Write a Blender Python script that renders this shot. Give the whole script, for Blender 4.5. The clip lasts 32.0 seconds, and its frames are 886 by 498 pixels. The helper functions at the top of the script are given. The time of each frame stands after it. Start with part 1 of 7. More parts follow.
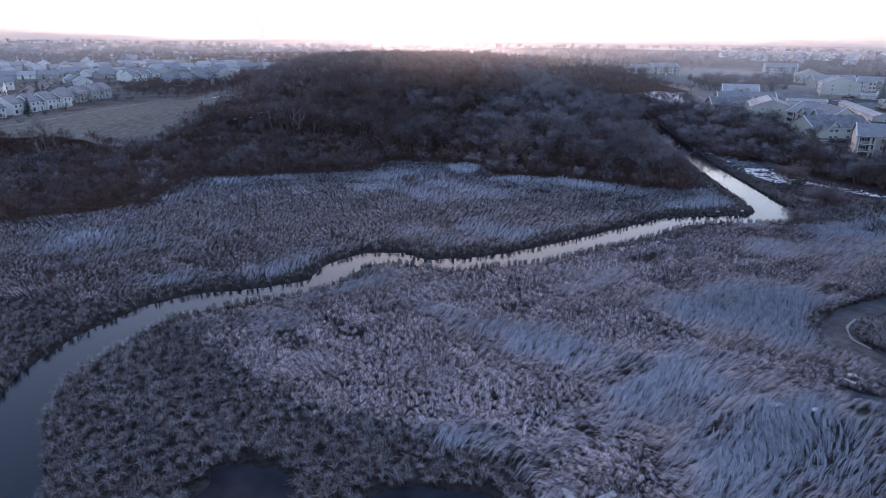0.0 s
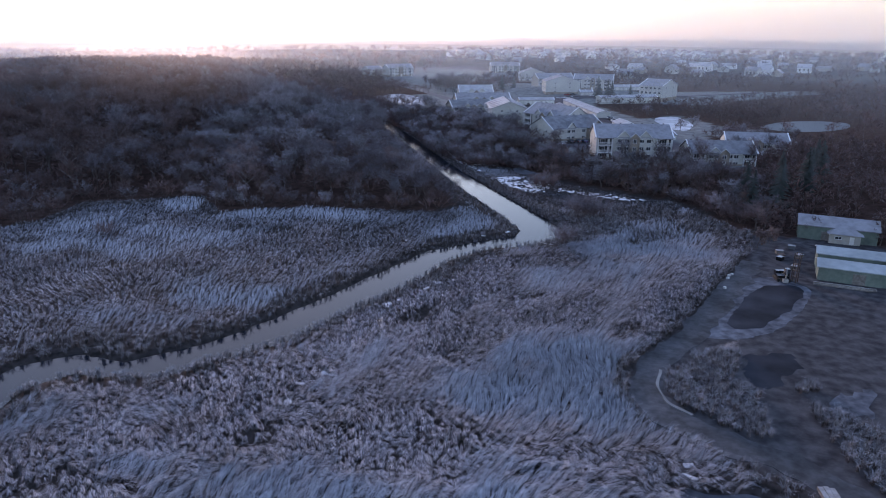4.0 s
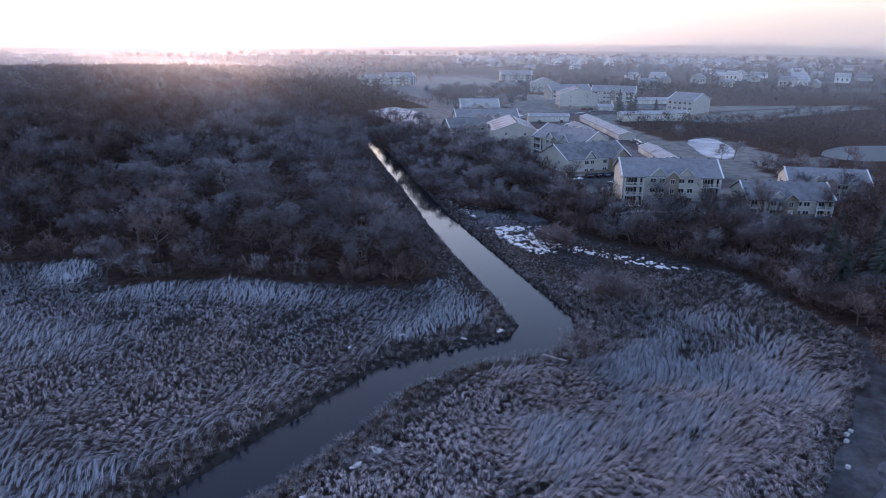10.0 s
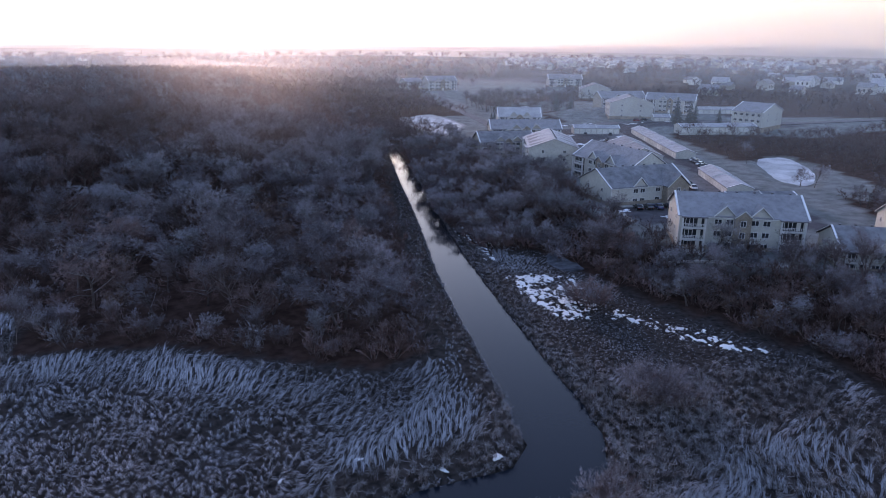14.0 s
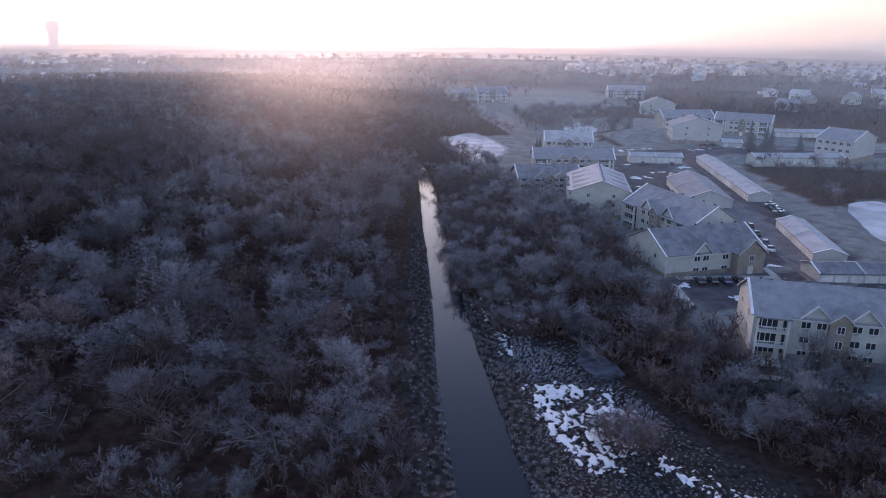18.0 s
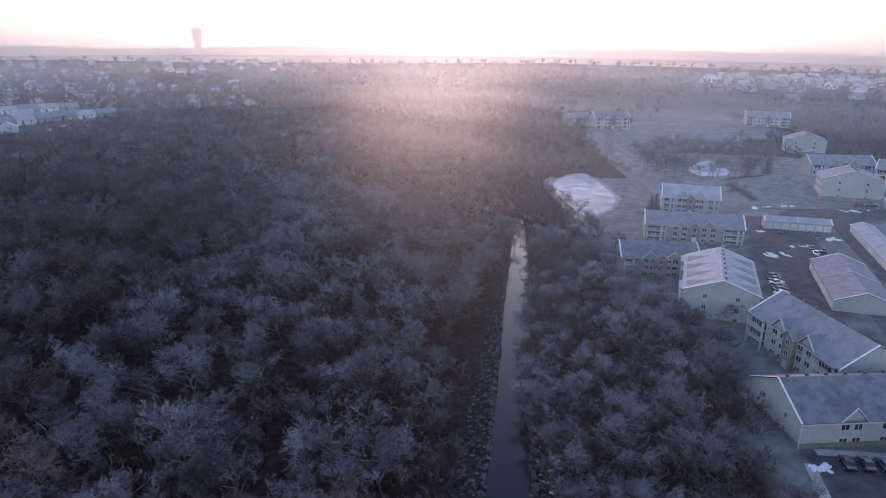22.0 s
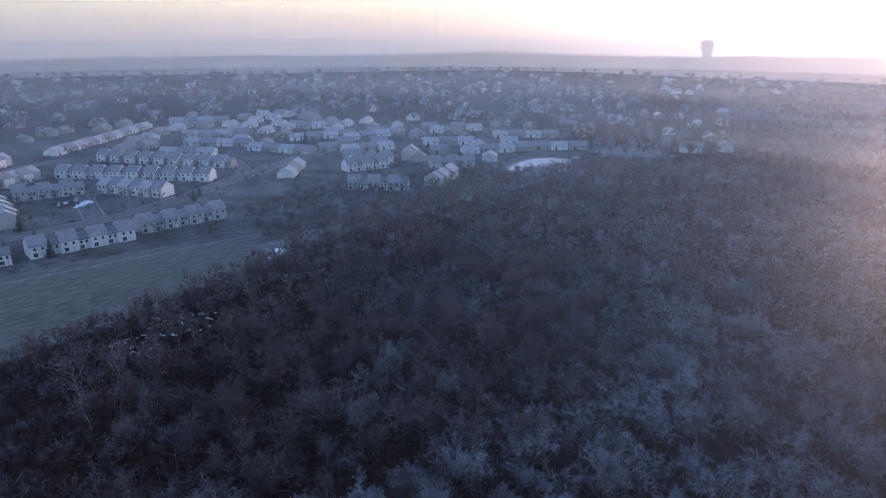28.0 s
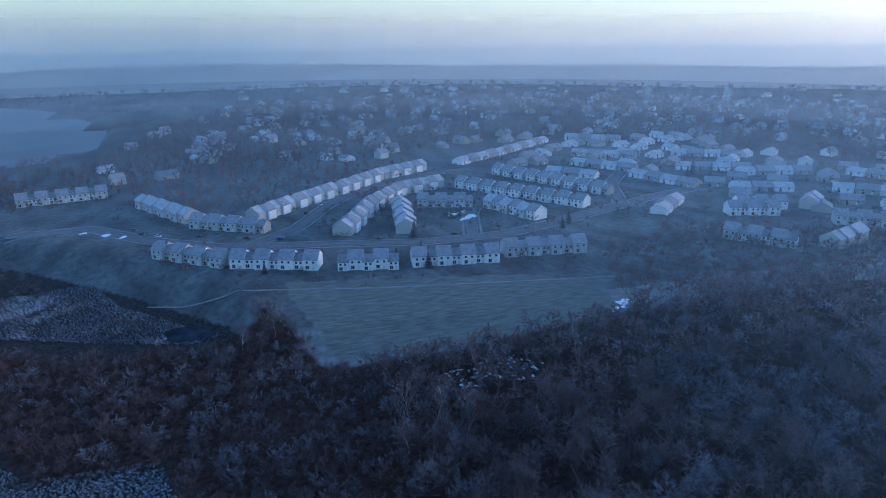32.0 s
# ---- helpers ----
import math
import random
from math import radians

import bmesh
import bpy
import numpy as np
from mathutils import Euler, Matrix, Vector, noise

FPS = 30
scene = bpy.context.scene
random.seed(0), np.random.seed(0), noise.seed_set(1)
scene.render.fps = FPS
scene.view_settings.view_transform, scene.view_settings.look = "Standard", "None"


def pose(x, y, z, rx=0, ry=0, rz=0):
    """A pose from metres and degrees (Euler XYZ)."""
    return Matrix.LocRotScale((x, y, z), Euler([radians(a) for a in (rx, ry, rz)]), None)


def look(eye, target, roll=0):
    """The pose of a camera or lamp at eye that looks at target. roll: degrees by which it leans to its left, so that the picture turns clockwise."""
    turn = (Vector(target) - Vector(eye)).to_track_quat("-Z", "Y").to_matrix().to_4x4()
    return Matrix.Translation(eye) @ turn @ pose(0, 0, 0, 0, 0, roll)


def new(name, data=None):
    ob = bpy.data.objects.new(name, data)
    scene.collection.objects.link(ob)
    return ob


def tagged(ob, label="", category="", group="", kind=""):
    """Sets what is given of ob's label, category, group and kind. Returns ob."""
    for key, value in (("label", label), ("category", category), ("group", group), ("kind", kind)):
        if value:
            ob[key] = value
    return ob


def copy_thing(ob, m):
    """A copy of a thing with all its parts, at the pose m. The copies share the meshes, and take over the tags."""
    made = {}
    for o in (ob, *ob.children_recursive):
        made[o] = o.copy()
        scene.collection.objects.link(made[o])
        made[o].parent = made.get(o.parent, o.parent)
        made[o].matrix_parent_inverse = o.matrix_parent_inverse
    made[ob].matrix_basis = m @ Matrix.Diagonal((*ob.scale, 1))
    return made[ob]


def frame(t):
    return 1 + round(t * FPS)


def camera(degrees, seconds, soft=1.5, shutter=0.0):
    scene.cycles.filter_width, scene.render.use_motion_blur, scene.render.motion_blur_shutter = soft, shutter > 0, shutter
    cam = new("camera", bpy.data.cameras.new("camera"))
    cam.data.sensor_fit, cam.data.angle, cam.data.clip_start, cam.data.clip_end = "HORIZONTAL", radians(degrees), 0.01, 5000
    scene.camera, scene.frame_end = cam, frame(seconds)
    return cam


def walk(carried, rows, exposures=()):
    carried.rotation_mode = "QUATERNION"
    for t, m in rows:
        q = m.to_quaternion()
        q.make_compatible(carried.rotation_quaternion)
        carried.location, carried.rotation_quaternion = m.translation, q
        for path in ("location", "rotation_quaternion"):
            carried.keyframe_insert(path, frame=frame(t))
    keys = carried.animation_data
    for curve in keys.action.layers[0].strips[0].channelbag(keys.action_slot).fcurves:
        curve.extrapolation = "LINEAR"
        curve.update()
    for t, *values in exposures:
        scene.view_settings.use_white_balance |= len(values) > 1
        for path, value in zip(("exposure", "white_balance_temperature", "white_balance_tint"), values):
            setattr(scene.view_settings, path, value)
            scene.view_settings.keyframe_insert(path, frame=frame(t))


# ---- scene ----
cam = camera(65.6, 32.0, soft=1.0)
METRES, EYE, TILT, LEAN, TURN = 300.0, 50.7, -17.8, -0.52, 0.0
ROWS = [
    (0.0, 0.0, 0.0, 0.0, -0.0, 0.0, 0.0),
    (0.5, 0.0023, 0.0147, 0.005, -2.71, -0.02, 0.9),
    (1.0, 0.0049, 0.0295, 0.01, -6.01, -0.11, 2.0),
    (1.5, 0.0075, 0.0443, 0.0149, -9.97, -0.31, 3.27),
    (2.0, 0.0105, 0.0592, 0.02, -13.79, -0.58, 4.49),
    (2.5, 0.0136, 0.0743, 0.0251, -17.1, -0.88, 5.5),
    (3.0, 0.0175, 0.0892, 0.0303, -18.62, -1.03, 5.94),
    (3.5, 0.0226, 0.104, 0.0353, -19.47, -1.09, 6.2),
    (5.5, 0.0485, 0.1608, 0.0549, -21.17, -1.15, 6.73),
    (6.0, 0.0563, 0.1745, 0.0597, -21.0, -1.1, 6.66),
    (6.5, 0.0645, 0.188, 0.0643, -20.75, -1.01, 6.62),
    (7.0, 0.073, 0.2013, 0.0688, -20.5, -0.95, 6.54),
    (7.5, 0.0816, 0.2146, 0.0732, -20.26, -0.88, 6.46),
    (8.0, 0.0905, 0.2276, 0.0777, -19.99, -0.82, 6.38),
    (8.5, 0.0995, 0.2407, 0.082, -19.72, -0.77, 6.31),
    (9.0, 0.1084, 0.2538, 0.0864, -19.49, -0.74, 6.17),
    (9.5, 0.1175, 0.2668, 0.0907, -19.22, -0.69, 6.09),
    (10.0, 0.1265, 0.2798, 0.095, -18.99, -0.65, 6.0),
    (10.5, 0.1357, 0.2927, 0.0992, -18.73, -0.6, 5.94),
    (11.0, 0.1449, 0.3056, 0.1033, -18.48, -0.55, 5.85),
    (11.5, 0.154, 0.3184, 0.1076, -18.24, -0.54, 5.78),
    (12.0, 0.1627, 0.3314, 0.1119, -17.97, -0.52, 5.64),
    (12.5, 0.1715, 0.3446, 0.1161, -17.22, -0.43, 5.4),
    (13.0, 0.1803, 0.3576, 0.1206, -16.21, -0.34, 5.01),
    (13.5, 0.1893, 0.3704, 0.1252, -15.16, -0.23, 4.7),
    (14.0, 0.1982, 0.3832, 0.1301, -14.83, -0.22, 4.6),
    (14.5, 0.2069, 0.3961, 0.1351, -14.62, -0.22, 4.5),
    (16.5, 0.2399, 0.4457, 0.1607, -12.74, -0.13, 3.92),
    (17.0, 0.2478, 0.4577, 0.1688, -11.73, -0.08, 3.57),
    (17.5, 0.2558, 0.4695, 0.1777, -10.87, -0.04, 3.31),
    (18.0, 0.2636, 0.4811, 0.1876, -9.95, -0.03, 3.02),
    (18.5, 0.2711, 0.4926, 0.1983, -9.05, -0.03, 2.69),
    (19.0, 0.2782, 0.5041, 0.2089, -8.19, -0.01, 2.42),
    (19.5, 0.2851, 0.5157, 0.2199, -7.22, 0.01, 2.16),
    (20.0, 0.2922, 0.5269, 0.2311, -6.12, -0.01, 1.85),
    (20.5, 0.2983, 0.5386, 0.2418, -5.13, 0.01, 1.54),
    (21.0, 0.3047, 0.5504, 0.2528, -4.07, 0.0, 1.22),
    (21.5, 0.3105, 0.5623, 0.2638, -2.28, 0.01, 0.7),
    (22.0, 0.3163, 0.574, 0.275, 0.04, -0.0, 0.0),
    (22.5, 0.3218, 0.586, 0.2862, 2.53, -0.02, -0.76),
    (23.0, 0.3269, 0.5983, 0.297, 5.16, -0.06, -1.54),
    (23.5, 0.3316, 0.6099, 0.3085, 8.11, -0.18, -2.41),
    (24.0, 0.3361, 0.6222, 0.3196, 11.39, -0.34, -3.4),
    (24.5, 0.34, 0.6336, 0.3311, 14.59, -0.58, -4.33),
    (25.0, 0.3431, 0.6451, 0.3421, 17.79, -0.84, -5.27),
    (25.5, 0.3458, 0.6565, 0.3531, 21.11, -1.15, -6.26),
    (27.5, 0.3533, 0.6966, 0.3962, 35.24, -3.16, -10.05),
    (28.0, 0.3531, 0.7054, 0.4064, 38.81, -3.8, -10.94),
    (28.5, 0.3528, 0.713, 0.4167, 42.46, -4.53, -11.78),
    (29.0, 0.3521, 0.7198, 0.4255, 45.95, -5.24, -12.55),
    (29.5, 0.3509, 0.7267, 0.435, 50.01, -6.1, -13.39),
    (30.0, 0.3492, 0.7328, 0.4443, 54.24, -7.07, -14.18),
    (30.5, 0.3481, 0.7385, 0.4539, 58.29, -8.06, -14.8),
    (31.0, 0.3463, 0.7432, 0.4619, 62.24, -9.03, -15.39),
    (31.5, 0.3431, 0.7471, 0.4689, 66.64, -10.15, -15.9),
    (32.0, 0.3403, 0.75, 0.475, 71.95, -11.55, -16.47),
]
walk(cam, [(t, pose(0, 0, EYE, TILT, LEAN, TURN) @ pose(METRES * x, METRES * y, METRES * z, 90 + pitch, roll, yaw)) for t, x, y, z, yaw, pitch, roll in ROWS],
     exposures=[(0.0, 2.14, 8400, 36), (10.0, 2.10, 8200, 36), (20.0, 1.96, 8500, 39), (25.0, 1.88, 8500, 40), (28.0, 1.78, 7400, 32), (32.0, 1.74, 5700, 15)])

# ---- world, sun, exposure ----
SUN_UP, SUN_AZ = 6.5, 0.0      # degrees above the horizon; degrees left of +y
world = bpy.data.worlds.new("winter_dawn")
scene.world = world
world.use_nodes = True
wn = world.node_tree
sky = wn.nodes.new("ShaderNodeTexSky")
sky.sky_type, sky.sun_disc = "NISHITA", False
sky.sun_elevation, sky.sun_rotation = radians(SUN_UP), radians(-SUN_AZ)
sky.air_density, sky.dust_density, sky.ozone_density, sky.altitude = 1.0, 0.35, 3.0, 250
wn.nodes["Background"].inputs["Strength"].default_value = 0.15
wn.links.new(sky.outputs["Color"], wn.nodes["Background"].inputs["Color"])
sun = new("sun", bpy.data.lights.new("sun", "SUN"))
sun.data.energy, sun.data.angle, sun.data.color = 0.8, radians(14), (1.0, 0.86, 0.82)
sun_dir = Vector((-math.sin(radians(SUN_AZ)) * math.cos(radians(SUN_UP)), math.cos(radians(SUN_AZ)) * math.cos(radians(SUN_UP)), math.sin(radians(SUN_UP))))
sun.matrix_world = look((0, 300, 300), Vector((0, 300, 300)) - sun_dir)


# ---- materials ----
def mat(name, c1, c2, scale=1.0, rough=0.85, bump=0.0, stain=0.25, frost=None, vary=0.0, island=False, metal=0.0, detail=5.0, stretch=(1, 1, 1), spec=0.3, tone=None):
    """Two colours mixed by fine noise, large stains, frost on what faces up, and a spread from piece to piece."""
    m = bpy.data.materials.new(name)
    m.use_nodes = True
    nt, n = m.node_tree, m.node_tree.nodes
    bs = n["Principled BSDF"]
    bs.inputs["Roughness"].default_value, bs.inputs["Metallic"].default_value = rough, metal
    bs.inputs["Specular IOR Level"].default_value = spec
    tc = n.new("ShaderNodeTexCoord")
    mp = n.new("ShaderNodeMapping")
    mp.inputs["Scale"].default_value = stretch
    geo = n.new("ShaderNodeNewGeometry")
    nt.links.new(geo.outputs["Position"], mp.inputs["Vector"])
    fine = n.new("ShaderNodeTexNoise")
    fine.inputs["Scale"].default_value, fine.inputs["Detail"].default_value = scale, detail
    nt.links.new(mp.outputs["Vector"], fine.inputs["Vector"])
    ramp = n.new("ShaderNodeValToRGB")
    ramp.color_ramp.elements[0].position, ramp.color_ramp.elements[1].position = 0.32, 0.68
    ramp.color_ramp.elements[0].color, ramp.color_ramp.elements[1].color = (*c1, 1), (*c2, 1)
    nt.links.new(fine.outputs["Fac"], ramp.inputs["Fac"])
    col = ramp.outputs["Color"]
    if stain:
        big = n.new("ShaderNodeTexNoise")
        big.inputs["Scale"].default_value, big.inputs["Detail"].default_value = scale * 0.13, 3
        nt.links.new(mp.outputs["Vector"], big.inputs["Vector"])
        mr = n.new("ShaderNodeMapRange")
        mr.inputs["From Min"].default_value, mr.inputs["From Max"].default_value = 0.3, 0.7
        mr.inputs["To Min"].default_value, mr.inputs["To Max"].default_value = 1 - stain, 1 + stain
        nt.links.new(big.outputs["Fac"], mr.inputs["Value"])
        vm = n.new("ShaderNodeVectorMath")
        vm.operation = "SCALE"
        nt.links.new(col, vm.inputs[0])
        nt.links.new(mr.outputs["Result"], vm.inputs["Scale"])
        col = vm.outputs["Vector"]
    if vary:
        src = geo.outputs["Random Per Island"] if island else n.new("ShaderNodeObjectInfo").outputs["Random"]
        mr2 = n.new("ShaderNodeMapRange")
        mr2.inputs["To Min"].default_value, mr2.inputs["To Max"].default_value = 1 - vary, 1 + vary
        nt.links.new(src, mr2.inputs["Value"])
        vm2 = n.new("ShaderNodeVectorMath")
        vm2.operation = "SCALE"
        nt.links.new(col, vm2.inputs[0])
        nt.links.new(mr2.outputs["Result"], vm2.inputs["Scale"])
        col = vm2.outputs["Vector"]
    if tone:
        at, mt, vt = n.new("ShaderNodeAttribute"), n.new("ShaderNodeMapRange"), n.new("ShaderNodeVectorMath")
        at.attribute_name, vt.operation = "tone", "SCALE"
        mt.inputs["To Min"].default_value, mt.inputs["To Max"].default_value = tone
        nt.links.new(at.outputs["Fac"], mt.inputs["Value"])
        nt.links.new(col, vt.inputs[0])
        nt.links.new(mt.outputs["Result"], vt.inputs["Scale"])
        col = vt.outputs["Vector"]
    if frost:
        colour, amount, low, high = frost
        sep = n.new("ShaderNodeSeparateXYZ")
        nt.links.new(geo.outputs["Normal"], sep.inputs["Vector"])
        up = n.new("ShaderNodeMapRange")
        up.inputs["From Min"].default_value, up.inputs["From Max"].default_value = low, high
        nt.links.new(sep.outputs["Z"], up.inputs["Value"])
        patch = n.new("ShaderNodeTexNoise")
        patch.inputs["Scale"].default_value, patch.inputs["Detail"].default_value = max(0.15, scale * 0.4), 6
        nt.links.new(geo.outputs["Position"], patch.inputs["Vector"])
        pm = n.new("ShaderNodeMapRange")
        pm.inputs["From Min"].default_value, pm.inputs["From Max"].default_value = 0.35, 0.6
        pm.inputs["To Min"].default_value, pm.inputs["To Max"].default_value = amount * 0.45, amount
        nt.links.new(patch.outputs["Fac"], pm.inputs["Value"])
        fac = n.new("ShaderNodeMath")
        fac.operation = "MULTIPLY"
        nt.links.new(up.outputs["Result"], fac.inputs[0])
        nt.links.new(pm.outputs["Result"], fac.inputs[1])
        mix = n.new("ShaderNodeMix")
        mix.data_type = "RGBA"
        nt.links.new(fac.outputs["Value"], mix.inputs["Factor"])
        nt.links.new(col, mix.inputs["A"])
        mix.inputs["B"].default_value = (*colour, 1)
        col = mix.outputs["Result"]
    nt.links.new(col, bs.inputs["Base Color"])
    if bump:
        bp = n.new("ShaderNodeBump")
        bp.inputs["Strength"].default_value, bp.inputs["Distance"].default_value = bump, 0.15
        nt.links.new(fine.outputs["Fac"], bp.inputs["Height"])
        nt.links.new(bp.outputs["Normal"], bs.inputs["Normal"])
    return m


FROST = (0.62, 0.64, 0.70)
M = {}
M["litter"] = mat("dark_leaf_litter", (0.022, 0.017, 0.016), (0.055, 0.043, 0.040), 0.5, bump=0.6, frost=(FROST, 0.06, 0.7, 1.0))
M["land"] = mat("far_fields_and_scrub", (0.045, 0.043, 0.040), (0.17, 0.165, 0.15), 0.012, stain=0.4, detail=8.0, frost=(FROST, 0.25, 0.7, 1.0))
M["grass"] = mat("frosted_lawn", (0.075, 0.075, 0.058), (0.13, 0.13, 0.105), 1.2, bump=0.4, frost=(FROST, 0.30, 0.6, 1.0))
M["hay"] = mat("mown_field", (0.11, 0.10, 0.075), (0.17, 0.16, 0.12), 0.7, bump=0.5, frost=(FROST, 0.25, 0.6, 1.0), stretch=(2.5, 0.5, 1))
M["yard"] = mat("frozen_gravel", (0.035, 0.033, 0.034), (0.075, 0.070, 0.070), 0.7, bump=0.4, stain=0.4, frost=(FROST, 0.10, 0.6, 1.0))
M["asphalt"] = mat("frosty_asphalt", (0.065, 0.060, 0.068), (0.11, 0.104, 0.116), 1.5, bump=0.15, stain=0.3, frost=(FROST, 0.12, 0.6, 1.0))
M["concrete"] = mat("concrete", (0.34, 0.33, 0.32), (0.45, 0.44, 0.43), 2.0, bump=0.1)
M["reed"] = mat("frosted_reeds", (0.125, 0.125, 0.144), (0.37, 0.383, 0.44), 1.4, vary=0.5, island=True, stain=0.12, tone=(0.35, 1.65), frost=((0.62, 0.66, 0.77), 0.45, 0.1, 0.9))
M["reed_tuft"] = mat("brown_reed_tufts", (0.042, 0.032, 0.030), (0.16, 0.130, 0.128), 0.8, vary=0.5, island=True, stain=0.25, tone=(0.4, 1.25), frost=((0.60, 0.62, 0.70), 0.65, 0.35, 0.9))
M["bark"] = mat("dark_bark", (0.070, 0.048, 0.044), (0.13, 0.098, 0.092), 2.0, vary=0.25, frost=(FROST, 0.3, 0.2, 0.95))
M["twig"] = mat("frosted_twigs", (0.072, 0.040, 0.037), (0.135, 0.084, 0.080), 0.5, vary=0.4, frost=((0.50, 0.52, 0.62), 0.12, 0.0, 0.8))
M["twig_pale"] = mat("heavily_frosted_twigs", (0.085, 0.060, 0.062), (0.165, 0.128, 0.134), 0.5, vary=0.3, frost=(FROST, 0.2, 0.0, 0.8))
M["twig_dark"] = mat("dark_twigs", (0.086, 0.040, 0.036), (0.155, 0.080, 0.072), 0.5, vary=0.4, frost=(FROST, 0.05, 0.0, 0.8))
M["tip"] = mat("rimed_twig_tips", (0.100, 0.075, 0.081), (0.222, 0.192, 0.217), 0.22, vary=0.5, stain=0.4, frost=((0.50, 0.53, 0.64), 0.25, 0.0, 0.8))
M["tip_pale"] = mat("thickly_rimed_twig_tips", (0.142, 0.126, 0.142), (0.290, 0.275, 0.310), 0.22, vary=0.4, stain=0.35, frost=((0.60, 0.63, 0.73), 0.36, 0.0, 0.8))
M["tip_dark"] = mat("bare_dark_twig_tips", (0.105, 0.060, 0.058), (0.200, 0.130, 0.128), 0.22, vary=0.45, stain=0.4, frost=(FROST, 0.12, 0.0, 0.8))
TIP_OF = {"twig": "tip", "twig_pale": "tip_pale", "twig_dark": "tip_dark"}
M["leaf_brown"] = mat("withered_oak_leaves", (0.10, 0.050, 0.035), (0.20, 0.11, 0.075), 0.6, vary=0.3, frost=(FROST, 0.25, 0.1, 0.9))
M["birch"] = mat("white_birch_bark", (0.35, 0.33, 0.31), (0.55, 0.53, 0.51), 2.0, stain=0.4)
M["needle"] = mat("spruce_needles", (0.018, 0.028, 0.022), (0.034, 0.047, 0.040), 1.0, vary=0.2, frost=(FROST, 0.06, 0.2, 0.9))
M["snow"] = mat("old_snow", (0.72, 0.74, 0.78), (0.86, 0.87, 0.90), 0.8, rough=0.7, bump=0.4, stain=0.1)
M["roof"] = mat("grey_shingle_roof", (0.15, 0.145, 0.165), (0.20, 0.195, 0.22), 1.2, bump=0.2, frost=(FROST, 0.26, 0.3, 0.8), stain=0.12)
M["roof_white"] = mat("rime_covered_roof", (0.24, 0.245, 0.27), (0.32, 0.325, 0.355), 0.9, bump=0.2, frost=((0.7, 0.71, 0.76), 0.42, 0.3, 0.8), stain=0.12)
M["roof_dark"] = mat("dark_shingle_roof", (0.07, 0.07, 0.08), (0.12, 0.12, 0.135), 1.2, bump=0.2, frost=(FROST, 0.25, 0.3, 0.8), stain=0.15)
M["siding"] = mat("cream_clapboard", (0.41, 0.40, 0.375), (0.48, 0.47, 0.445), 1.0, stain=0.1)
M["siding_grey"] = mat("grey_clapboard", (0.40, 0.40, 0.40), (0.48, 0.48, 0.48), 1.0, stain=0.1)
M["siding_white"] = mat("white_clapboard", (0.66, 0.66, 0.66), (0.74, 0.74, 0.74), 1.0, stain=0.1)
M["siding_tan"] = mat("tan_clapboard", (0.31, 0.28, 0.25), (0.38, 0.35, 0.315), 1.0, stain=0.1)
M["brick"] = mat("tan_brick", (0.22, 0.175, 0.145), (0.31, 0.255, 0.215), 3.0, bump=0.2)
M["trim"] = mat("white_trim", (0.52, 0.52, 0.53), (0.62, 0.62, 0.63), 1.0, stain=0.05)
# window glass, and the dark colour that paints shade behind the balconies
M["glass"] = mat("dark_window_glass_and_balcony_shade", (0.02, 0.022, 0.028), (0.04, 0.045, 0.055), 0.5, rough=0.08, stain=0, spec=0.5)
M["door"] = mat("painted_door", (0.55, 0.53, 0.5), (0.62, 0.6, 0.57), 1.0)
M["garage"] = mat("garage_door_panels", (0.55, 0.54, 0.52), (0.65, 0.64, 0.62), 1.0)
M["metal"] = mat("galvanised_metal", (0.35, 0.36, 0.37), (0.5, 0.51, 0.52), 1.0, rough=0.5, metal=0.6)
M["tin"] = mat("teal_grey_sheet_roof", (0.22, 0.26, 0.265), (0.30, 0.335, 0.34), 0.8, rough=0.6, frost=(FROST, 0.25, 0.3, 0.9))
M["tin_wall"] = mat("green_sheet_wall", (0.10, 0.14, 0.12), (0.15, 0.19, 0.16), 1.0, stain=0.3)
M["wood"] = mat("weathered_timber", (0.13, 0.11, 0.10), (0.24, 0.21, 0.19), 2.0, bump=0.3, frost=(FROST, 0.4, 0.3, 0.9))
M["rust"] = mat("rusty_steel", (0.07, 0.04, 0.032), (0.13, 0.075, 0.058), 2.0, rough=0.7)
M["rubber"] = mat("tyre_rubber", (0.015, 0.015, 0.015), (0.03, 0.03, 0.03), 3.0)
M["tank"] = mat("pale_water_tank_paint", (0.62, 0.63, 0.66), (0.7, 0.71, 0.73), 0.3)
M["ice_dark"] = mat("dark_pond_ice", (0.008, 0.011, 0.018), (0.036, 0.044, 0.060), 0.16, rough=0.8, stain=0.5, spec=0.1, bump=0.02, detail=8.0)
M["ice_pale"] = mat("snow_dusted_ice", (0.30, 0.315, 0.35), (0.62, 0.64, 0.69), 0.14, rough=0.6, stain=0.25, bump=0.05, detail=8.0)
M["ditch"] = mat("dull_frozen_ditch", (0.050, 0.052, 0.058), (0.088, 0.092, 0.102), 0.9, rough=0.85, stain=0.4, spec=0.1, detail=8.0)
M["ice_rim"] = mat("frosty_ice_margin", (0.045, 0.05, 0.062), (0.13, 0.144, 0.172), 0.6, rough=0.85, stain=0.4, detail=9.0, spec=0.1)
M["lake"] = mat("wide_lake_ice", (0.05, 0.065, 0.085), (0.085, 0.105, 0.13), 0.02, rough=0.5, stain=0.3, spec=0.15)
M["pavement"] = mat("frosty_pavement", (0.16, 0.16, 0.165), (0.24, 0.24, 0.25), 0.8, stain=0.25)
M["bank"] = mat("rimed_grass_bank", (0.17, 0.172, 0.185), (0.30, 0.305, 0.33), 0.5, bump=0.3, stain=0.3, detail=8.0)
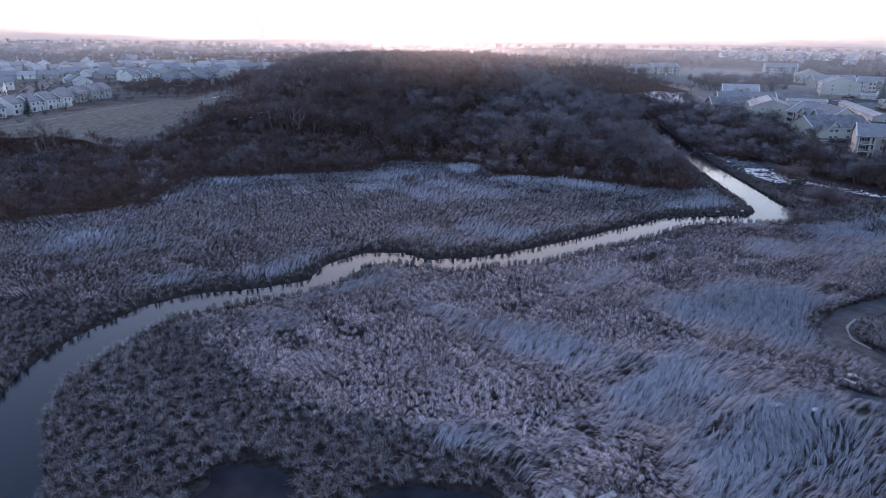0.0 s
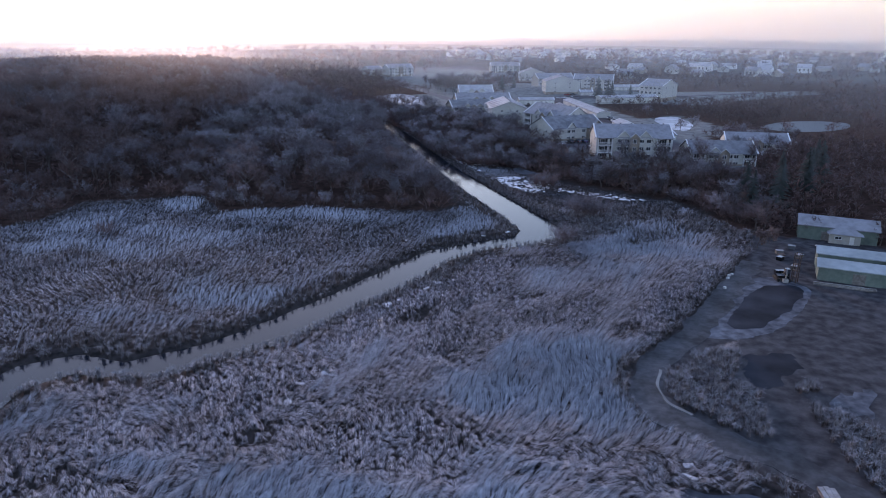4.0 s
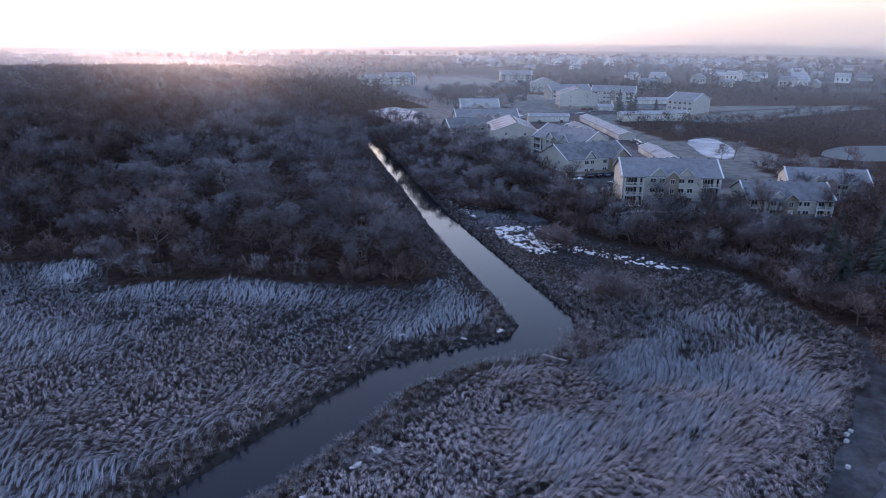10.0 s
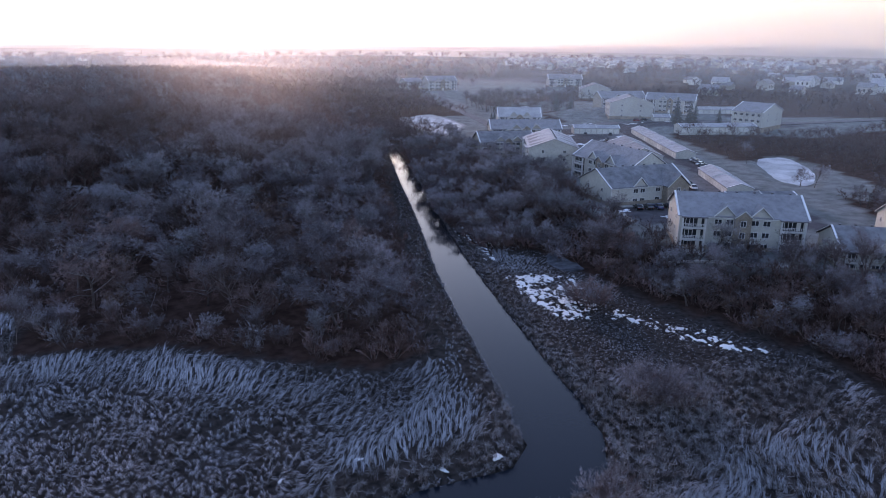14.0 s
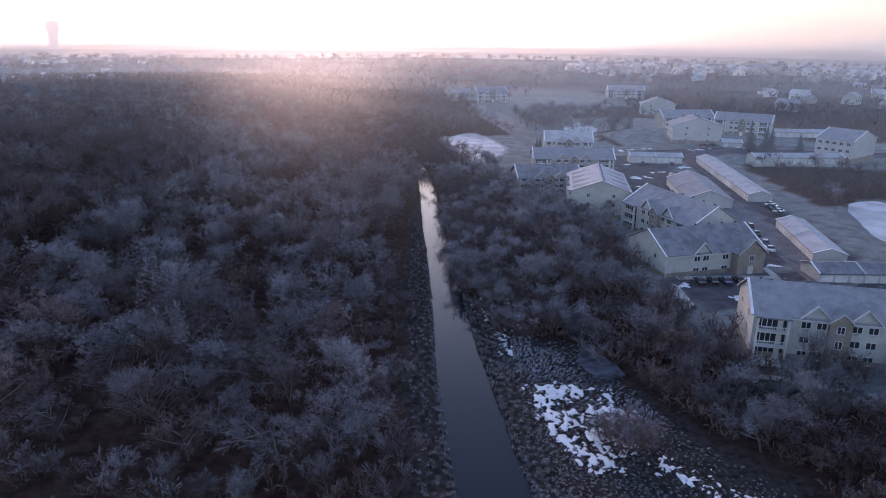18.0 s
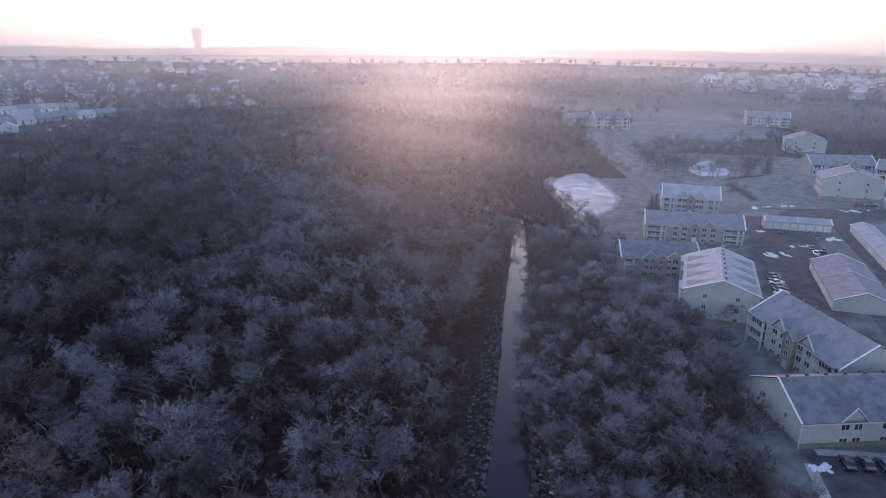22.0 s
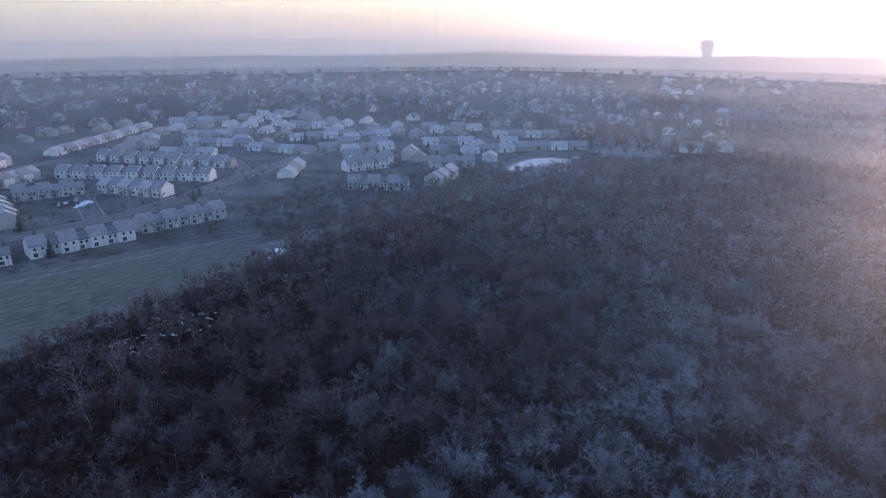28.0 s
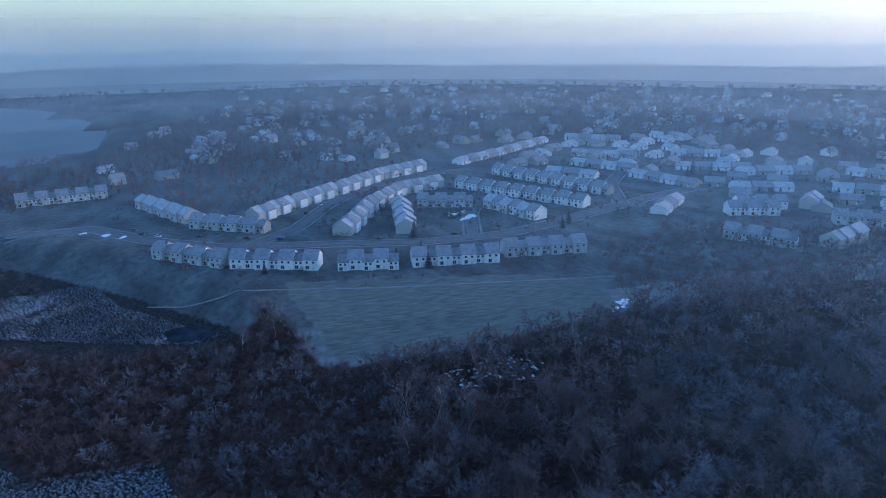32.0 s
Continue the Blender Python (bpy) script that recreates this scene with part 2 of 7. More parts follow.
M["slush"] = mat("grey_frozen_channel", (0.16, 0.165, 0.17), (0.25, 0.255, 0.265), 0.5, rough=0.5, stain=0.3)


def paint(name, c):
    M[name] = mat(name, c, tuple(min(1, v * 1.15) for v in c), 3.0, rough=0.25, stain=0.05, spec=0.5, frost=(FROST, 0.3, 0.7, 1.0))


for nm, c in (("car_black", (0.012, 0.012, 0.014)), ("car_grey", (0.12, 0.125, 0.13)), ("car_white", (0.7, 0.7, 0.7)), ("car_red", (0.25, 0.02, 0.02)), ("car_blue", (0.03, 0.05, 0.12))):
    paint(nm, c)
w = bpy.data.materials.new("river_water")
w.use_nodes = True
b = w.node_tree.nodes["Principled BSDF"]
b.inputs["Base Color"].default_value = (0.008, 0.014, 0.024, 1)
b.inputs["Specular IOR Level"].default_value = 0.33
b.inputs["Roughness"].default_value, b.inputs["IOR"].default_value = 0.07, 1.33
wv = w.node_tree.nodes.new("ShaderNodeTexNoise")
wv.inputs["Scale"].default_value, wv.inputs["Detail"].default_value = 1.8, 4
bp = w.node_tree.nodes.new("ShaderNodeBump")
bp.inputs["Strength"].default_value, bp.inputs["Distance"].default_value = 0.16, 0.05
gp = w.node_tree.nodes.new("ShaderNodeNewGeometry")
w.node_tree.links.new(gp.outputs["Position"], wv.inputs["Vector"])
w.node_tree.links.new(wv.outputs["Fac"], bp.inputs["Height"])
w.node_tree.links.new(bp.outputs["Normal"], b.inputs["Normal"])
M["water"] = w


def ground_material():
    """Bare soil with lawn, hay, gravel, leaf litter and far fields laid over it where the land's cover says so."""
    m = bpy.data.materials.new("winter_ground")
    m.use_nodes = True
    nt, n = m.node_tree, m.node_tree.nodes
    bs = n["Principled BSDF"]
    bs.inputs["Roughness"].default_value, bs.inputs["Specular IOR Level"].default_value = 0.95, 0.05
    geo = n.new("ShaderNodeNewGeometry")

    def ramp(scale, c1, c2, stretch=(1, 1, 1), detail=6):
        mp, tx, rp = n.new("ShaderNodeMapping"), n.new("ShaderNodeTexNoise"), n.new("ShaderNodeValToRGB")
        mp.inputs["Scale"].default_value = stretch
        tx.inputs["Scale"].default_value, tx.inputs["Detail"].default_value = scale, detail
        nt.links.new(geo.outputs["Position"], mp.inputs["Vector"])
        nt.links.new(mp.outputs["Vector"], tx.inputs["Vector"])
        rp.color_ramp.elements[0].position, rp.color_ramp.elements[1].position = 0.33, 0.67
        rp.color_ramp.elements[0].color, rp.color_ramp.elements[1].color = (*c1, 1), (*c2, 1)
        nt.links.new(tx.outputs["Fac"], rp.inputs["Fac"])
        return rp.outputs["Color"], tx.outputs["Fac"]

    col, relief = ramp(0.9, (0.022, 0.018, 0.018), (0.066, 0.056, 0.055))
    for name, scale, c1, c2, stretch in (("grass", 0.25, (0.135, 0.147, 0.146), (0.24, 0.257, 0.262), (1, 1, 1)), ("hay", 0.45, (0.105, 0.115, 0.105), (0.195, 0.205, 0.19), (2.2, 0.35, 1)), ("yard", 0.5, (0.036, 0.035, 0.039), (0.092, 0.089, 0.096), (1, 1, 1)), ("litter", 0.5, (0.034, 0.017, 0.014), (0.080, 0.044, 0.037), (1, 1, 1)), ("land", 0.011, (0.016, 0.015, 0.016), (0.085, 0.083, 0.082), (1, 1.6, 1)), ("asphalt", 0.35, (0.068, 0.063, 0.071), (0.118, 0.111, 0.124), (1, 1, 1))):
        c, _ = ramp(scale, c1, c2, stretch, 9)
        at, mx = n.new("ShaderNodeAttribute"), n.new("ShaderNodeMix")
        at.attribute_name, mx.data_type = name, "RGBA"
        nt.links.new(at.outputs["Fac"], mx.inputs["Factor"])
        nt.links.new(col, mx.inputs["A"])
        nt.links.new(c, mx.inputs["B"])
        col = mx.outputs["Result"]
    nt.links.new(col, bs.inputs["Base Color"])
    bp = n.new("ShaderNodeBump")
    bp.inputs["Strength"].default_value, bp.inputs["Distance"].default_value = 0.6, 0.2
    nt.links.new(relief, bp.inputs["Height"])
    nt.links.new(bp.outputs["Normal"], bs.inputs["Normal"])
    return m


M["ground"] = ground_material()


# ---- plan of the land ----
def S(t):
    t = np.clip(t, 0, 1)
    return t * t * (3 - 2 * t)


def inside(x, y, poly):
    """Which points lie in a polygon."""
    x, y = np.asarray(x, float), np.asarray(y, float)
    r = np.zeros(x.shape, bool)
    for (ax, ay), (bx, by) in zip(poly, poly[1:] + poly[:1]):
        if ay != by:
            r ^= ((ay > y) != (by > y)) & (x < (bx - ax) * (y - ay) / (by - ay) + ax)
    return r


def edge_gap(x, y, poly, closed=True):
    """Distance from points to a line of straight pieces."""
    x, y = np.asarray(x, float), np.asarray(y, float)
    d = np.full(x.shape, 1e9)
    for (ax, ay), (bx, by) in zip(poly, poly[1:] + (poly[:1] if closed else [])):
        vx, vy = bx - ax, by - ay
        k = np.clip(((x - ax) * vx + (y - ay) * vy) / max(1e-9, vx * vx + vy * vy), 0, 1)
        d = np.minimum(d, np.hypot(x - ax - k * vx, y - ay - k * vy))
    return d


LEFT_BANK = [(-72, 20), (-69, 60), (-63, 87), (-64, 94), (-62.5, 107), (-56, 121.6), (-48, 127.6), (-38, 130.3), (-28, 135.5), (-25.5, 146), (-18.7, 154), (-10.8, 155.5), (-2.6, 149.5), (6, 151.2), (16.5, 155.5), (31.5, 165.5), (49, 178), (62.5, 188), (74, 190.6), (89, 192.5), (92.3, 196.5), (94.5, 213), (96.7, 244), (99.7, 272), (103.5, 297), (107.5, 328), (112.6, 372), (117.6, 410), (121.5, 440), (125, 462), (128.5, 474)]
RIGHT_BANK = [(-40, 20), (-45, 66), (-53.5, 81), (-56, 93), (-53.5, 102), (-49.8, 114), (-40.5, 121), (-33, 125), (-26, 128.5), (-20, 136), (-16.5, 145.5), (-10.4, 147.8), (-3, 144), (2, 141.5), (13.8, 145.6), (23.2, 148.6), (35.3, 157), (49.8, 166.2), (66, 180), (78, 184.5), (91.8, 183.6), (100.7, 188.2), (104.4, 196.7), (105.3, 207), (105.7, 218), (106.6, 235), (108, 257), (110, 285), (112.4, 307), (114.5, 325), (118.8, 360), (124, 408), (127, 440), (128.6, 460), (129.6, 474)]
RIVER = LEFT_BANK + RIGHT_BANK[::-1]
YARD_POND = [(97.7, 126.1), (106.1, 131.9), (114.6, 137.3), (120, 140), (127, 138.5), (127.4, 135), (120, 129.9), (107.2, 124.2), (101.1, 123.0)]
YARD_RIM = [(91.1, 125.3), (96.3, 128.6), (106.5, 134.6), (119, 143.6), (124, 144.6), (128, 143.5), (129.2, 136.6), (127.0, 132.5), (111.4, 123.6), (104.4, 121), (95.9, 120.4), (91.9, 122.8)]
YARD_PUDDLE = [(90.4, 114.2), (96.7, 115.5), (99.5, 112), (98.1, 109.2), (94, 107.5), (90.8, 105.5), (85.8, 105.9), (86.7, 110.5)]
POND_NORTH = [(147.5, 512), (152, 527), (160.7, 539), (167, 543), (171, 534), (173.5, 489), (166, 471), (160, 462), (152.5, 453), (149, 474), (147.5, 490)]
POND_EAST = [(262, 361), (279, 363), (264, 330), (240, 306), (236, 318), (252, 348)]
POND_LAKE = [(276, 296), (294, 313), (322, 318), (345, 305), (320, 284), (290, 281)]
POND_BLACK = [(-183, 224), (-186, 234), (-176, 245), (-168, 242), (-169, 228)]
POND_FAR = [(228, 560), (250, 590), (262, 575), (242, 535), (226, 540)]
POND_TOWN = [(-149, 606), (-157, 630), (-157, 652), (-147, 663), (-130, 662), (-120, 645), (-118, 622), (-124, 604), (-138, 600)]
SEEPS = [[(-29, 60), (-27.5, 70.5), (-23.5, 72), (-17, 69.5), (-16, 60)], [(-9, 58), (-8, 67), (3, 67.5), (7, 65), (6, 58)], [(56.8, 93), (59.3, 92.4), (61.8, 88.9), (66.9, 87.4), (67.4, 84.9), (65.6, 83.6), (68.2, 79.5), (66.7, 77.7), (63.0, 81.3), (61.2, 85.5), (58.6, 87.9)]]
LAKE = [(-1250, -150), (-1091, 9), (-850, 113), (-700, 133), (-606, 103), (-560, 20), (-700, -150)]
YARD = [(131, 154), (107, 139), (92, 128), (73, 119), (66, 111), (66, 103), (69, 97), (72, 90), (74, 84), (76, 79), (100, 70), (160, 60), (190, 110), (180, 160), (150, 172)]
CHANNEL = [(131, 153), (112, 140), (92, 126.6), (75, 117.3), (69.2, 111), (67.5, 104.5), (71, 98), (74.2, 91.2), (76.3, 86.2), (77.5, 80.5), (74, 73), (71, 66)]
EAST_X = ([0, 120, 180, 230, 300, 420, 540, 700], [190, 178, 165, 146, 128, 130, 134, 125])
WEST_X = ([0, 100, 150, 215, 250, 275, 400, 560], [-380, -330, -290, -225, -185, -122, -116, -96])


def height(x, y):
    """The land's height, with the river and ponds cut in."""
    x, y = np.asarray(x, float), np.asarray(y, float)
    edge = np.interp(x, [-130, -90, -20, 15, 60, 100], [195, 205, 262, 250, 226, 226])
    hill = 23 * S((y - edge) / 250) * S((106 - x) / 72) * S((x + 190) / 120) * S((800 - y) / 230)
    west = 8 * S((np.interp(y, *WEST_X) - x) / 32)
    east = 5.8 * S((x - np.interp(y, *EAST_X)) / 20) + 2.6 * S((x - 235) / 50) * S((y - 395) / 60)
    north = 8 * S((y - 560) / 120)
    knoll = 4.0 * np.exp(-((x - 258) / 26) ** 2 - ((y - 508) / 24) ** 2)
    z = 0.45 + (hill ** 4 + west ** 4 + east ** 4 + north ** 4) ** 0.25 + knoll
    far = S((np.hypot(x, y - 300) - 900) / 900)
    z = z + far * (6 * np.sin(x / 410 + 1) * np.cos(y / 530) + 5 * np.sin(x / 190 + y / 260)) + 12 * S((np.hypot(x, y - 300) - 2600) / 1500) * (0.6 + 0.4 * np.sin(np.arctan2(x, y) * 9))
    z = z + 0.10 * np.sin(x / 2.3 + 1.7 * np.sin(y / 3.1)) * np.cos(y / 2.7) * (far < 0.2)
    r = np.where(inside(x, y, RIVER), -1, 1) * edge_gap(x, y, RIVER)
    z = np.where(r < 2.5, -1.3 + (z + 1.3) * S((r + 1.2) / 2.0), z)
    for p, deep in ((POND_NORTH, 1.6), (POND_EAST, 1.2), (POND_FAR, 1.0), (SEEPS[0], 0.4), (SEEPS[1], 0.4), (SEEPS[2], 0.3), (LAKE, 3.0)):
        px, py = [q[0] for q in p], [q[1] for q in p]
        near = (x > min(px) - 20) & (x < max(px) + 20) & (y > min(py) - 20) & (y < max(py) + 20)
        if near.any():
            g = np.where(inside(x, y, p), -1, 1) * edge_gap(x, y, p)
            z = np.where(near, z - deep * S((3 - g) / 5), z)
    # the yard is levelled
    flat = S(np.where(inside(x, y, YARD), edge_gap(x, y, YARD), 0) / 3) * S((140 - x) / 10)
    return z * (1 - flat) + 0.5 * flat


def h1(x, y):
    return float(height(np.array([x]), np.array([y]))[0])


def mesh_of(name, verts, faces, material, parent=None, smooth=False):
    me = bpy.data.meshes.new(name)
    me.from_pydata(verts, [], faces)
    if smooth:
        me.shade_smooth()
    for m in (material if isinstance(material, (list, tuple)) else [material]):
        me.materials.append(m)
    ob = new(name, me)
    ob.parent = parent
    return ob


def fast_mesh(name, verts, tris, materials, index=None):
    """A mesh from arrays of corners and triangles."""
    me = bpy.data.meshes.new(name)
    verts, tris = np.asarray(verts, np.float32), np.asarray(tris, np.int32)
    me.vertices.add(len(verts))
    me.vertices.foreach_set("co", verts.ravel())
    me.loops.add(tris.size)
    me.loops.foreach_set("vertex_index", tris.ravel())
    me.polygons.add(len(tris))
    me.polygons.foreach_set("loop_start", np.arange(0, tris.size, 3, dtype=np.int32))
    for m in materials:
        me.materials.append(m)
    if index is not None:
        me.polygons.foreach_set("material_index", np.asarray(index, np.int32))
    me.update(calc_edges=True)
    return me


# one sheet of ground, fine near the river and coarse towards the horizon
def steps(a, b, fine, reach):
    mid = list(np.arange(a, b + 0.1, fine))
    out, d, v = [], fine, b
    while v < reach:
        d *= 1.13
        v += d
        out.append(v)
    low, d, v = [], fine, a
    while v > -reach:
        d *= 1.13
        v -= d
        low.append(v)
    return np.array(low[::-1] + mid + out)


gx, gy = steps(-330, 300, 2.0, 4400), steps(40, 560, 2.0, 4600)
gx = gx[(gx > -84) & (gx < 136) | (np.arange(len(gx)) % 2 == 0)]
gy = gy[(gy < 330) | (np.arange(len(gy)) % 2 == 0) | (gy > 560)]
GX, GY = np.meshgrid(gx, gy)
GZ = height(GX, GY)
n_x, n_y = len(gx), len(gy)
ids = np.arange(n_x * n_y).reshape(n_y, n_x)
quads = np.stack([ids[:-1, :-1], ids[:-1, 1:], ids[1:, 1:], ids[1:, :-1]], -1).reshape(-1, 4)
tri = np.concatenate([quads[:, [0, 1, 2]], quads[:, [0, 2, 3]]])
WOOD_HILL = [(-116, 178), (-98.7, 187), (-87, 197), (-84, 232), (-55, 241), (-29, 250), (-20, 269), (14.7, 265), (17.7, 244), (43, 241), (60, 231), (77, 223), (86, 227), (90, 243), (92, 264), (99, 313), (108, 372), (117, 430), (121, 480), (128, 560), (115, 640), (40, 655), (-40, 640), (-85, 590), (-105, 500), (-118, 440), (-108, 410), (-108, 345), (-116, 300), (-122, 283), (-178, 267), (-160, 240), (-160, 210), (-178, 165), (-170, 140), (-140, 140)]
WOOD_EAST = [(114, 324), (113, 290), (115, 279), (129, 279), (134, 257), (138, 241), (144, 229), (149, 218), (154, 209), (152, 190), (152, 174), (162, 178), (178, 200), (178, 228), (152, 240), (149, 252), (150, 285), (150, 300), (163, 333), (158, 345), (148, 372), (144, 388), (142, 430), (138, 450), (128, 440), (119, 360)]
WOOD_SOUTH = [(150, 168), (165, 160), (200, 110), (270, 120), (330, 200), (262, 250), (235, 290), (215, 240), (192, 218), (178, 205), (160, 190)]
FAR_TOWN = [(-470, 120), (-480, 260), (-520, 400), (-600, 560), (-560, 680), (-420, 760), (-260, 790), (-120, 720), (-60, 800), (-200, 1150), (-700, 1200), (-1150, 800), (-1100, 300), (-760, 180)]
BELTS = []
BELTS.append((FAR_TOWN, "town_trees", 10.5, 0.88, 101, 0.8, 1.35, "twig_dark", "bare trees standing between far town houses"))
BELTS.append(([(-470, 100), (-350, 60), (-420, 180), (-385, 215), (-335, 245), (-350, 275), (-470, 420), (-500, 300)], "town_trees", 9, 0.7, 102, 0.6, 1.0, "twig_dark", "bare trees between town streets"))
BELTS.append(([(-60, 660), (130, 650), (200, 760), (150, 1000), (-150, 1100), (-120, 800)], "distant_wood", 15, 0.8, 103, 0.8, 1.3, "twig", "hazy leafless wood behind the hill"))
BELTS.append(([(235, 610), (330, 560), (420, 560), (430, 640), (330, 660)], "distant_wood", 11, 0.6, 104, 0.7, 1.0, "twig", "hazy bare trees along a field edge"))
BELTS.append(([(262, 300), (330, 300), (460, 380), (470, 430), (360, 410), (300, 390), (280, 370)], "distant_wood", 9, 0.75, 105, 0.6, 0.95, "twig_dark", "dark bare wood east of the frozen pond"))
BELTS.append(([(250, 220), (420, 240), (560, 400), (520, 480), (420, 380), (270, 290)], "distant_wood", 12, 0.75, 106, 0.7, 1.0, "twig_dark", "dark bare wood east of the estate"))
BELTS.append(([(760, 560), (1300, 700), (1500, 1100), (950, 950), (740, 700)], "distant_wood", 26, 0.6, 110, 1.0, 1.5, "twig", "hazy tree belts between far fields"))
BELTS.append(([(-560, -150), (-480, 60), (-420, 60), (-330, -60), (-380, -200)], "distant_wood", 13, 0.8, 111, 0.8, 1.1, "twig_dark", "dark bare wood by the lake shore"))
BELTS.append(([(128, 470), (140, 455), (144, 530), (190, 532), (188, 640), (215, 760), (110, 760), (112, 640), (126, 560)], "distant_wood", 6.5, 0.8, 112, 0.6, 1.0, "twig", "leafless wood north of the frozen pond"))
BELTS.append(([(330, 640), (470, 600), (560, 545), (700, 600), (640, 540), (480, 500), (420, 560)], "distant_wood", 9, 0.6, 113, 0.6, 1.0, "twig", "hazy hedgerow trees beyond the estate"))
BELTS.append(([(246, 352), (262, 428), (300, 414), (345, 398), (330, 330), (290, 290), (275, 300), (284, 366)], "distant_wood", 7.0, 0.75, 119, 0.5, 0.85, "twig_dark", "bare scrubby trees between garages and pond"))
BELTS.append(([(236, 462), (228, 500), (238, 530), (262, 526), (236, 520)], "distant_wood", 8, 0.5, 120, 0.5, 0.8, "twig", "a few bare trees on the lawn's edge"))
BELTS.append(([(-130, 640), (-20, 655), (60, 668), (60, 700), (-140, 690)], "distant_wood", 8, 0.8, 114, 0.7, 1.1, "twig", "bare trees along the foot of the hill"))
BELTS.append(([(-480, 430), (-520, 560), (-440, 640), (-300, 760), (-260, 700), (-400, 600), (-440, 480)], "town_trees", 13, 0.6, 115, 0.5, 0.8, "twig_dark", "bare garden trees between the bungalows"))
BELTS.append(([(-290, 300), (-380, 360), (-370, 480), (-300, 540), (-230, 520), (-255, 400)], "town_trees", 13, 0.5, 116, 0.35, 0.6, "twig_dark", "small bare garden trees round the close"))
BELTS.append(([(360, 660), (420, 900), (470, 960), (620, 960), (760, 840), (700, 660), (500, 760)], "distant_wood", 17, 0.6, 117, 0.7, 1.1, "twig", "hazy scattered trees before far houses"))
BELTS.append(([(420, 900), (480, 1000), (620, 1010), (760, 900), (900, 1050), (700, 1250), (430, 1220)], "distant_wood", 22, 0.7, 118, 0.6, 1.0, "twig", "hazy garden trees among far white houses"))
BELTS.append(([(-152, 414), (-200, 440), (-212, 470), (-232, 500), (-200, 560), (-177, 600), (-121, 539), (-112, 455), (-118, 415)], "marsh_wood", 6.0, 0.75, 121, 0.5, 0.95, "twig_dark", "dark bare trees between the hill and the houses"))
BELTS.append(([(-140, 408), (-206, 432), (-236, 480), (-240, 520), (-200, 620), (-120, 560)], "marsh_wood", 9.0, 0.4, 126, 0.35, 0.7, "twig", "scattered small bare trees behind the houses"))
BELTS.append(([(-300, 150), (-240, 170), (-198, 215), (-190, 262), (-178, 268), (-166, 240), (-172, 222), (-215, 190), (-240, 140), (-290, 110)], "marsh_wood", 5.5, 0.6, 122, 0.3, 0.6, "twig", "scrubby bare trees round a reed hollow"))
BELTS.append(([(-120, 560), (-190, 605), (-140, 650), (-60, 690), (60, 700), (100, 650), (-60, 640)], "distant_wood", 8.0, 0.8, 123, 0.6, 1.1, "twig_dark", "dark bare wood behind the hill"))
BELTS.append(([(-480, 120), (-330, 110), (-300, 80), (-420, -40), (-560, 20), (-600, 110)], "marsh_wood", 8.0, 0.8, 124, 0.5, 1.0, "twig_dark", "dark bare trees along the lake's marshy shore"))
BELTS.append(([(140, 445), (146, 440), (150, 450), (144, 480), (143, 530), (128, 540), (124, 480), (132, 455)], "pond_wood", 5.0, 0.9, 125, 0.7, 1.1, "twig", "leafless trees between river and frozen pond"))
BELTS.append(([(335, 470), (560, 420), (900, 560), (900, 900), (500, 1000), (335, 760)], "distant_wood", 16, 0.45, 128, 0.6, 1.0, "twig", "hazy scattered trees and hedgerows east of the estate"))
BELTS.append(([(-40, 720), (240, 700), (420, 1000), (300, 1300), (-200, 1200)], "distant_wood", 17, 0.6, 129, 0.7, 1.2, "twig", "hazy open wood towards the sunrise"))
BELTS.append(([(205, 540), (222, 530), (232, 528), (262, 530), (276, 570), (268, 606), (240, 622), (214, 604), (206, 570)], "pond_wood", 6.0, 0.85, 130, 0.85, 1.4, "twig", "bare trees round the snowy lawn pond"))
FIELD = [(-186, 277), (-128, 288), (-121, 308), (-114, 349), (-112, 379), (-124, 404), (-163, 412), (-182, 385), (-192, 330), (-206, 277)]
PAVED = [
    [(183, 352), (196, 345), (208, 375), (219, 398), (236, 398), (245, 410), (256, 452), (240, 458), (215, 457), (206, 432), (196, 405), (186, 372)],
    [(156, 282), (158, 276), (186, 276), (196, 296), (184, 296), (158, 295)],
    [(190, 262), (205, 258), (250, 430), (240, 438), (214, 335)],
    [(225, 452), (300, 440), (345, 430), (345, 445), (290, 466), (240, 470)],
    [(196, 300), (208, 330), (200, 345), (190, 330), (186, 300)],
]
cx, cy = GX.ravel(), GY.ravel()
cover = {}
cover["grass"] = ((cx < np.interp(cy, *WEST_X) + 4) | (cx > np.interp(cy, *EAST_X) + 14) & (cy > 222) | (cy > 640)).astype(float)
cover["grass"] *= np.where((cx < -150) & ~inside(cx, cy, FIELD), 0.5 + 0.25 * np.sin(cx / 9 + 2 * np.sin(cy / 13)) * np.sin(cy / 8), 1.0)
cover["land"] = S((np.hypot(cx, cy - 300) - 520) / 160)
cover["litter"] = (inside(cx, cy, WOOD_HILL) | inside(cx, cy, WOOD_EAST) | inside(cx, cy, WOOD_SOUTH) | np.any([inside(cx, cy, p) for p, *_ in BELTS if _[0] == "distant_wood" and p[0][1] < 700], axis=0)).astype(float)
cover["asphalt"] = np.any([inside(cx, cy, p) for p in PAVED], axis=0).astype(float)
cover["hay"] = inside(cx, cy, FIELD).astype(float)
cover["yard"] = inside(cx, cy, YARD).astype(float)
ground = new("ground", fast_mesh("ground", np.stack([GX, GY, GZ], -1).reshape(-1, 3), tri, [M["ground"]]))
for nm, v in cover.items():
    ground.data.attributes.new(nm, "FLOAT", "POINT").data.foreach_set("value", v.astype(np.float32))
ground.data.shade_smooth()
tagged(ground, "frosted winter ground sheet with marsh soil, lawns and mown field", "ground", kind="structure")


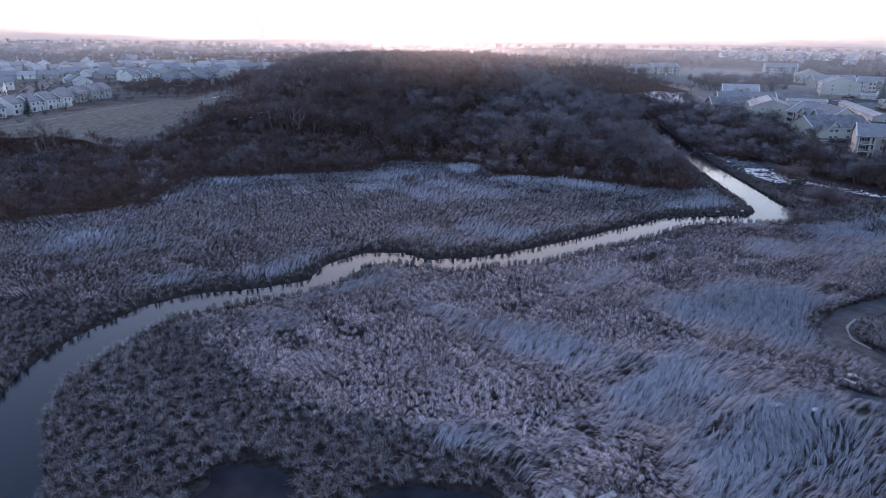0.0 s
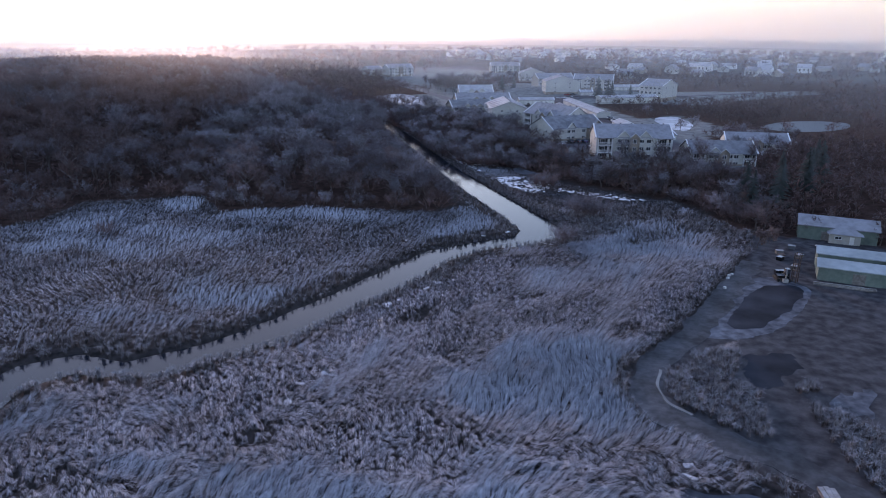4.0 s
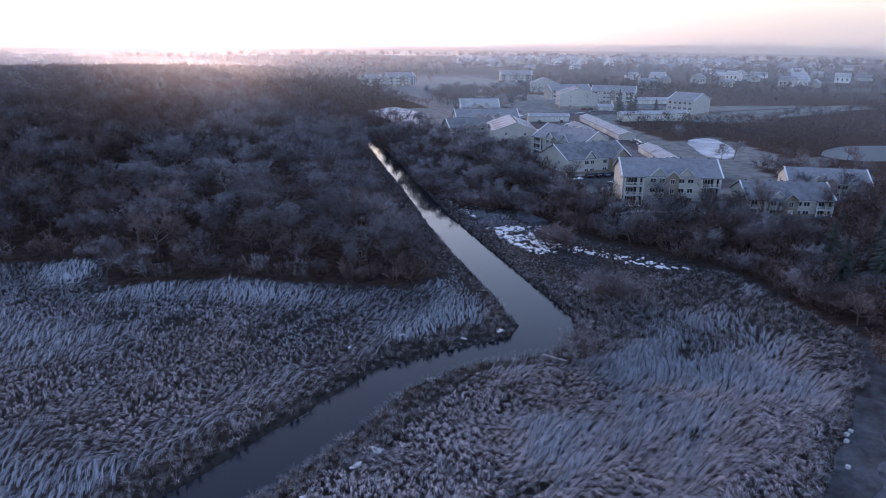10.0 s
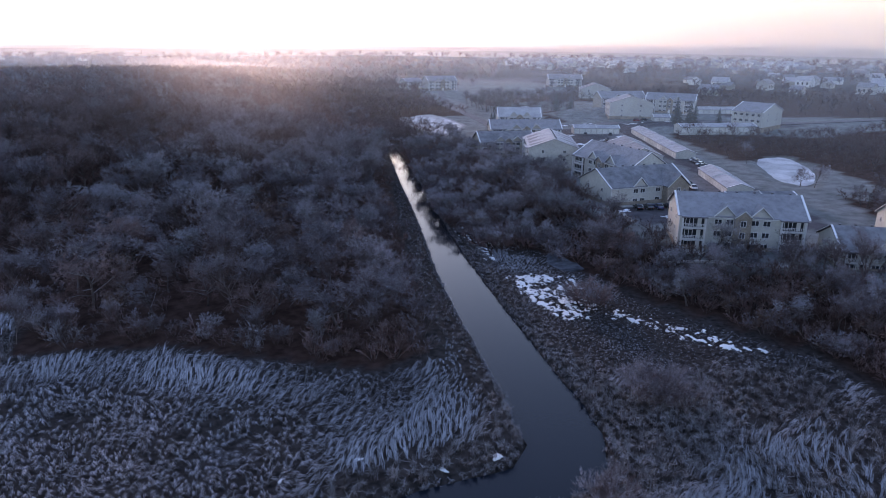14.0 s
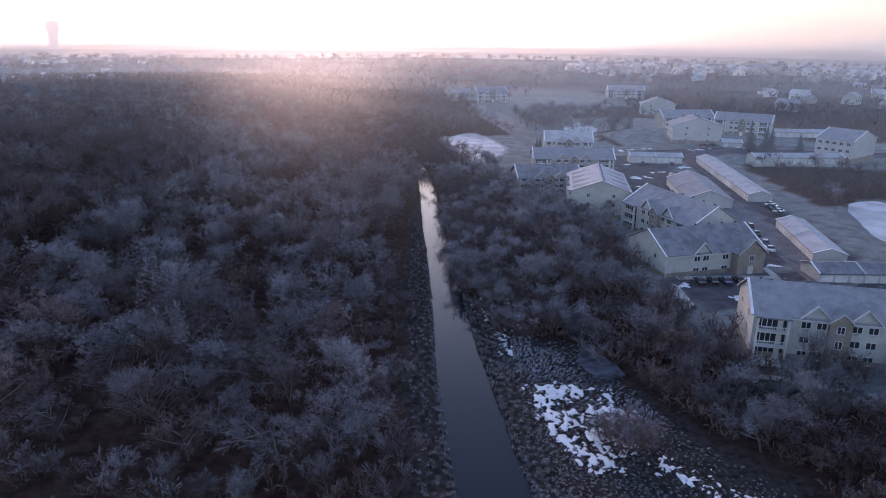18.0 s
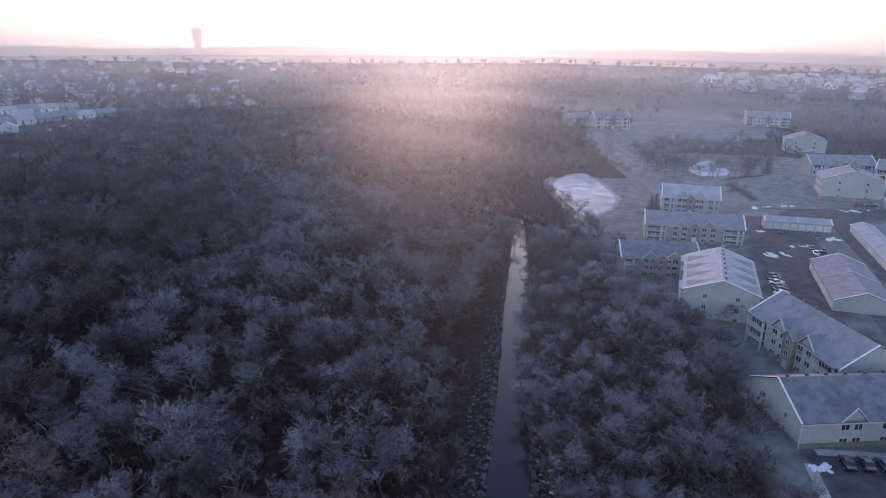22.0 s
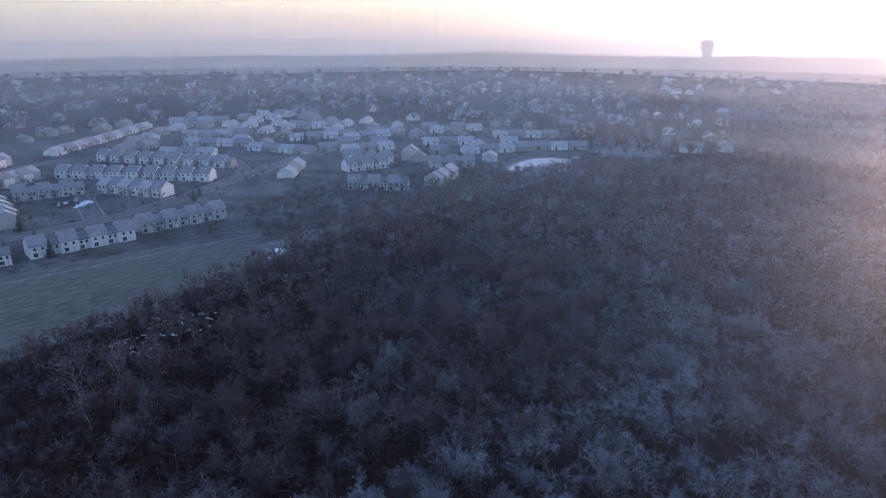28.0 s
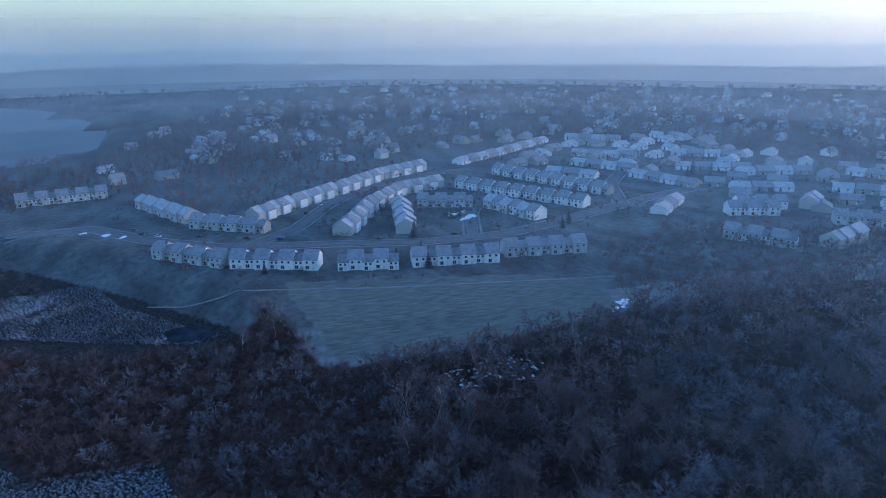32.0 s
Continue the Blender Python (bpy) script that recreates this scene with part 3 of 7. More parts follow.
def smooth(poly, times=2):
    """Rounds an outline by cutting its corners."""
    for _ in range(times):
        poly = [p for (ax, ay), (bx, by) in zip(poly, poly[1:] + poly[:1]) for p in ((0.75 * ax + 0.25 * bx, 0.75 * ay + 0.25 * by), (0.25 * ax + 0.75 * bx, 0.25 * ay + 0.75 * by))]
    return poly


def sheet(name, poly, z, material, label, category, kind="structure", step=None, wobble=0.0):
    """A flat sheet with a rim, from an outline; z None lays it on the land."""
    bm = bmesh.new()
    pts = poly
    if step:
        pts = []
        for (ax, ay), (bx, by) in zip(poly, poly[1:] + poly[:1]):
            n = max(1, int(math.hypot(bx - ax, by - ay) / step))
            for i in range(n):
                qx, qy = ax + (bx - ax) * i / n, ay + (by - ay) * i / n
                k = wobble or 0.25 * step
                pts.append((qx + k * (noise.noise((qx * 0.35, qy * 0.35, 3)) + 0.5 * noise.noise((qx, qy, 8))), qy + k * (noise.noise((qx * 0.35, qy * 0.35, 31)) + 0.5 * noise.noise((qx, qy, 47)))))
    vs = [bm.verts.new((px, py, z if z is not None else h1(px, py) + 0.05)) for px, py in pts]
    f = bm.faces.new(vs)
    if f.normal.z < 0:
        f.normal_flip()
    bmesh.ops.triangulate(bm, faces=[f])
    me = bpy.data.meshes.new(name)
    bm.to_mesh(me)
    bm.free()
    me.materials.append(material)
    return tagged(new(name, me), label, category, kind=kind)


sheet("river", RIVER, 0.0, M["water"], "calm dark river mirroring the pale dawn sky", "water", step=3)
yard_z = max(h1(x, y) for x, y in YARD_RIM) + 0.02
sheet("ice_margin", smooth(YARD_RIM), yard_z, M["ice_rim"], "frosty pale ice margin round the yard pond", "ice", step=0.7, wobble=0.5)
sheet("pond", smooth(YARD_POND), yard_z + 0.02, M["ice_dark"], "dark frozen pond in a gravel yard", "pond", step=0.7, wobble=0.6)
sheet("pond", smooth(YARD_PUDDLE), max(h1(x, y) for x, y in YARD_PUDDLE) + 0.02, M["ice_dark"], "shallow dark frozen puddle in the gravel yard", "pond", step=0.7, wobble=2.0)
sheet("pond_bank", smooth([(143, 521), (151, 536), (158, 543), (172, 550), (179, 530), (183, 496), (171, 462), (156, 429), (149, 445), (145.5, 475)], 1), h1(165, 500) + 1.3, M["bank"], "pale frosted grass bank round the frozen pond", "bank", step=3)
sheet("pond", smooth(POND_NORTH, 1), h1(165, 500) + 1.4, M["ice_pale"], "snow-dusted frozen pond behind the apartments", "pond", step=3)
sheet("pond", smooth(POND_EAST), h1(258, 335) + 0.4, M["ice_pale"], "pale frozen pond among bare trees", "pond", step=3)
sheet("pond_bank", smooth([(-138 + (x + 138) * 1.16, 632 + (y - 632) * 1.14) for x, y in POND_TOWN]), max(h1(x, y) for x, y in POND_TOWN) + 0.06, M["hay"], "frosted grass bank round the town pond", "bank", step=3)
sheet("pond", smooth(POND_TOWN), max(h1(x, y) for x, y in POND_TOWN) + 0.15, M["ice_pale"], "snow-dusted frozen pond below the town houses", "pond", step=3)
sheet("pond", smooth(POND_LAKE), max(h1(x, y) for x, y in POND_LAKE) + 0.1, M["lake"], "blue-grey iced pond in the bare estate wood", "pond", step=3)
sheet("pond", smooth(POND_BLACK), max(h1(x, y) for x, y in POND_BLACK) + 0.05, M["ice_dark"], "small black pool in a reed hollow below the field", "pond", step=1.5)
SIDE_POOL = [(129.3, 274.5), (132.6, 276), (132.6, 270), (134, 263), (132.9, 260.5), (128.8, 260), (126.4, 265)]
sheet("pond", smooth(SIDE_POOL), max(h1(x, y) for x, y in SIDE_POOL) + 0.12, M["ice_rim"], "grey-blue iced side pool between bushes and river", "pond", step=1.0, wobble=0.8)
sheet("pond", smooth(POND_FAR), h1(242, 565) + 0.4, M["ice_pale"], "snowy frozen pond below a lawn knoll", "pond", step=3)
sheet("pond", smooth(SEEPS[0]), 0.18, M["ice_dark"], "small dark iced pool among reed tufts", "pond", step=1.5)
sheet("pond", smooth(SEEPS[1]), 0.18, M["ice_dark"], "small dark iced pool among reed tufts", "pond", step=1.5)
sheet("pond", smooth(SEEPS[2]), 0.30, M["ice_rim"], "narrow strip of grey ice in the reeds", "pond", step=1.5)
sheet("lake", LAKE, h1(-850, 20) + 1.0, M["lake"], "wide blue-grey lake at the town's edge", "lake", step=20)


def ribbon(name, line, width, material, label, category, lift=0.05, step=4.0, ragged=0.0):
    """A road laid on the land along a line."""
    pts = []
    for (ax, ay), (bx, by) in zip(line, line[1:]):
        n = max(1, int(math.hypot(bx - ax, by - ay) / step))
        pts += [(ax + (bx - ax) * i / n, ay + (by - ay) * i / n) for i in range(n)]
    pts.append(line[-1])
    p = np.array(pts)
    for _ in range(3):
        p[1:-1] = (p[:-2] + 2 * p[1:-1] + p[2:]) / 4
    d = np.gradient(p, axis=0)
    d /= np.linalg.norm(d, axis=1)[:, None]
    nrm = np.stack([-d[:, 1], d[:, 0]], 1)
    rows = []
    for s in (-0.5, -0.17, 0.17, 0.5):
        q = p + nrm * width * s * np.array([1 + ragged * noise.noise((v[0] * 0.3, v[1] * 0.3, 7 + 20 * s)) for v in p])[:, None]
        rows.append(np.column_stack([q, height(q[:, 0], q[:, 1])]))
    top = np.max([r[:, 2] for r in rows], axis=0) + lift
    verts = np.concatenate([np.column_stack([r[:, :2], top]) for r in rows] + [np.column_stack([rows[0][:, :2], top - 0.4]), np.column_stack([rows[3][:, :2], top - 0.4])])
    n = len(p)
    fs = []
    for a, c in ((4, 0), (0, 1), (1, 2), (2, 3), (3, 5)):
        fs += [(a * n + i, c * n + i, c * n + i + 1, a * n + i + 1) for i in range(n - 1)]
    return tagged(mesh_of(name, verts.tolist(), fs, material), label, category, kind="structure")


def street(line, width, label, name="street"):
    """A street with a pale pavement along either side."""
    ribbon(name, line, width, M["asphalt"], label, "road")
    p = np.array(line, float)
    d = np.gradient(p, axis=0)
    d /= np.linalg.norm(d, axis=1)[:, None]
    for side in (-1, 1):
        q = p + np.stack([-d[:, 1], d[:, 0]], 1) * side * (width / 2 + 1.6)
        ribbon("pavement", [tuple(v) for v in q.tolist()], 1.3, M["pavement"], "narrow pale concrete pavement beside the street", "pavement", lift=0.12)


ribbon("channel", CHANNEL, 5.0, M["ditch"], "grey frozen ditch beside the gravel yard", "channel", step=1.5, ragged=0.6)
street([(-332, 130), (-338, 173), (-300, 208), (-272, 250), (-259, 310), (-248, 355), (-249, 405), (-266, 450), (-302, 534), (-322, 600), (-380, 720)], 8.5, "frosty grey town street behind the front row")
street([(-270, 262), (-300, 292), (-345, 314), (-392, 346), (-428, 398), (-440, 450)], 7, "frosty residential street between house rows")
street([(-252, 385), (-300, 400), (-345, 425), (-400, 445)], 7, "frosty residential street between house rows")
street([(-292, 505), (-350, 530), (-430, 600), (-520, 660)], 7, "frosty residential street between house rows")
ribbon("footpath", [(-215, 215), (-200, 262), (-185, 320), (-174, 380), (-166, 425)], 1.5, M["pavement"], "worn frosty footpath behind the town houses", "path")
ribbon("road", [(190, 268), (200, 300), (210, 345), (222, 385), (236, 432), (242, 455)], 10, M["asphalt"], "wet grey estate road along the garages", "road")
ribbon("road", [(180, 455), (232, 474), (285, 460), (340, 440), (420, 445)], 7, M["asphalt"], "frosty estate road below the lawn", "road")
ribbon("footpath", [(150.5, 252.5), (153, 250), (155.4, 248), (157.4, 244.9), (160, 242.1), (164, 238.5), (172, 236)], 1.2, M["concrete"], "pale frosty footpath below the apartment block", "path", lift=0.2, step=1.0)
for line in ([(158.6, 291), (157, 284), (155.6, 278)], [(161.5, 294.6), (174, 293.4), (186, 291.5)], [(187, 299), (185.5, 292), (183, 286)]):
    ribbon("pavement", line, 1.8, M["concrete"], "pale concrete walk beside the car park", "pavement", lift=0.14, step=1.5)
ribbon("driveway", [(190, 553), (198, 572), (208, 595), (205, 640), (200, 676)], 4, M["pavement"], "pale frosty driveway beyond the pond", "road")
ribbon("road", [(176, 440), (187, 480), (190, 520), (195, 600), (215, 690)], 6, M["asphalt"], "curving frosty lane by the pond", "road")


# ---- trees ----
def limb(rng, p, d, length, r, level, levels, out, spread, lift, kids):
    """Grows one branch as straight pieces and sets its side branches."""
    n = 3 if level == 0 else 1 if level == levels - 1 else 2
    pts, q, v = [p], p, d
    for i in range(n):
        v = v + rng.normal(0, 0.10 + 0.08 * level, 3) + np.array([0, 0, lift[min(level, len(lift) - 1)]])
        v = v / np.linalg.norm(v)
        q = q + v * length / n
        pts.append(q)
    for i in range(n):
        out.append((level, pts[i], pts[i + 1], r * (1 - 0.75 * i / n), r * (1 - 0.75 * (i + 1) / n)))
    if level + 1 < levels:
        k = kids[level]
        start = 0.35 if level == 0 else 0.2
        for i in range(k):
            f = start + (1 - start) * (i + rng.random()) / k
            j = min(n - 1, int(f * n))
            base = pts[j] + (pts[j + 1] - pts[j]) * (f * n - j)
            a = rng.random() * 6.283
            side = np.cross(v, (math.cos(a), math.sin(a), 0.3))
            side = side / (np.linalg.norm(side) + 1e-6)
            w = v * math.cos(spread[level]) + side * math.sin(spread[level])
            limb(rng, base, w / np.linalg.norm(w), length * (0.62 - 0.18 * f) * rng.uniform(0.8, 1.25), r * 0.42, level + 1, levels, out, spread, lift, kids)


def tree_arrays(seed, tall, spread, lift, kids, stems=1, lean=0.12, trunk=0.5, rad=0.16, twig_w=0.05, solid=2):
    """Two triangle sets for one bare tree: wood of trunk and limbs, and the fine twigs."""
    rng = np.random.default_rng(seed)
    segs = []
    for s in range(stems):
        a = 6.283 * s / stems + rng.random()
        off = np.array([math.cos(a), math.sin(a), 0]) * (0.0 if stems == 1 else 0.35)
        d = np.array([math.cos(a) * lean, math.sin(a) * lean, 1.0])
        limb(rng, off + np.array([0, 0, -0.3]), d / np.linalg.norm(d), tall * trunk * (1 if s == 0 else rng.uniform(0.7, 1)), rad * tall / 10, 0, len(kids) + 1, segs, spread, lift, kids)
    wv, wt, tv, tt, tip = [], [], [], [], []
    last = len(kids)
    ends = np.array([b for level, a, b, *_ in segs])
    outer = ends[:, 2] / ends[:, 2].max() + 0.3 * np.hypot(ends[:, 0], ends[:, 1]) / np.hypot(ends[:, 0], ends[:, 1]).max()
    rim = np.quantile(outer[[level == last for level, *_ in segs]], 0.42)
    for (level, a, b, ra, rb), out in zip(segs, outer):
        d = b - a
        u = np.cross(d, (0.31, 0.77, 0.55))
        u /= np.linalg.norm(u) + 1e-9
        w = np.cross(d, u)
        w /= np.linalg.norm(w) + 1e-9
        if level < solid:
            o = len(wv)
            for c, r in ((a, max(ra, 0.03)), (b, max(rb, 0.02))):
                for k in range(3):
                    wv.append(c + r * (math.cos(2.094 * k) * u + math.sin(2.094 * k) * w))
            for k in range(3):
                m = (k + 1) % 3
                wt += [(o + k, o + m, o + 3 + m), (o + k, o + 3 + m, o + 3 + k)]
        else:
            g = rng.normal(size=3)
            s = np.cross(d, g)
            s /= np.linalg.norm(s) + 1e-9
            r = twig_w * (1.5 if level == solid else 1.35 if level == last and out > rim else 1.0)
            o = len(tv)
            tv += [a + s * r, a - s * r, b + d * 0.15]
            tt.append((o, o + 1, o + 2))
            tip.append(level == last and out > rim)
    return np.array(wv), np.array(wt), np.array(tv), np.array(tt), np.array(tip)


FORMS = {}
for i in range(4):
    FORMS["oak%d" % i] = tree_arrays(11 + i, 13, (0.95, 0.85, 0.8, 0.75), (0.02, 0.10, 0.05, 0.0), (9, 7, 6, 11), trunk=0.50, rad=0.18, twig_w=0.014)
for i in range(3):
    FORMS["ash%d" % i] = tree_arrays(31 + i, 13, (0.55, 0.5, 0.5, 0.5), (0.05, 0.22, 0.18, 0.1), (11, 7, 6, 8), trunk=0.60, rad=0.12, twig_w=0.014)
for i in range(3):
    FORMS["shrub%d" % i] = tree_arrays(51 + i, 5.0, (0.6, 0.55, 0.6), (0.0, 0.15, 0.1), (7, 6, 7), stems=9, lean=0.55, trunk=0.75, rad=0.06, twig_w=0.014, solid=1)
for i in range(2):
    FORMS["birch%d" % i] = tree_arrays(61 + i, 14, (0.6, 0.6, 0.6), (0.03, 0.12, -0.05), (12, 6, 4), trunk=0.85, rad=0.07)
for i in range(3):
    FORMS["lowtree%d" % i] = tree_arrays(71 + i, 12, (0.85, 0.75, 0.7), (0.02, 0.10, 0.03), (7, 6, 5), trunk=0.52, rad=0.22, twig_w=0.07)
for i in range(3):
    FORMS["brush%d" % i] = tree_arrays(41 + i, 5.0, (0.6, 0.55, 0.6), (0.0, 0.15, 0.1), (5, 5, 3), stems=6, lean=0.5, trunk=0.75, rad=0.08, twig_w=0.032, solid=1)
for i in range(3):
    FORMS["mid%d" % i] = tree_arrays(45 + i, 13, (0.95, 0.85, 0.8), (0.02, 0.10, 0.05), (9, 8, 14), trunk=0.52, rad=0.20, twig_w=0.026)
for i in range(3):
    FORMS["hedge%d" % i] = tree_arrays(101 + i, 11, (0.8, 0.7, 0.7), (0.03, 0.12, 0.05), (9, 6, 4), trunk=0.55, rad=0.14, twig_w=0.042, solid=1)
for i in range(2):
    FORMS["scrub%d" % i] = tree_arrays(81 + i, 4.0, (0.6, 0.6), (0.0, 0.15), (5, 4), stems=4, lean=0.6, trunk=0.8, rad=0.12, twig_w=0.08, solid=1)


def leafy(seed, form, count, size):
    """Withered leaves scattered along the twigs of a form."""
    rng = np.random.default_rng(seed)
    tv = FORMS[form][2]
    p = tv[rng.integers(0, len(tv), count)] + rng.normal(0, 0.3, (count, 3))
    a, c = rng.normal(0, size, (count, 3)), rng.normal(0, size, (count, 3))
    v = np.stack([p - a, p + a, p + c], 1).reshape(-1, 3)
    return v, np.arange(3 * count).reshape(-1, 3)


def tree_kind(name, form, wood, twig, label, category, leaves=None):
    """One tree thing with its trunk and crown, to be copied."""
    wv, wt, tv, tt, tip = FORMS[form]
    top = new(name)
    for nm, v, t, m, ix in (("trunk", wv, wt, [M[wood]], None), ("crown", tv, tt, [M[twig], M[TIP_OF[twig]]], tip)):
        ob = new(nm, fast_mesh(nm, v, t, m, ix))
        ob.parent = top
    if leaves:
        v, t = leafy(5, form, *leaves)
        ob = new("leaves", fast_mesh("leaves", v, t, [M["leaf_brown"]]))
        ob.parent = top
    return tagged(top, label, category)


def spots(seed, poly, gap, keep=1.0, jitter=0.45):
    """Uneven places in a polygon, about one for each gap."""
    rng = np.random.default_rng(seed)
    xs, ys = [q[0] for q in poly], [q[1] for q in poly]
    X, Y = np.meshgrid(np.arange(min(xs), max(xs), gap), np.arange(min(ys), max(ys), gap))
    X = X.ravel() + rng.uniform(-jitter, jitter, X.size) * gap
    Y = Y.ravel() + rng.uniform(-jitter, jitter, Y.size) * gap
    ok = inside(X, Y, poly) & (rng.random(X.size) < keep)
    return X[ok], Y[ok]


def plant(kinds, X, Y, seed, low, high, sink=0.0, wide=1.0):
    """Copies tree things to the places given, with uneven size and turn."""
    rng = np.random.default_rng(seed)
    Z = height(X, Y)
    for x, y, z in zip(X, Y, Z):
        src = kinds[rng.integers(len(kinds))]
        s = rng.uniform(low, high)
        c = copy_thing(src, pose(x, y, z - sink, rng.normal(0, 2), rng.normal(0, 2), rng.uniform(0, 360)))
        c.scale = (wide * s * rng.uniform(0.9, 1.15), wide * s * rng.uniform(0.9, 1.15), s)


def thicket(name, forms, X, Y, seed, low, high, materials, label, category, wide=1.15, pick=None, rime=True):
    # materials: the wood, then the twigs, one of which each plant takes
    """Many trees or shrubs as one uncounted mass."""
    rng = np.random.default_rng(seed)
    Z = height(X, Y)
    vs, ts, ix, base = [], [], [], 0
    for i, (x, y, z) in enumerate(zip(X, Y, Z)):
        wv, wt, tv, tt, tip = FORMS[forms[rng.integers(len(forms))]]
        s, a = rng.uniform(low, high), rng.uniform(0, 6.283)
        R = np.array([[math.cos(a), -math.sin(a), 0], [math.sin(a), math.cos(a), 0], [0, 0, 1]]) * np.array([s * wide, s * wide, s])
        k = rng.integers(1, len(materials)) if pick is None else pick[i]
        for v, t, j in ((wv, wt, np.zeros(len(wt), int)), (tv, tt, np.where(tip & rime, len(materials) + k - 1, k))):
            if len(v):
                vs.append(v @ R.T + (x, y, z))
                ts.append(t + base)
                ix.append(j)
                base += len(v)
    skins = materials + [TIP_OF[m] for m in materials[1:]]
    ob = new(name, fast_mesh(name, np.concatenate(vs), np.concatenate(ts), [M[m] for m in skins], np.concatenate(ix)))
    return tagged(ob, label, category, kind="stuff")


def waves(x, y, a, b, c):
    return np.sin(x / a + 1.3 * np.sin(y / b + c)) * np.cos(y / (a * 0.9) + 1.1 * np.sin(x / b - c))


def rimed(X, Y, rng):
    """How thick the rime sits on a tree of the hill: 1 dark, 2 middling, 3 pale."""
    f = 1.25 * S((X + 5) / 75) * S((Y - 215) / 60) + 0.55 * waves(X, Y, 19, 27, 0.8) + 0.15 * S((Y - 290) / 80) + rng.normal(0, 0.38, len(X))
    return 1 + (f > 0.4) + (f > 1.15)


oaks = [tree_kind("oak_tree", "oak%d" % i, "bark", ("twig", "twig_pale", "twig", "twig_dark")[i], "broad bare oak with frosted twigs in the wood", "tree") for i in range(4)]
ashes = [tree_kind("ash_tree", "ash%d" % i, "bark", ("twig_pale", "twig", "twig")[i], "slender bare tree with pale frosted upright twigs", "tree") for i in range(3)]
browns = [tree_kind("brown_oak_tree", "oak%d" % i, "bark", "twig_dark", "oak still holding brown withered leaves", "tree", leaves=(500, 0.2)) for i in (1, 3)]
bushes = [tree_kind("bush", "shrub%d" % i, "bark", ("twig", "twig_pale", "twig_pale")[i], "rounded bare bush with frosted stems by the marsh", "bush") for i in range(3)]
dark_bushes = [tree_kind("bush", "shrub%d" % i, "bark", ("twig", "twig_dark", "twig")[i], "rounded dark bare bush standing alone in the marsh", "bush") for i in range(3)]
birches = [tree_kind("birch_tree", "birch%d" % i, "birch", "twig", "thin white-barked birch at the wood's edge", "tree") for i in range(2)]
masters = oaks + ashes + browns + bushes + dark_bushes + birches

EAST_STRIP = [(142, 330), (155, 340), (160, 352), (153, 352), (144, 380), (147, 400), (146, 440), (140, 445), (140, 400), (141, 350), (134, 330), (146, 300), (152, 297), (150, 270), (151, 255), (148, 247), (180, 231), (182, 240), (155, 252), (155, 275), (156, 300), (150, 320)]
# the wood that the camera passes nearest, tree by tree
NEAR_WOOD = [(17, 244), (43, 241), (60, 231), (77, 223), (86, 227), (90, 243), (92, 264), (99, 313), (103, 345), (60, 345), (10, 330), (0, 270)]
nx, ny = spots(3, NEAR_WOOD, 8.0)
pick = np.random.default_rng(8).random(len(nx))
edge_near = edge_gap(nx, ny, WOOD_HILL) < 9
rime = rimed(nx, ny, np.random.default_rng(18))
for i, kinds in ((1, [oaks[3], oaks[3], oaks[0], ashes[2]]), (2, [oaks[0], oaks[2], ashes[1], ashes[2]]), (3, [oaks[1], oaks[1], oaks[2], ashes[0]])):
    sel = (pick < 0.84) & ~edge_near & (rime == i)
    plant(kinds, nx[sel], ny[sel], 20 + 7 * i, 0.75, 1.35, wide=1.3)
plant(browns, nx[(pick >= 0.84) & ~edge_near], ny[(pick >= 0.84) & ~edge_near], 22, 0.6, 0.85)
plant(ashes + bushes + bushes, nx[edge_near], ny[edge_near], 23, 0.55, 0.9)
ex, ey = spots(4, WOOD_EAST, 6.0)
dry = ~inside(ex, ey, SIDE_POOL) & (edge_gap(ex, ey, SIDE_POOL) > 2)
ex, ey = ex[dry], ey[dry]
pick = np.random.default_rng(9).random(len(ex))
north = ey > 276
for sel, kinds in (((pick < 0.9) & ~north, oaks + ashes + bushes), ((pick < 0.9) & north, [oaks[1], oaks[1], oaks[0], ashes[0], bushes[1], bushes[2]])):
    plant(kinds, ex[sel], ey[sel], 24, 0.6, 1.0, wide=1.25)
plant(browns, ex[pick >= 0.9], ey[pick >= 0.9], 25, 0.5, 0.75)

for i, poly in enumerate(([(151, 446), (157, 420), (161, 386), (166, 360), (166, 346), (155, 338), (148, 329), (140, 350), (141, 400), (142, 440)], [(148, 252), (152, 250), (178, 240), (178, 224), (165, 228), (150, 240)], [(181, 229), (196, 238), (206, 243), (206, 228), (192, 222)], [(119.5, 412), (125.5, 455), (132, 478), (126, 482), (117, 430)], [(126.5, 410), (131, 450), (131, 475), (137, 470), (133, 430), (129, 408)])):
    qx, qy = spots(140 + i, poly, 6.0, 0.85)
    plant([oaks[1], oaks[0], ashes[0], bushes[1]], qx, qy, 150 + i, 0.55, 0.85, wide=1.2)

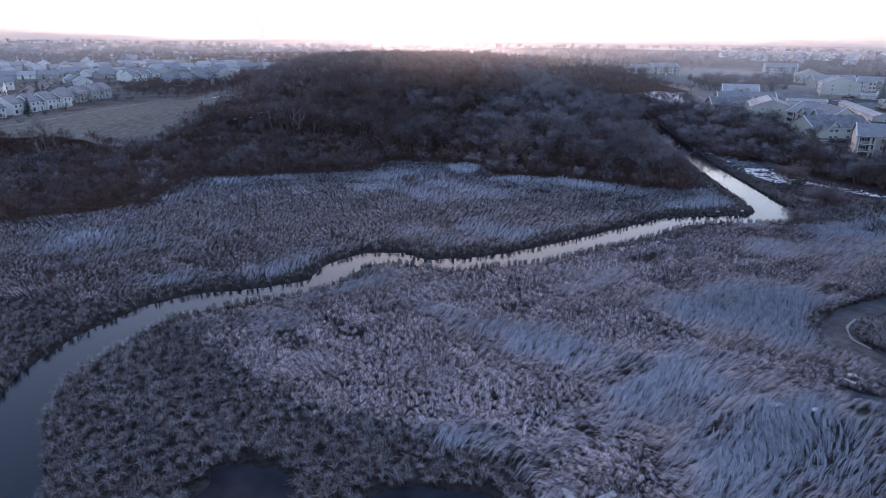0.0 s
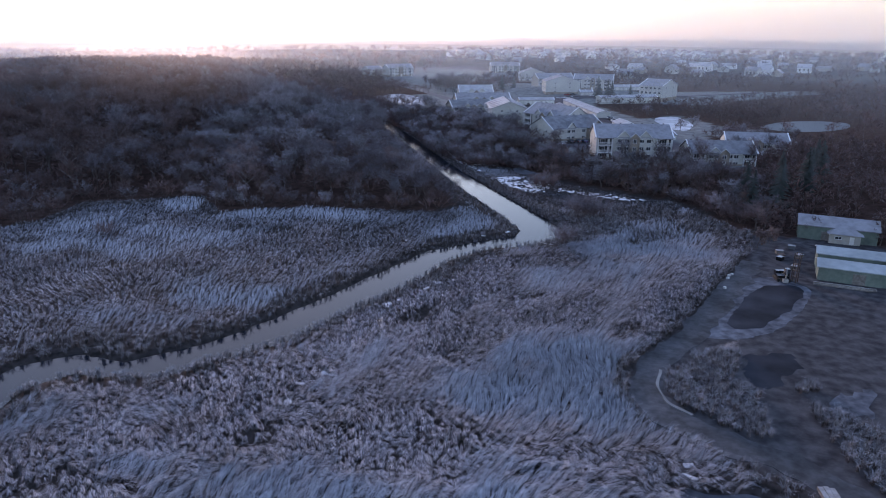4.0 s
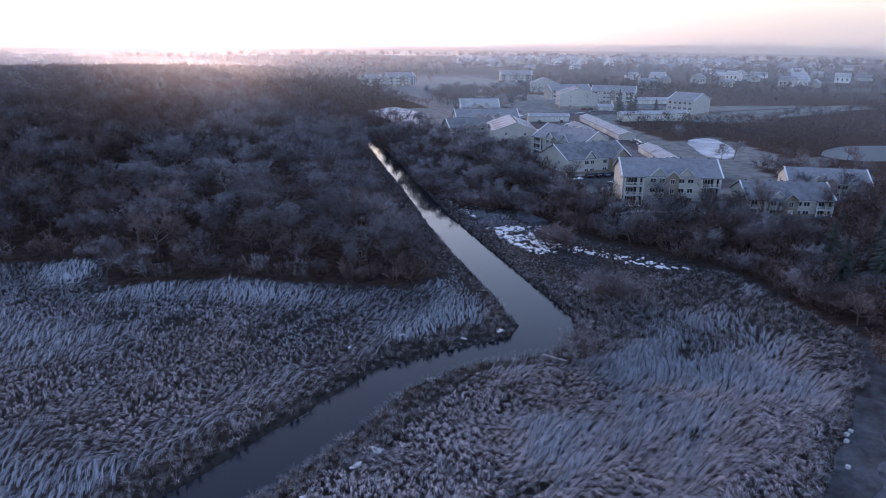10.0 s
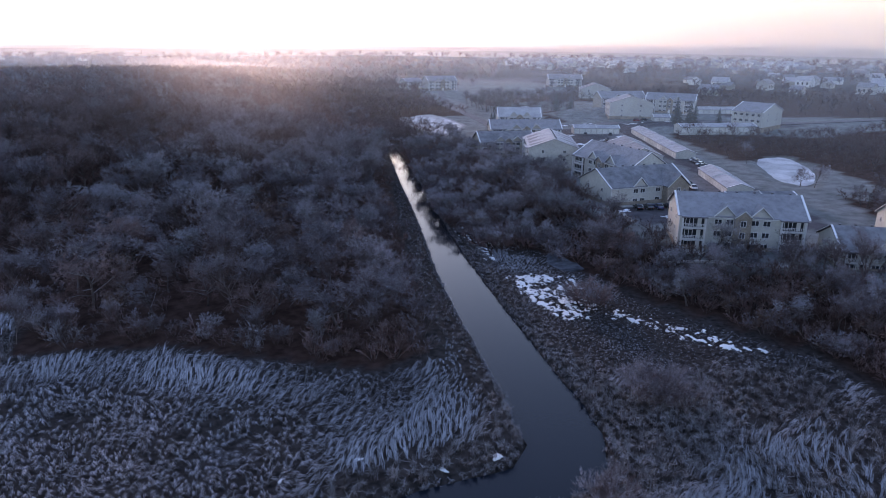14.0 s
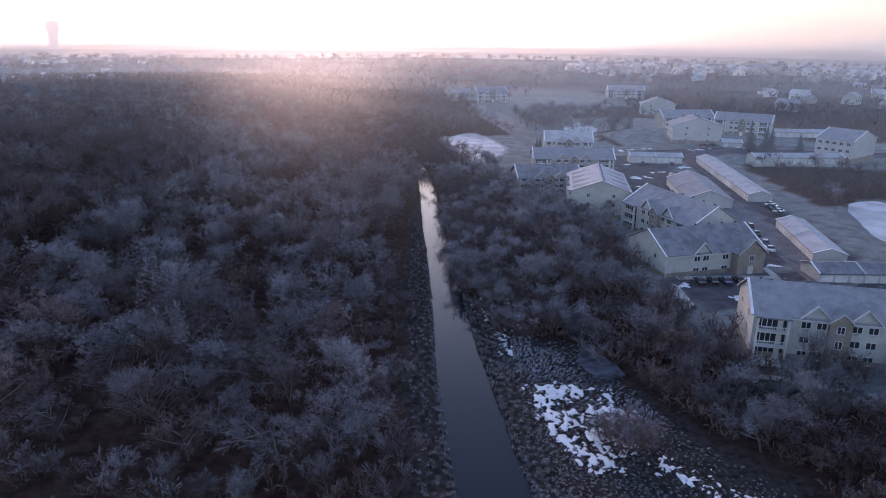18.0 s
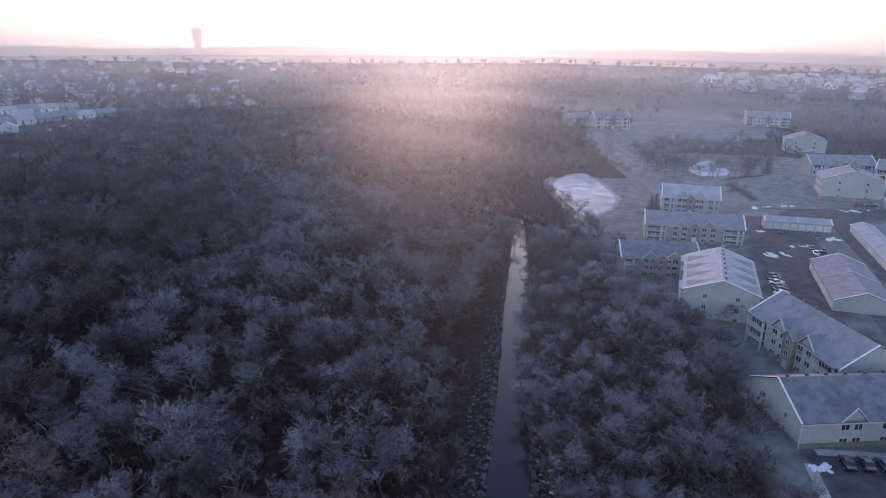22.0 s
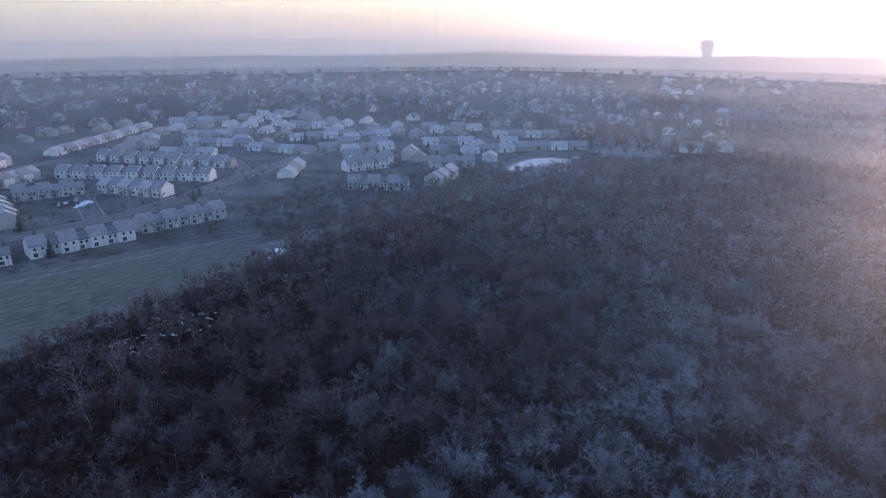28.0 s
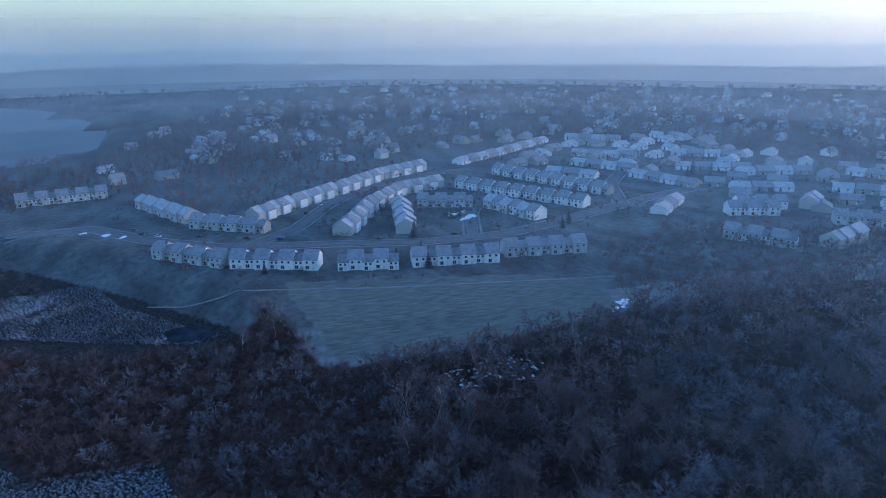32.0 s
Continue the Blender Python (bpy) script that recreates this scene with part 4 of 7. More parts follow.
# the rest of the hill's wood as one mass
hx, hy = spots(5, WOOD_HILL, 7.4)
rest = ~inside(hx, hy, NEAR_WOOD)
far_off = (hy > 440) | (hx < -60)
scrubby = (hx < -25) & (hy < 300) | (edge_gap(hx, hy, WOOD_HILL) < 8) & (hy < 300)
sel = rest & ~far_off & ~scrubby
thicket("hill_wood", ["mid0", "mid1", "mid2", "ash0"], hx[sel], hy[sel], 31, 0.85, 1.45, ["bark", "twig_dark", "twig", "twig_pale"], "leafless frosted oak wood covering the hill", "wood", pick=rimed(hx[sel], hy[sel], np.random.default_rng(19)))
sel = rest & far_off & ~scrubby
thicket("hill_wood", ["lowtree0", "lowtree1", "lowtree2"], hx[sel], hy[sel], 32, 0.98, 1.38, ["bark", "twig", "twig_dark", "twig_dark"], "dark leafless wood on the hill's far side", "wood")
sx, sy = spots(6, WOOD_HILL, 5.2)
sel = ((sx < -25) & (sy < 300)) | ((sx < -80) & (sy < 420)) | (edge_gap(sx, sy, WOOD_HILL) < 7) & (sy < 320)
thicket("marsh_thicket", ["brush0", "brush1", "brush2"], sx[sel], sy[sel], 33, 0.4, 1.35, ["bark", "twig", "twig_dark", "twig_dark", "twig_dark", "twig", "twig_pale"], "dense leafless scrub along the marsh edge", "thicket")
ux, uy = spots(7, WOOD_HILL, 9.0)
sel = (uy < 460) & (ux > -60)
thicket("undergrowth", ["scrub0", "scrub1"], ux[sel], uy[sel], 34, 0.5, 1.1, ["bark", "twig_dark"], "dark brushwood under the oak wood", "undergrowth")
ux, uy = spots(8, WOOD_EAST, 4.5)
thicket("undergrowth", ["scrub0", "scrub1"], ux, uy, 35, 0.5, 1.1, ["bark", "twig_dark"], "dark brushwood below the apartments", "undergrowth")
bx2, by2 = spots(11, WOOD_EAST, 4.6)
dry = ~inside(bx2, by2, SIDE_POOL) & (edge_gap(bx2, by2, SIDE_POOL) > 1.5)
bx2, by2 = bx2[dry], by2[dry]
thicket("estate_thicket", ["brush0", "brush1", "brush2"], bx2, by2, 37, 0.6, 1.3, ["bark", "twig_dark", "twig", "twig_dark"], "dense bare scrub below the apartments", "thicket")
bx2, by2 = spots(12, EAST_STRIP, 4.6)
thicket("estate_thicket", ["brush0", "brush1", "brush2"], bx2, by2, 38, 0.6, 1.4, ["bark", "twig_dark", "twig", "twig_dark"], "dense bare scrub before the apartment fronts", "thicket")
wx, wy = spots(9, WOOD_SOUTH, 8.0)
thicket("estate_wood", ["lowtree0", "lowtree1", "lowtree2"], wx, wy, 26, 0.6, 0.9, ["bark", "twig_dark"], "dark bare wood behind the sheds", "wood")
ux, uy = spots(10, WOOD_SOUTH, 6.0)
thicket("undergrowth", ["scrub0", "scrub1"], ux, uy, 36, 0.6, 1.2, ["bark", "twig_dark"], "dark brushwood behind the sheds", "undergrowth")

# bushes standing alone in the marsh and on the river bank
for x, y, s in ((114, 201, 1.7), (118, 199, 1.5), (116, 204, 1.4), (115.5, 202, 1.6), (123.5, 238, 1.5), (125, 240.5, 1.4), (123, 241, 1.3), (95.5, 180, 1.4), (98, 182, 1.0), (124.5, 239, 1.1), (121, 242, 0.9), (126, 284, 1.5), (121, 292, 1.3), (-11, 228, 0.9), (130, 268, 1.3), (118, 300, 1.3), (116, 312, 1.2), (131, 276, 1.3), (117, 285, 1.1), (122, 302, 1.4), (120, 318, 1.3)):
    c = copy_thing(dark_bushes[int(x * 7 + y) % 3], pose(x, y, h1(x, y), 0, 0, x * 37 % 360))
    c.scale = (s, s, s * 0.85)
for x, y, s in ((-74, 301, 0.85), (-58, 314, 0.9), (-56, 303, 0.8), (-66, 306, 0.95), (-62, 298, 0.75), (-70, 312, 0.8), (-52, 309, 0.7), (-150, 255, 0.7), (-146, 262, 0.6), (-155, 268, 0.7)):
    c = copy_thing(birches[int(x + y) % 2], pose(x, y, h1(x, y), 0, 0, x * 53 % 360))
    c.scale = (s, s, s)


def spruce_kind(seed, tall=12.0):
    """A spruce: trunk and drooping whorls of needled boughs."""
    rng = np.random.default_rng(seed)
    top = new("spruce")
    bm = bmesh.new()
    bmesh.ops.create_cone(bm, cap_ends=True, segments=7, radius1=0.22, radius2=0.03, depth=tall, matrix=Matrix.Translation((0, 0, tall / 2)))
    me = bpy.data.meshes.new("trunk")
    bm.to_mesh(me)
    bm.free()
    me.materials.append(M["bark"])
    new("trunk", me).parent = top
    vs, ts = [], []
    for i in range(240):
        f = (i + rng.random()) / 240
        z = 0.6 + f * (tall - 0.7)
        reach = 0.27 * (tall - z) * rng.uniform(0.7, 1.15) + 0.2
        a = rng.random() * 6.283
        d = np.array([math.cos(a), math.sin(a), -0.28])
        s = np.array([-math.sin(a), math.cos(a), 0])
        p = np.array([0, 0, z])
        for j in range(3):
            q = p + d * reach * (0.25 + 0.3 * j)
            k = reach * (0.26 - 0.05 * j)
            o = len(vs)
            vs += [q - s * k, q + s * k, q + d * reach * 0.45 + (0, 0, 0.1), q + (0, 0, 0.22)]
            ts += [(o, o + 1, o + 2), (o, o + 3, o + 2), (o + 1, o + 2, o + 3)]
    ob = new("crown", fast_mesh("crown", vs, ts, [M["needle"]]))
    ob.parent = top
    return tagged(top, "dark green spruce lightly dusted with frost", "tree")


spruces = [spruce_kind(i) for i in range(2)]
masters += spruces
def stand_spruces(places):
    for i, (x, y, s) in enumerate(places):
        c = copy_thing(spruces[i % 2], pose(x, y, h1(x, y) - 0.1, 0, 0, i * 71))
        c.scale = (s, s, s)


stand_spruces([(284.6, 453.5, 1.15), (290, 449, 1.0), (295, 452, 0.9), (280, 447, 0.8), (306, 446, 0.7), (316, 440, 0.8), (322, 437, 0.7), (330, 440, 0.75), (178, 455, 0.8), (182, 462, 0.7), (206, 462, 0.6), (166, 190, 1.0), (172, 186, 1.1), (178, 192, 1.0), (184, 188, 1.1), (191, 193, 1.0), (199, 196, 1.1), (170, 197, 0.9), (207, 205, 1.0)])
stand_spruces([(-118, 343, 0.55), (-226, 347, 0.7), (-222, 333, 0.6), (-262, 222, 0.8), (-258, 352, 0.9), (-290, 384, 0.6), (-294, 391, 0.6), (-222, 268, 0.5), (-205, 345, 0.7), (-250, 440, 0.6), (-258, 448, 0.7), (-420, 560, 0.8), (-360, 610, 0.9), (-352, 600, 0.8), (-340, 612, 0.9), (258, 530, 0.8), (246, 526, 0.9)])


# ---- reeds ----
MARSH_LEFT = [(-160, 40), (-150, 150), (-116.5, 176), (-98.7, 185), (-87, 195), (-85, 230), (-55.6, 238), (-29, 247), (-20, 266), (14.7, 262), (17.7, 241), (43, 238), (60, 228), (77, 220), (88, 224), (91, 237), (93, 260), (100, 313), (109, 370), (125, 379), (125, 150), (0, 30), (-160, 20)]
MARSH_RIGHT = [(-70, 30), (-70, 100), (0, 150), (100, 185), (106, 260), (112, 316), (115, 290), (129, 276), (132, 255), (135, 239), (141, 227), (146, 216), (151, 207), (148, 190), (148, 167), (138, 160), (127.5, 153.5), (91, 128.6), (73, 119.4), (65.5, 110), (64.4, 103), (69, 96.5), (72, 89), (73, 84), (71, 72), (67, 30)]
MARSH_WEST = [(-245, 150), (-196, 160), (-172, 218), (-166, 238), (-172, 247), (-218, 204), (-256, 186)]
TUFT_YARD = [(74.3, 115), (77.1, 116.5), (80.6, 115), (84.2, 118.4), (90.3, 119), (92.6, 117.5), (91, 115), (85.6, 110.1), (84.6, 104.1), (77.6, 95.2), (75, 96), (73, 101.8), (71.5, 107.3)]
TUFT_EAST = [(88.5, 99.4), (91.6, 96.9), (91.6, 92.2), (95, 89), (92, 82), (79.6, 77), (80.6, 82.6), (82.4, 88.8)]
TUFT_SPOT = [(90, 103.5), (93, 104.5), (95, 103), (92, 101.5)]


def marsh_points(seed, gap):
    X, Y = [], []
    for i, p in enumerate((MARSH_LEFT, MARSH_RIGHT, MARSH_WEST, TUFT_YARD, TUFT_EAST, TUFT_SPOT)):
        x, y = spots(seed + i, p, gap * (0.65 if i > 2 else 1.0), jitter=0.6)
        if i < 2:
            dry = ~inside(x, y, YARD)
            x, y = x[dry], y[dry]
        X.append(x), Y.append(y)
    X, Y = np.concatenate(X), np.concatenate(Y)
    ok = ~inside(X, Y, RIVER) & (edge_gap(X, Y, CHANNEL, False) > 2.7)
    for p in SEEPS + [SIDE_POOL, POND_BLACK]:
        ok &= ~inside(X, Y, p)
    return X[ok], Y[ok]


def blades(name, X, Y, length, turn, lean, width, material, label, bend=0.5, droop=None, tone=None):
    """Reed leaves as bent tapering strips: three triangles each; tone: how pale each leaf's tuft is."""
    Z = height(X, Y)
    d = np.stack([np.cos(turn), np.sin(turn), np.zeros_like(turn)], 1)
    s = np.stack([-np.sin(turn), np.cos(turn), np.zeros_like(turn)], 1) * width[:, None]
    p = np.stack([X, Y, Z - 0.05], 1)
    up = np.array([0, 0, 1.0])
    far = lean * 1.35 if droop is None else lean + droop
    q = p + (d * np.sin(lean * bend)[:, None] + up * np.cos(lean * bend)[:, None]) * (length * 0.55)[:, None]
    e = q + (d * np.sin(far)[:, None] + up * np.cos(far)[:, None]) * (length * 0.5)[:, None]
    v = np.stack([p - s * 0.7, p + s * 0.7, q - s, q + s, e], 1).reshape(-1, 3)
    o = np.arange(len(X))[:, None] * 5
    t = np.concatenate([o + (0, 1, 3), o + (0, 3, 2), o + (2, 3, 4)])
    me = fast_mesh(name, v, t, [M[material]])
    if tone is not None:
        me.attributes.new("tone", "FLOAT", "POINT").data.foreach_set("value", np.repeat(tone, 5).astype(np.float32))
    return tagged(new(name, me), label, "reeds", kind="stuff")


rng = np.random.default_rng(77)


def tufted(X, Y, rng):
    """Where the reeds stand in brown tufts rather than lying flat."""
    stand = waves(X, Y, 17, 23, 0.4) + 0.6 * waves(X, Y, 6, 9, 2.0)
    patchy = stand + rng.normal(0, 0.22, len(X))
    low_left = Y < np.interp(X, [-60, -43, -34, -24, -17, -1, 4, 10, 14], [125, 106, 96, 89, 83, 77, 74, 67, 40]) + 4.5 * patchy
    edge = edge_gap(X, Y, RIVER) < 2.6 + 2.4 * rng.random(len(X)) + 2.5 * (waves(X, Y, 11, 15, 0.3) > 0.2)
    ditch = edge_gap(X, Y, CHANNEL, False) < 3.6 + 2.2 * rng.random(len(X))
    rim = (edge_gap(X, Y, WOOD_HILL) < 3.5 + 3.0 * patchy) & (Y > 190)
    upright = (X > 58) & (Y > 150) & (Y < 207) & (patchy > 0.75 - 0.9 * S((X - 84) / 30))
    return edge | ditch | rim | low_left & (X < 16) & (Y < 128) | (patchy > 1.5) | (X > 67) & (Y < 118) | upright


def sheaves(X, Y, n, spread, rng):
    """Leaves in bunches: each bunch's number, and its leaves' roots."""
    own = np.repeat(np.arange(len(X)), n)
    return own, X[own] + rng.normal(0, spread, len(own)), Y[own] + rng.normal(0, spread, len(own))


# the flattened bed: sheaves laid over in swirls, with dark hollows between them
X, Y = marsh_points(41, 0.82)
keep = ~tufted(X, Y, rng) & ((waves(X, Y, 3.6, 4.7, 1.9) + 0.7 * waves(X, Y, 9, 13, 0.6) > -1.1) | (rng.random(len(X)) < 0.35))
X, Y = X[keep], Y[keep]
swirl = 1.5 * waves(X, Y, 15, 21, 1.0) + 1.1 * waves(X, Y, 6.5, 9, 0.2) + 0.5 * waves(X, Y, 2.4, 3.3, 0.7) + rng.normal(0, 0.36, len(X)) - 0.6
flat = np.clip(1.13 + 0.17 * waves(X, Y, 2.6, 3.7, 0.9) + rng.normal(0, 0.15, len(X)), 0.55, 1.32)
pale = np.clip(0.40 + 0.40 * S((Y - 130) / 50) * S((70 - X) / 40) - 0.15 * S((Y - 200) / 16) * (X > 86) - 0.22 * S((X - 66) / 24) - 0.4 * (X < -160) + 0.42 * np.exp(-((X - 4) / 34) ** 2 - ((Y - 100) / 28) ** 2) - 0.22 * S((X - 36) / 25) * (Y < 125) + 0.2 * waves(X, Y, 12, 17, 2.2) + 0.12 * waves(X, Y, 4, 6, 1.1) + rng.normal(0, 0.18, len(X)), 0, 1)
own, x, y = sheaves(X, Y, 7, 0.10, rng)
ok = ~inside(x, y, RIVER)
own, x, y = own[ok], x[ok], y[ok]
short = (1 - 0.22 * S((Y - 130) / 50)) * (1 - 0.62 * S((Y - 200) / 16) * (X > 86)) * rng.uniform(0.8, 1.2, len(X))
blades("reed_bed", x, y, rng.uniform(1.7, 2.9, len(x)) * short[own], swirl[own] + rng.normal(0, 0.12, len(x)), flat[own] + rng.normal(0, 0.09, len(x)), rng.uniform(0.012, 0.028, len(x)), "reed", "wind-combed bed of frosted pale reeds", tone=pale[own])
# rounded tufts along the banks and in stands: stems that spring from one root and nod at the tips
X, Y = marsh_points(61, 1.34)
keep = tufted(X, Y, rng)
X, Y = X[keep], Y[keep]
big = rng.uniform(0.65, 1.2, len(X)) * (1 - 0.45 * S((Y - 205) / 16) * (X > 86))
pale = np.clip(0.45 + 0.25 * waves(X, Y, 9, 13, 0.5) + rng.normal(0, 0.25, len(X)), 0, 1)
own, x, y = sheaves(X, Y, 26, 0.15, rng)
ok = ~inside(x, y, RIVER)
own, x, y = own[ok], x[ok], y[ok]
blades("reed_tufts", x, y, big[own] * rng.uniform(1.2, 2.0, len(x)), rng.uniform(0, 6.283, len(x)), rng.uniform(0.03, 0.45, len(x)), rng.uniform(0.013, 0.028, len(x)), "reed_tuft", "upright brown frosted reed tufts along the banks", bend=0.5, droop=rng.uniform(0.4, 1.4, len(x)), tone=pale[own])

# round tussocks along the straight reach's banks
tx, ty = [], []
for bank_line, out in ((LEFT_BANK, -0.35), (RIGHT_BANK, 0.35)):
    for (ax, ay), (bx, by) in zip(bank_line, bank_line[1:]):
        if ay > 185 and ay < 400:
            k = int(math.hypot(bx - ax, by - ay) / 1.15)
            for i in range(k):
                f = (i + rng.random()) / k
                tx.append(ax + (bx - ax) * f + out + rng.normal(0, 0.25))
                ty.append(ay + (by - ay) * f + rng.normal(0, 0.25))
big = rng.uniform(0.6, 1.2, len(tx))
own, x, y = sheaves(np.array(tx), np.array(ty), 44, 0.16, rng)
blades("tussocks", x, y, big[own] * rng.uniform(0.7, 1.0, len(x)), rng.uniform(0, 6.283, len(x)), rng.uniform(0.2, 1.35, len(x)), rng.uniform(0.02, 0.045, len(x)), "reed_tuft", "round brown sedge tussocks at the water's edge", bend=0.4, tone=np.full(len(x), 0.3))


# ---- buildings ----
def box(bm, x0, x1, y0, y1, z0, z1):
    v = [bm.verts.new(p) for p in ((x0, y0, z0), (x1, y0, z0), (x1, y1, z0), (x0, y1, z0), (x0, y0, z1), (x1, y0, z1), (x1, y1, z1), (x0, y1, z1))]
    for f in ((3, 2, 1, 0), (4, 5, 6, 7), (0, 1, 5, 4), (1, 2, 6, 5), (2, 3, 7, 6), (3, 0, 4, 7)):
        bm.faces.new([v[i] for i in f])


def part(name, bm, material, parent, label=""):
    me = bpy.data.meshes.new(name)
    if isinstance(bm, bmesh.types.BMesh):
        bm.to_mesh(me)
        bm.free()
    me.materials.append(M[material])
    ob = new(name, me)
    ob.parent = parent
    return tagged(ob, label)


def boxes(name, material, parent, *dims, label=""):
    bm = bmesh.new()
    for d in dims:
        box(bm, *d)
    return part(name, bm, material, parent, label)


def prism(bm, profile, x0, x1):
    """Extrudes a (y, z) outline along x."""
    a = [bm.verts.new((x0, y, z)) for y, z in profile]
    c = [bm.verts.new((x1, y, z)) for y, z in profile]
    n = len(a)
    bm.faces.new(a[::-1])
    bm.faces.new(c)
    for i in range(n):
        bm.faces.new((a[i], a[(i + 1) % n], c[(i + 1) % n], c[i]))
    bmesh.ops.recalc_face_normals(bm, faces=bm.faces)


def gable_walls(parent, L, D, eave, ridge, material, x0=0.0, y0=0.0, z0=0.0, name="wall"):
    bm = bmesh.new()
    prism(bm, [(y0, z0 - 1.5), (y0 + D, z0 - 1.5), (y0 + D, eave), (y0 + D / 2, ridge), (y0, eave)], x0, x0 + L)
    return part(name, bm, material, parent)


def gable_roof(parent, L, D, eave, ridge, material, over=0.5, thick=0.22, x0=0.0, y0=0.0, name="roof"):
    bm = bmesh.new()
    k = (ridge - eave) / (D / 2)
    e, t = eave - over * k, thick
    prism(bm, [(y0 - over, e + 0.02), (y0 + D / 2, ridge + 0.02), (y0 + D + over, e + 0.02), (y0 + D + over, e + t), (y0 + D / 2, ridge + t), (y0 - over, e + t)], x0 - over, x0 + L + over)
    return part(name, bm, material, parent)


def snow_edge(parent, L, D, eave, ridge, over=0.5):
    """White rime along the gable edges."""
    k = (ridge - eave) / (D / 2)
    for x0 in (-over - 0.02, L + over - 0.45):
        bm = bmesh.new()
        prism(bm, [(-over, eave - over * k + 0.23), (D / 2, ridge + 0.23), (D + over, eave - over * k + 0.23), (D + over, eave - over * k + 0.30), (D / 2, ridge + 0.30), (-over, eave - over * k + 0.30)], x0, x0 + 0.47)
        part("snow_edging", bm, "snow", parent, "thin white rime along the gable edge")


def window(parent, x, z, w, h, y, face=-1, grid=True, axis="y"):
    """A framed window on a wall: face -1 looks to low y (or low x), +1 to high."""
    bm = bmesh.new()
    f, d = 0.11, 0.07 * face

    def put(a0, a1, z0, z1, b0, b1):
        b0, b1 = sorted((b0, b1))
        if axis == "y":
            box(bm, a0, a1, b0, b1, z0, z1)
        else:
            box(bm, b0, b1, a0, a1, z0, z1)
    for a in ((x - w / 2, x + w / 2, z + h / 2 - f, z + h / 2), (x - w / 2, x + w / 2, z - h / 2, z - h / 2 + f), (x - w / 2, x - w / 2 + f, z - h / 2 + f, z + h / 2 - f), (x + w / 2 - f, x + w / 2, z - h / 2 + f, z + h / 2 - f)):
        put(*a, y - 0.02 * face, y + d)
    if grid:
        put(x - 0.05, x + 0.05, z - h / 2 + f, z + h / 2 - f, y - 0.02 * face, y + d)
    fr = part("window", bm, "trim", parent)
    bm = bmesh.new()
    put(x - w / 2 + f, x + w / 2 - f, z - h / 2 + f, z + h / 2 - f, y - 0.02 * face, y + 0.03 * face)
    part("pane", bm, "glass", fr)
    return fr


def balcony(parent, x0, x1, z, y, deep=1.5):
    bm = bmesh.new()
    box(bm, x0, x1, y - 0.05, y + deep, z - 0.2, z)
    box(bm, x0, x1, y - 0.05, y + 0.03, z + 0.95, z + 1.05)
    for x in np.linspace(x0 + 0.05, x1 - 0.05, 14):
        box(bm, x - 0.05, x + 0.05, y - 0.04, y + 0.02, z, z + 0.95)
    part("balcony", bm, "trim", parent, "white-railed balcony")


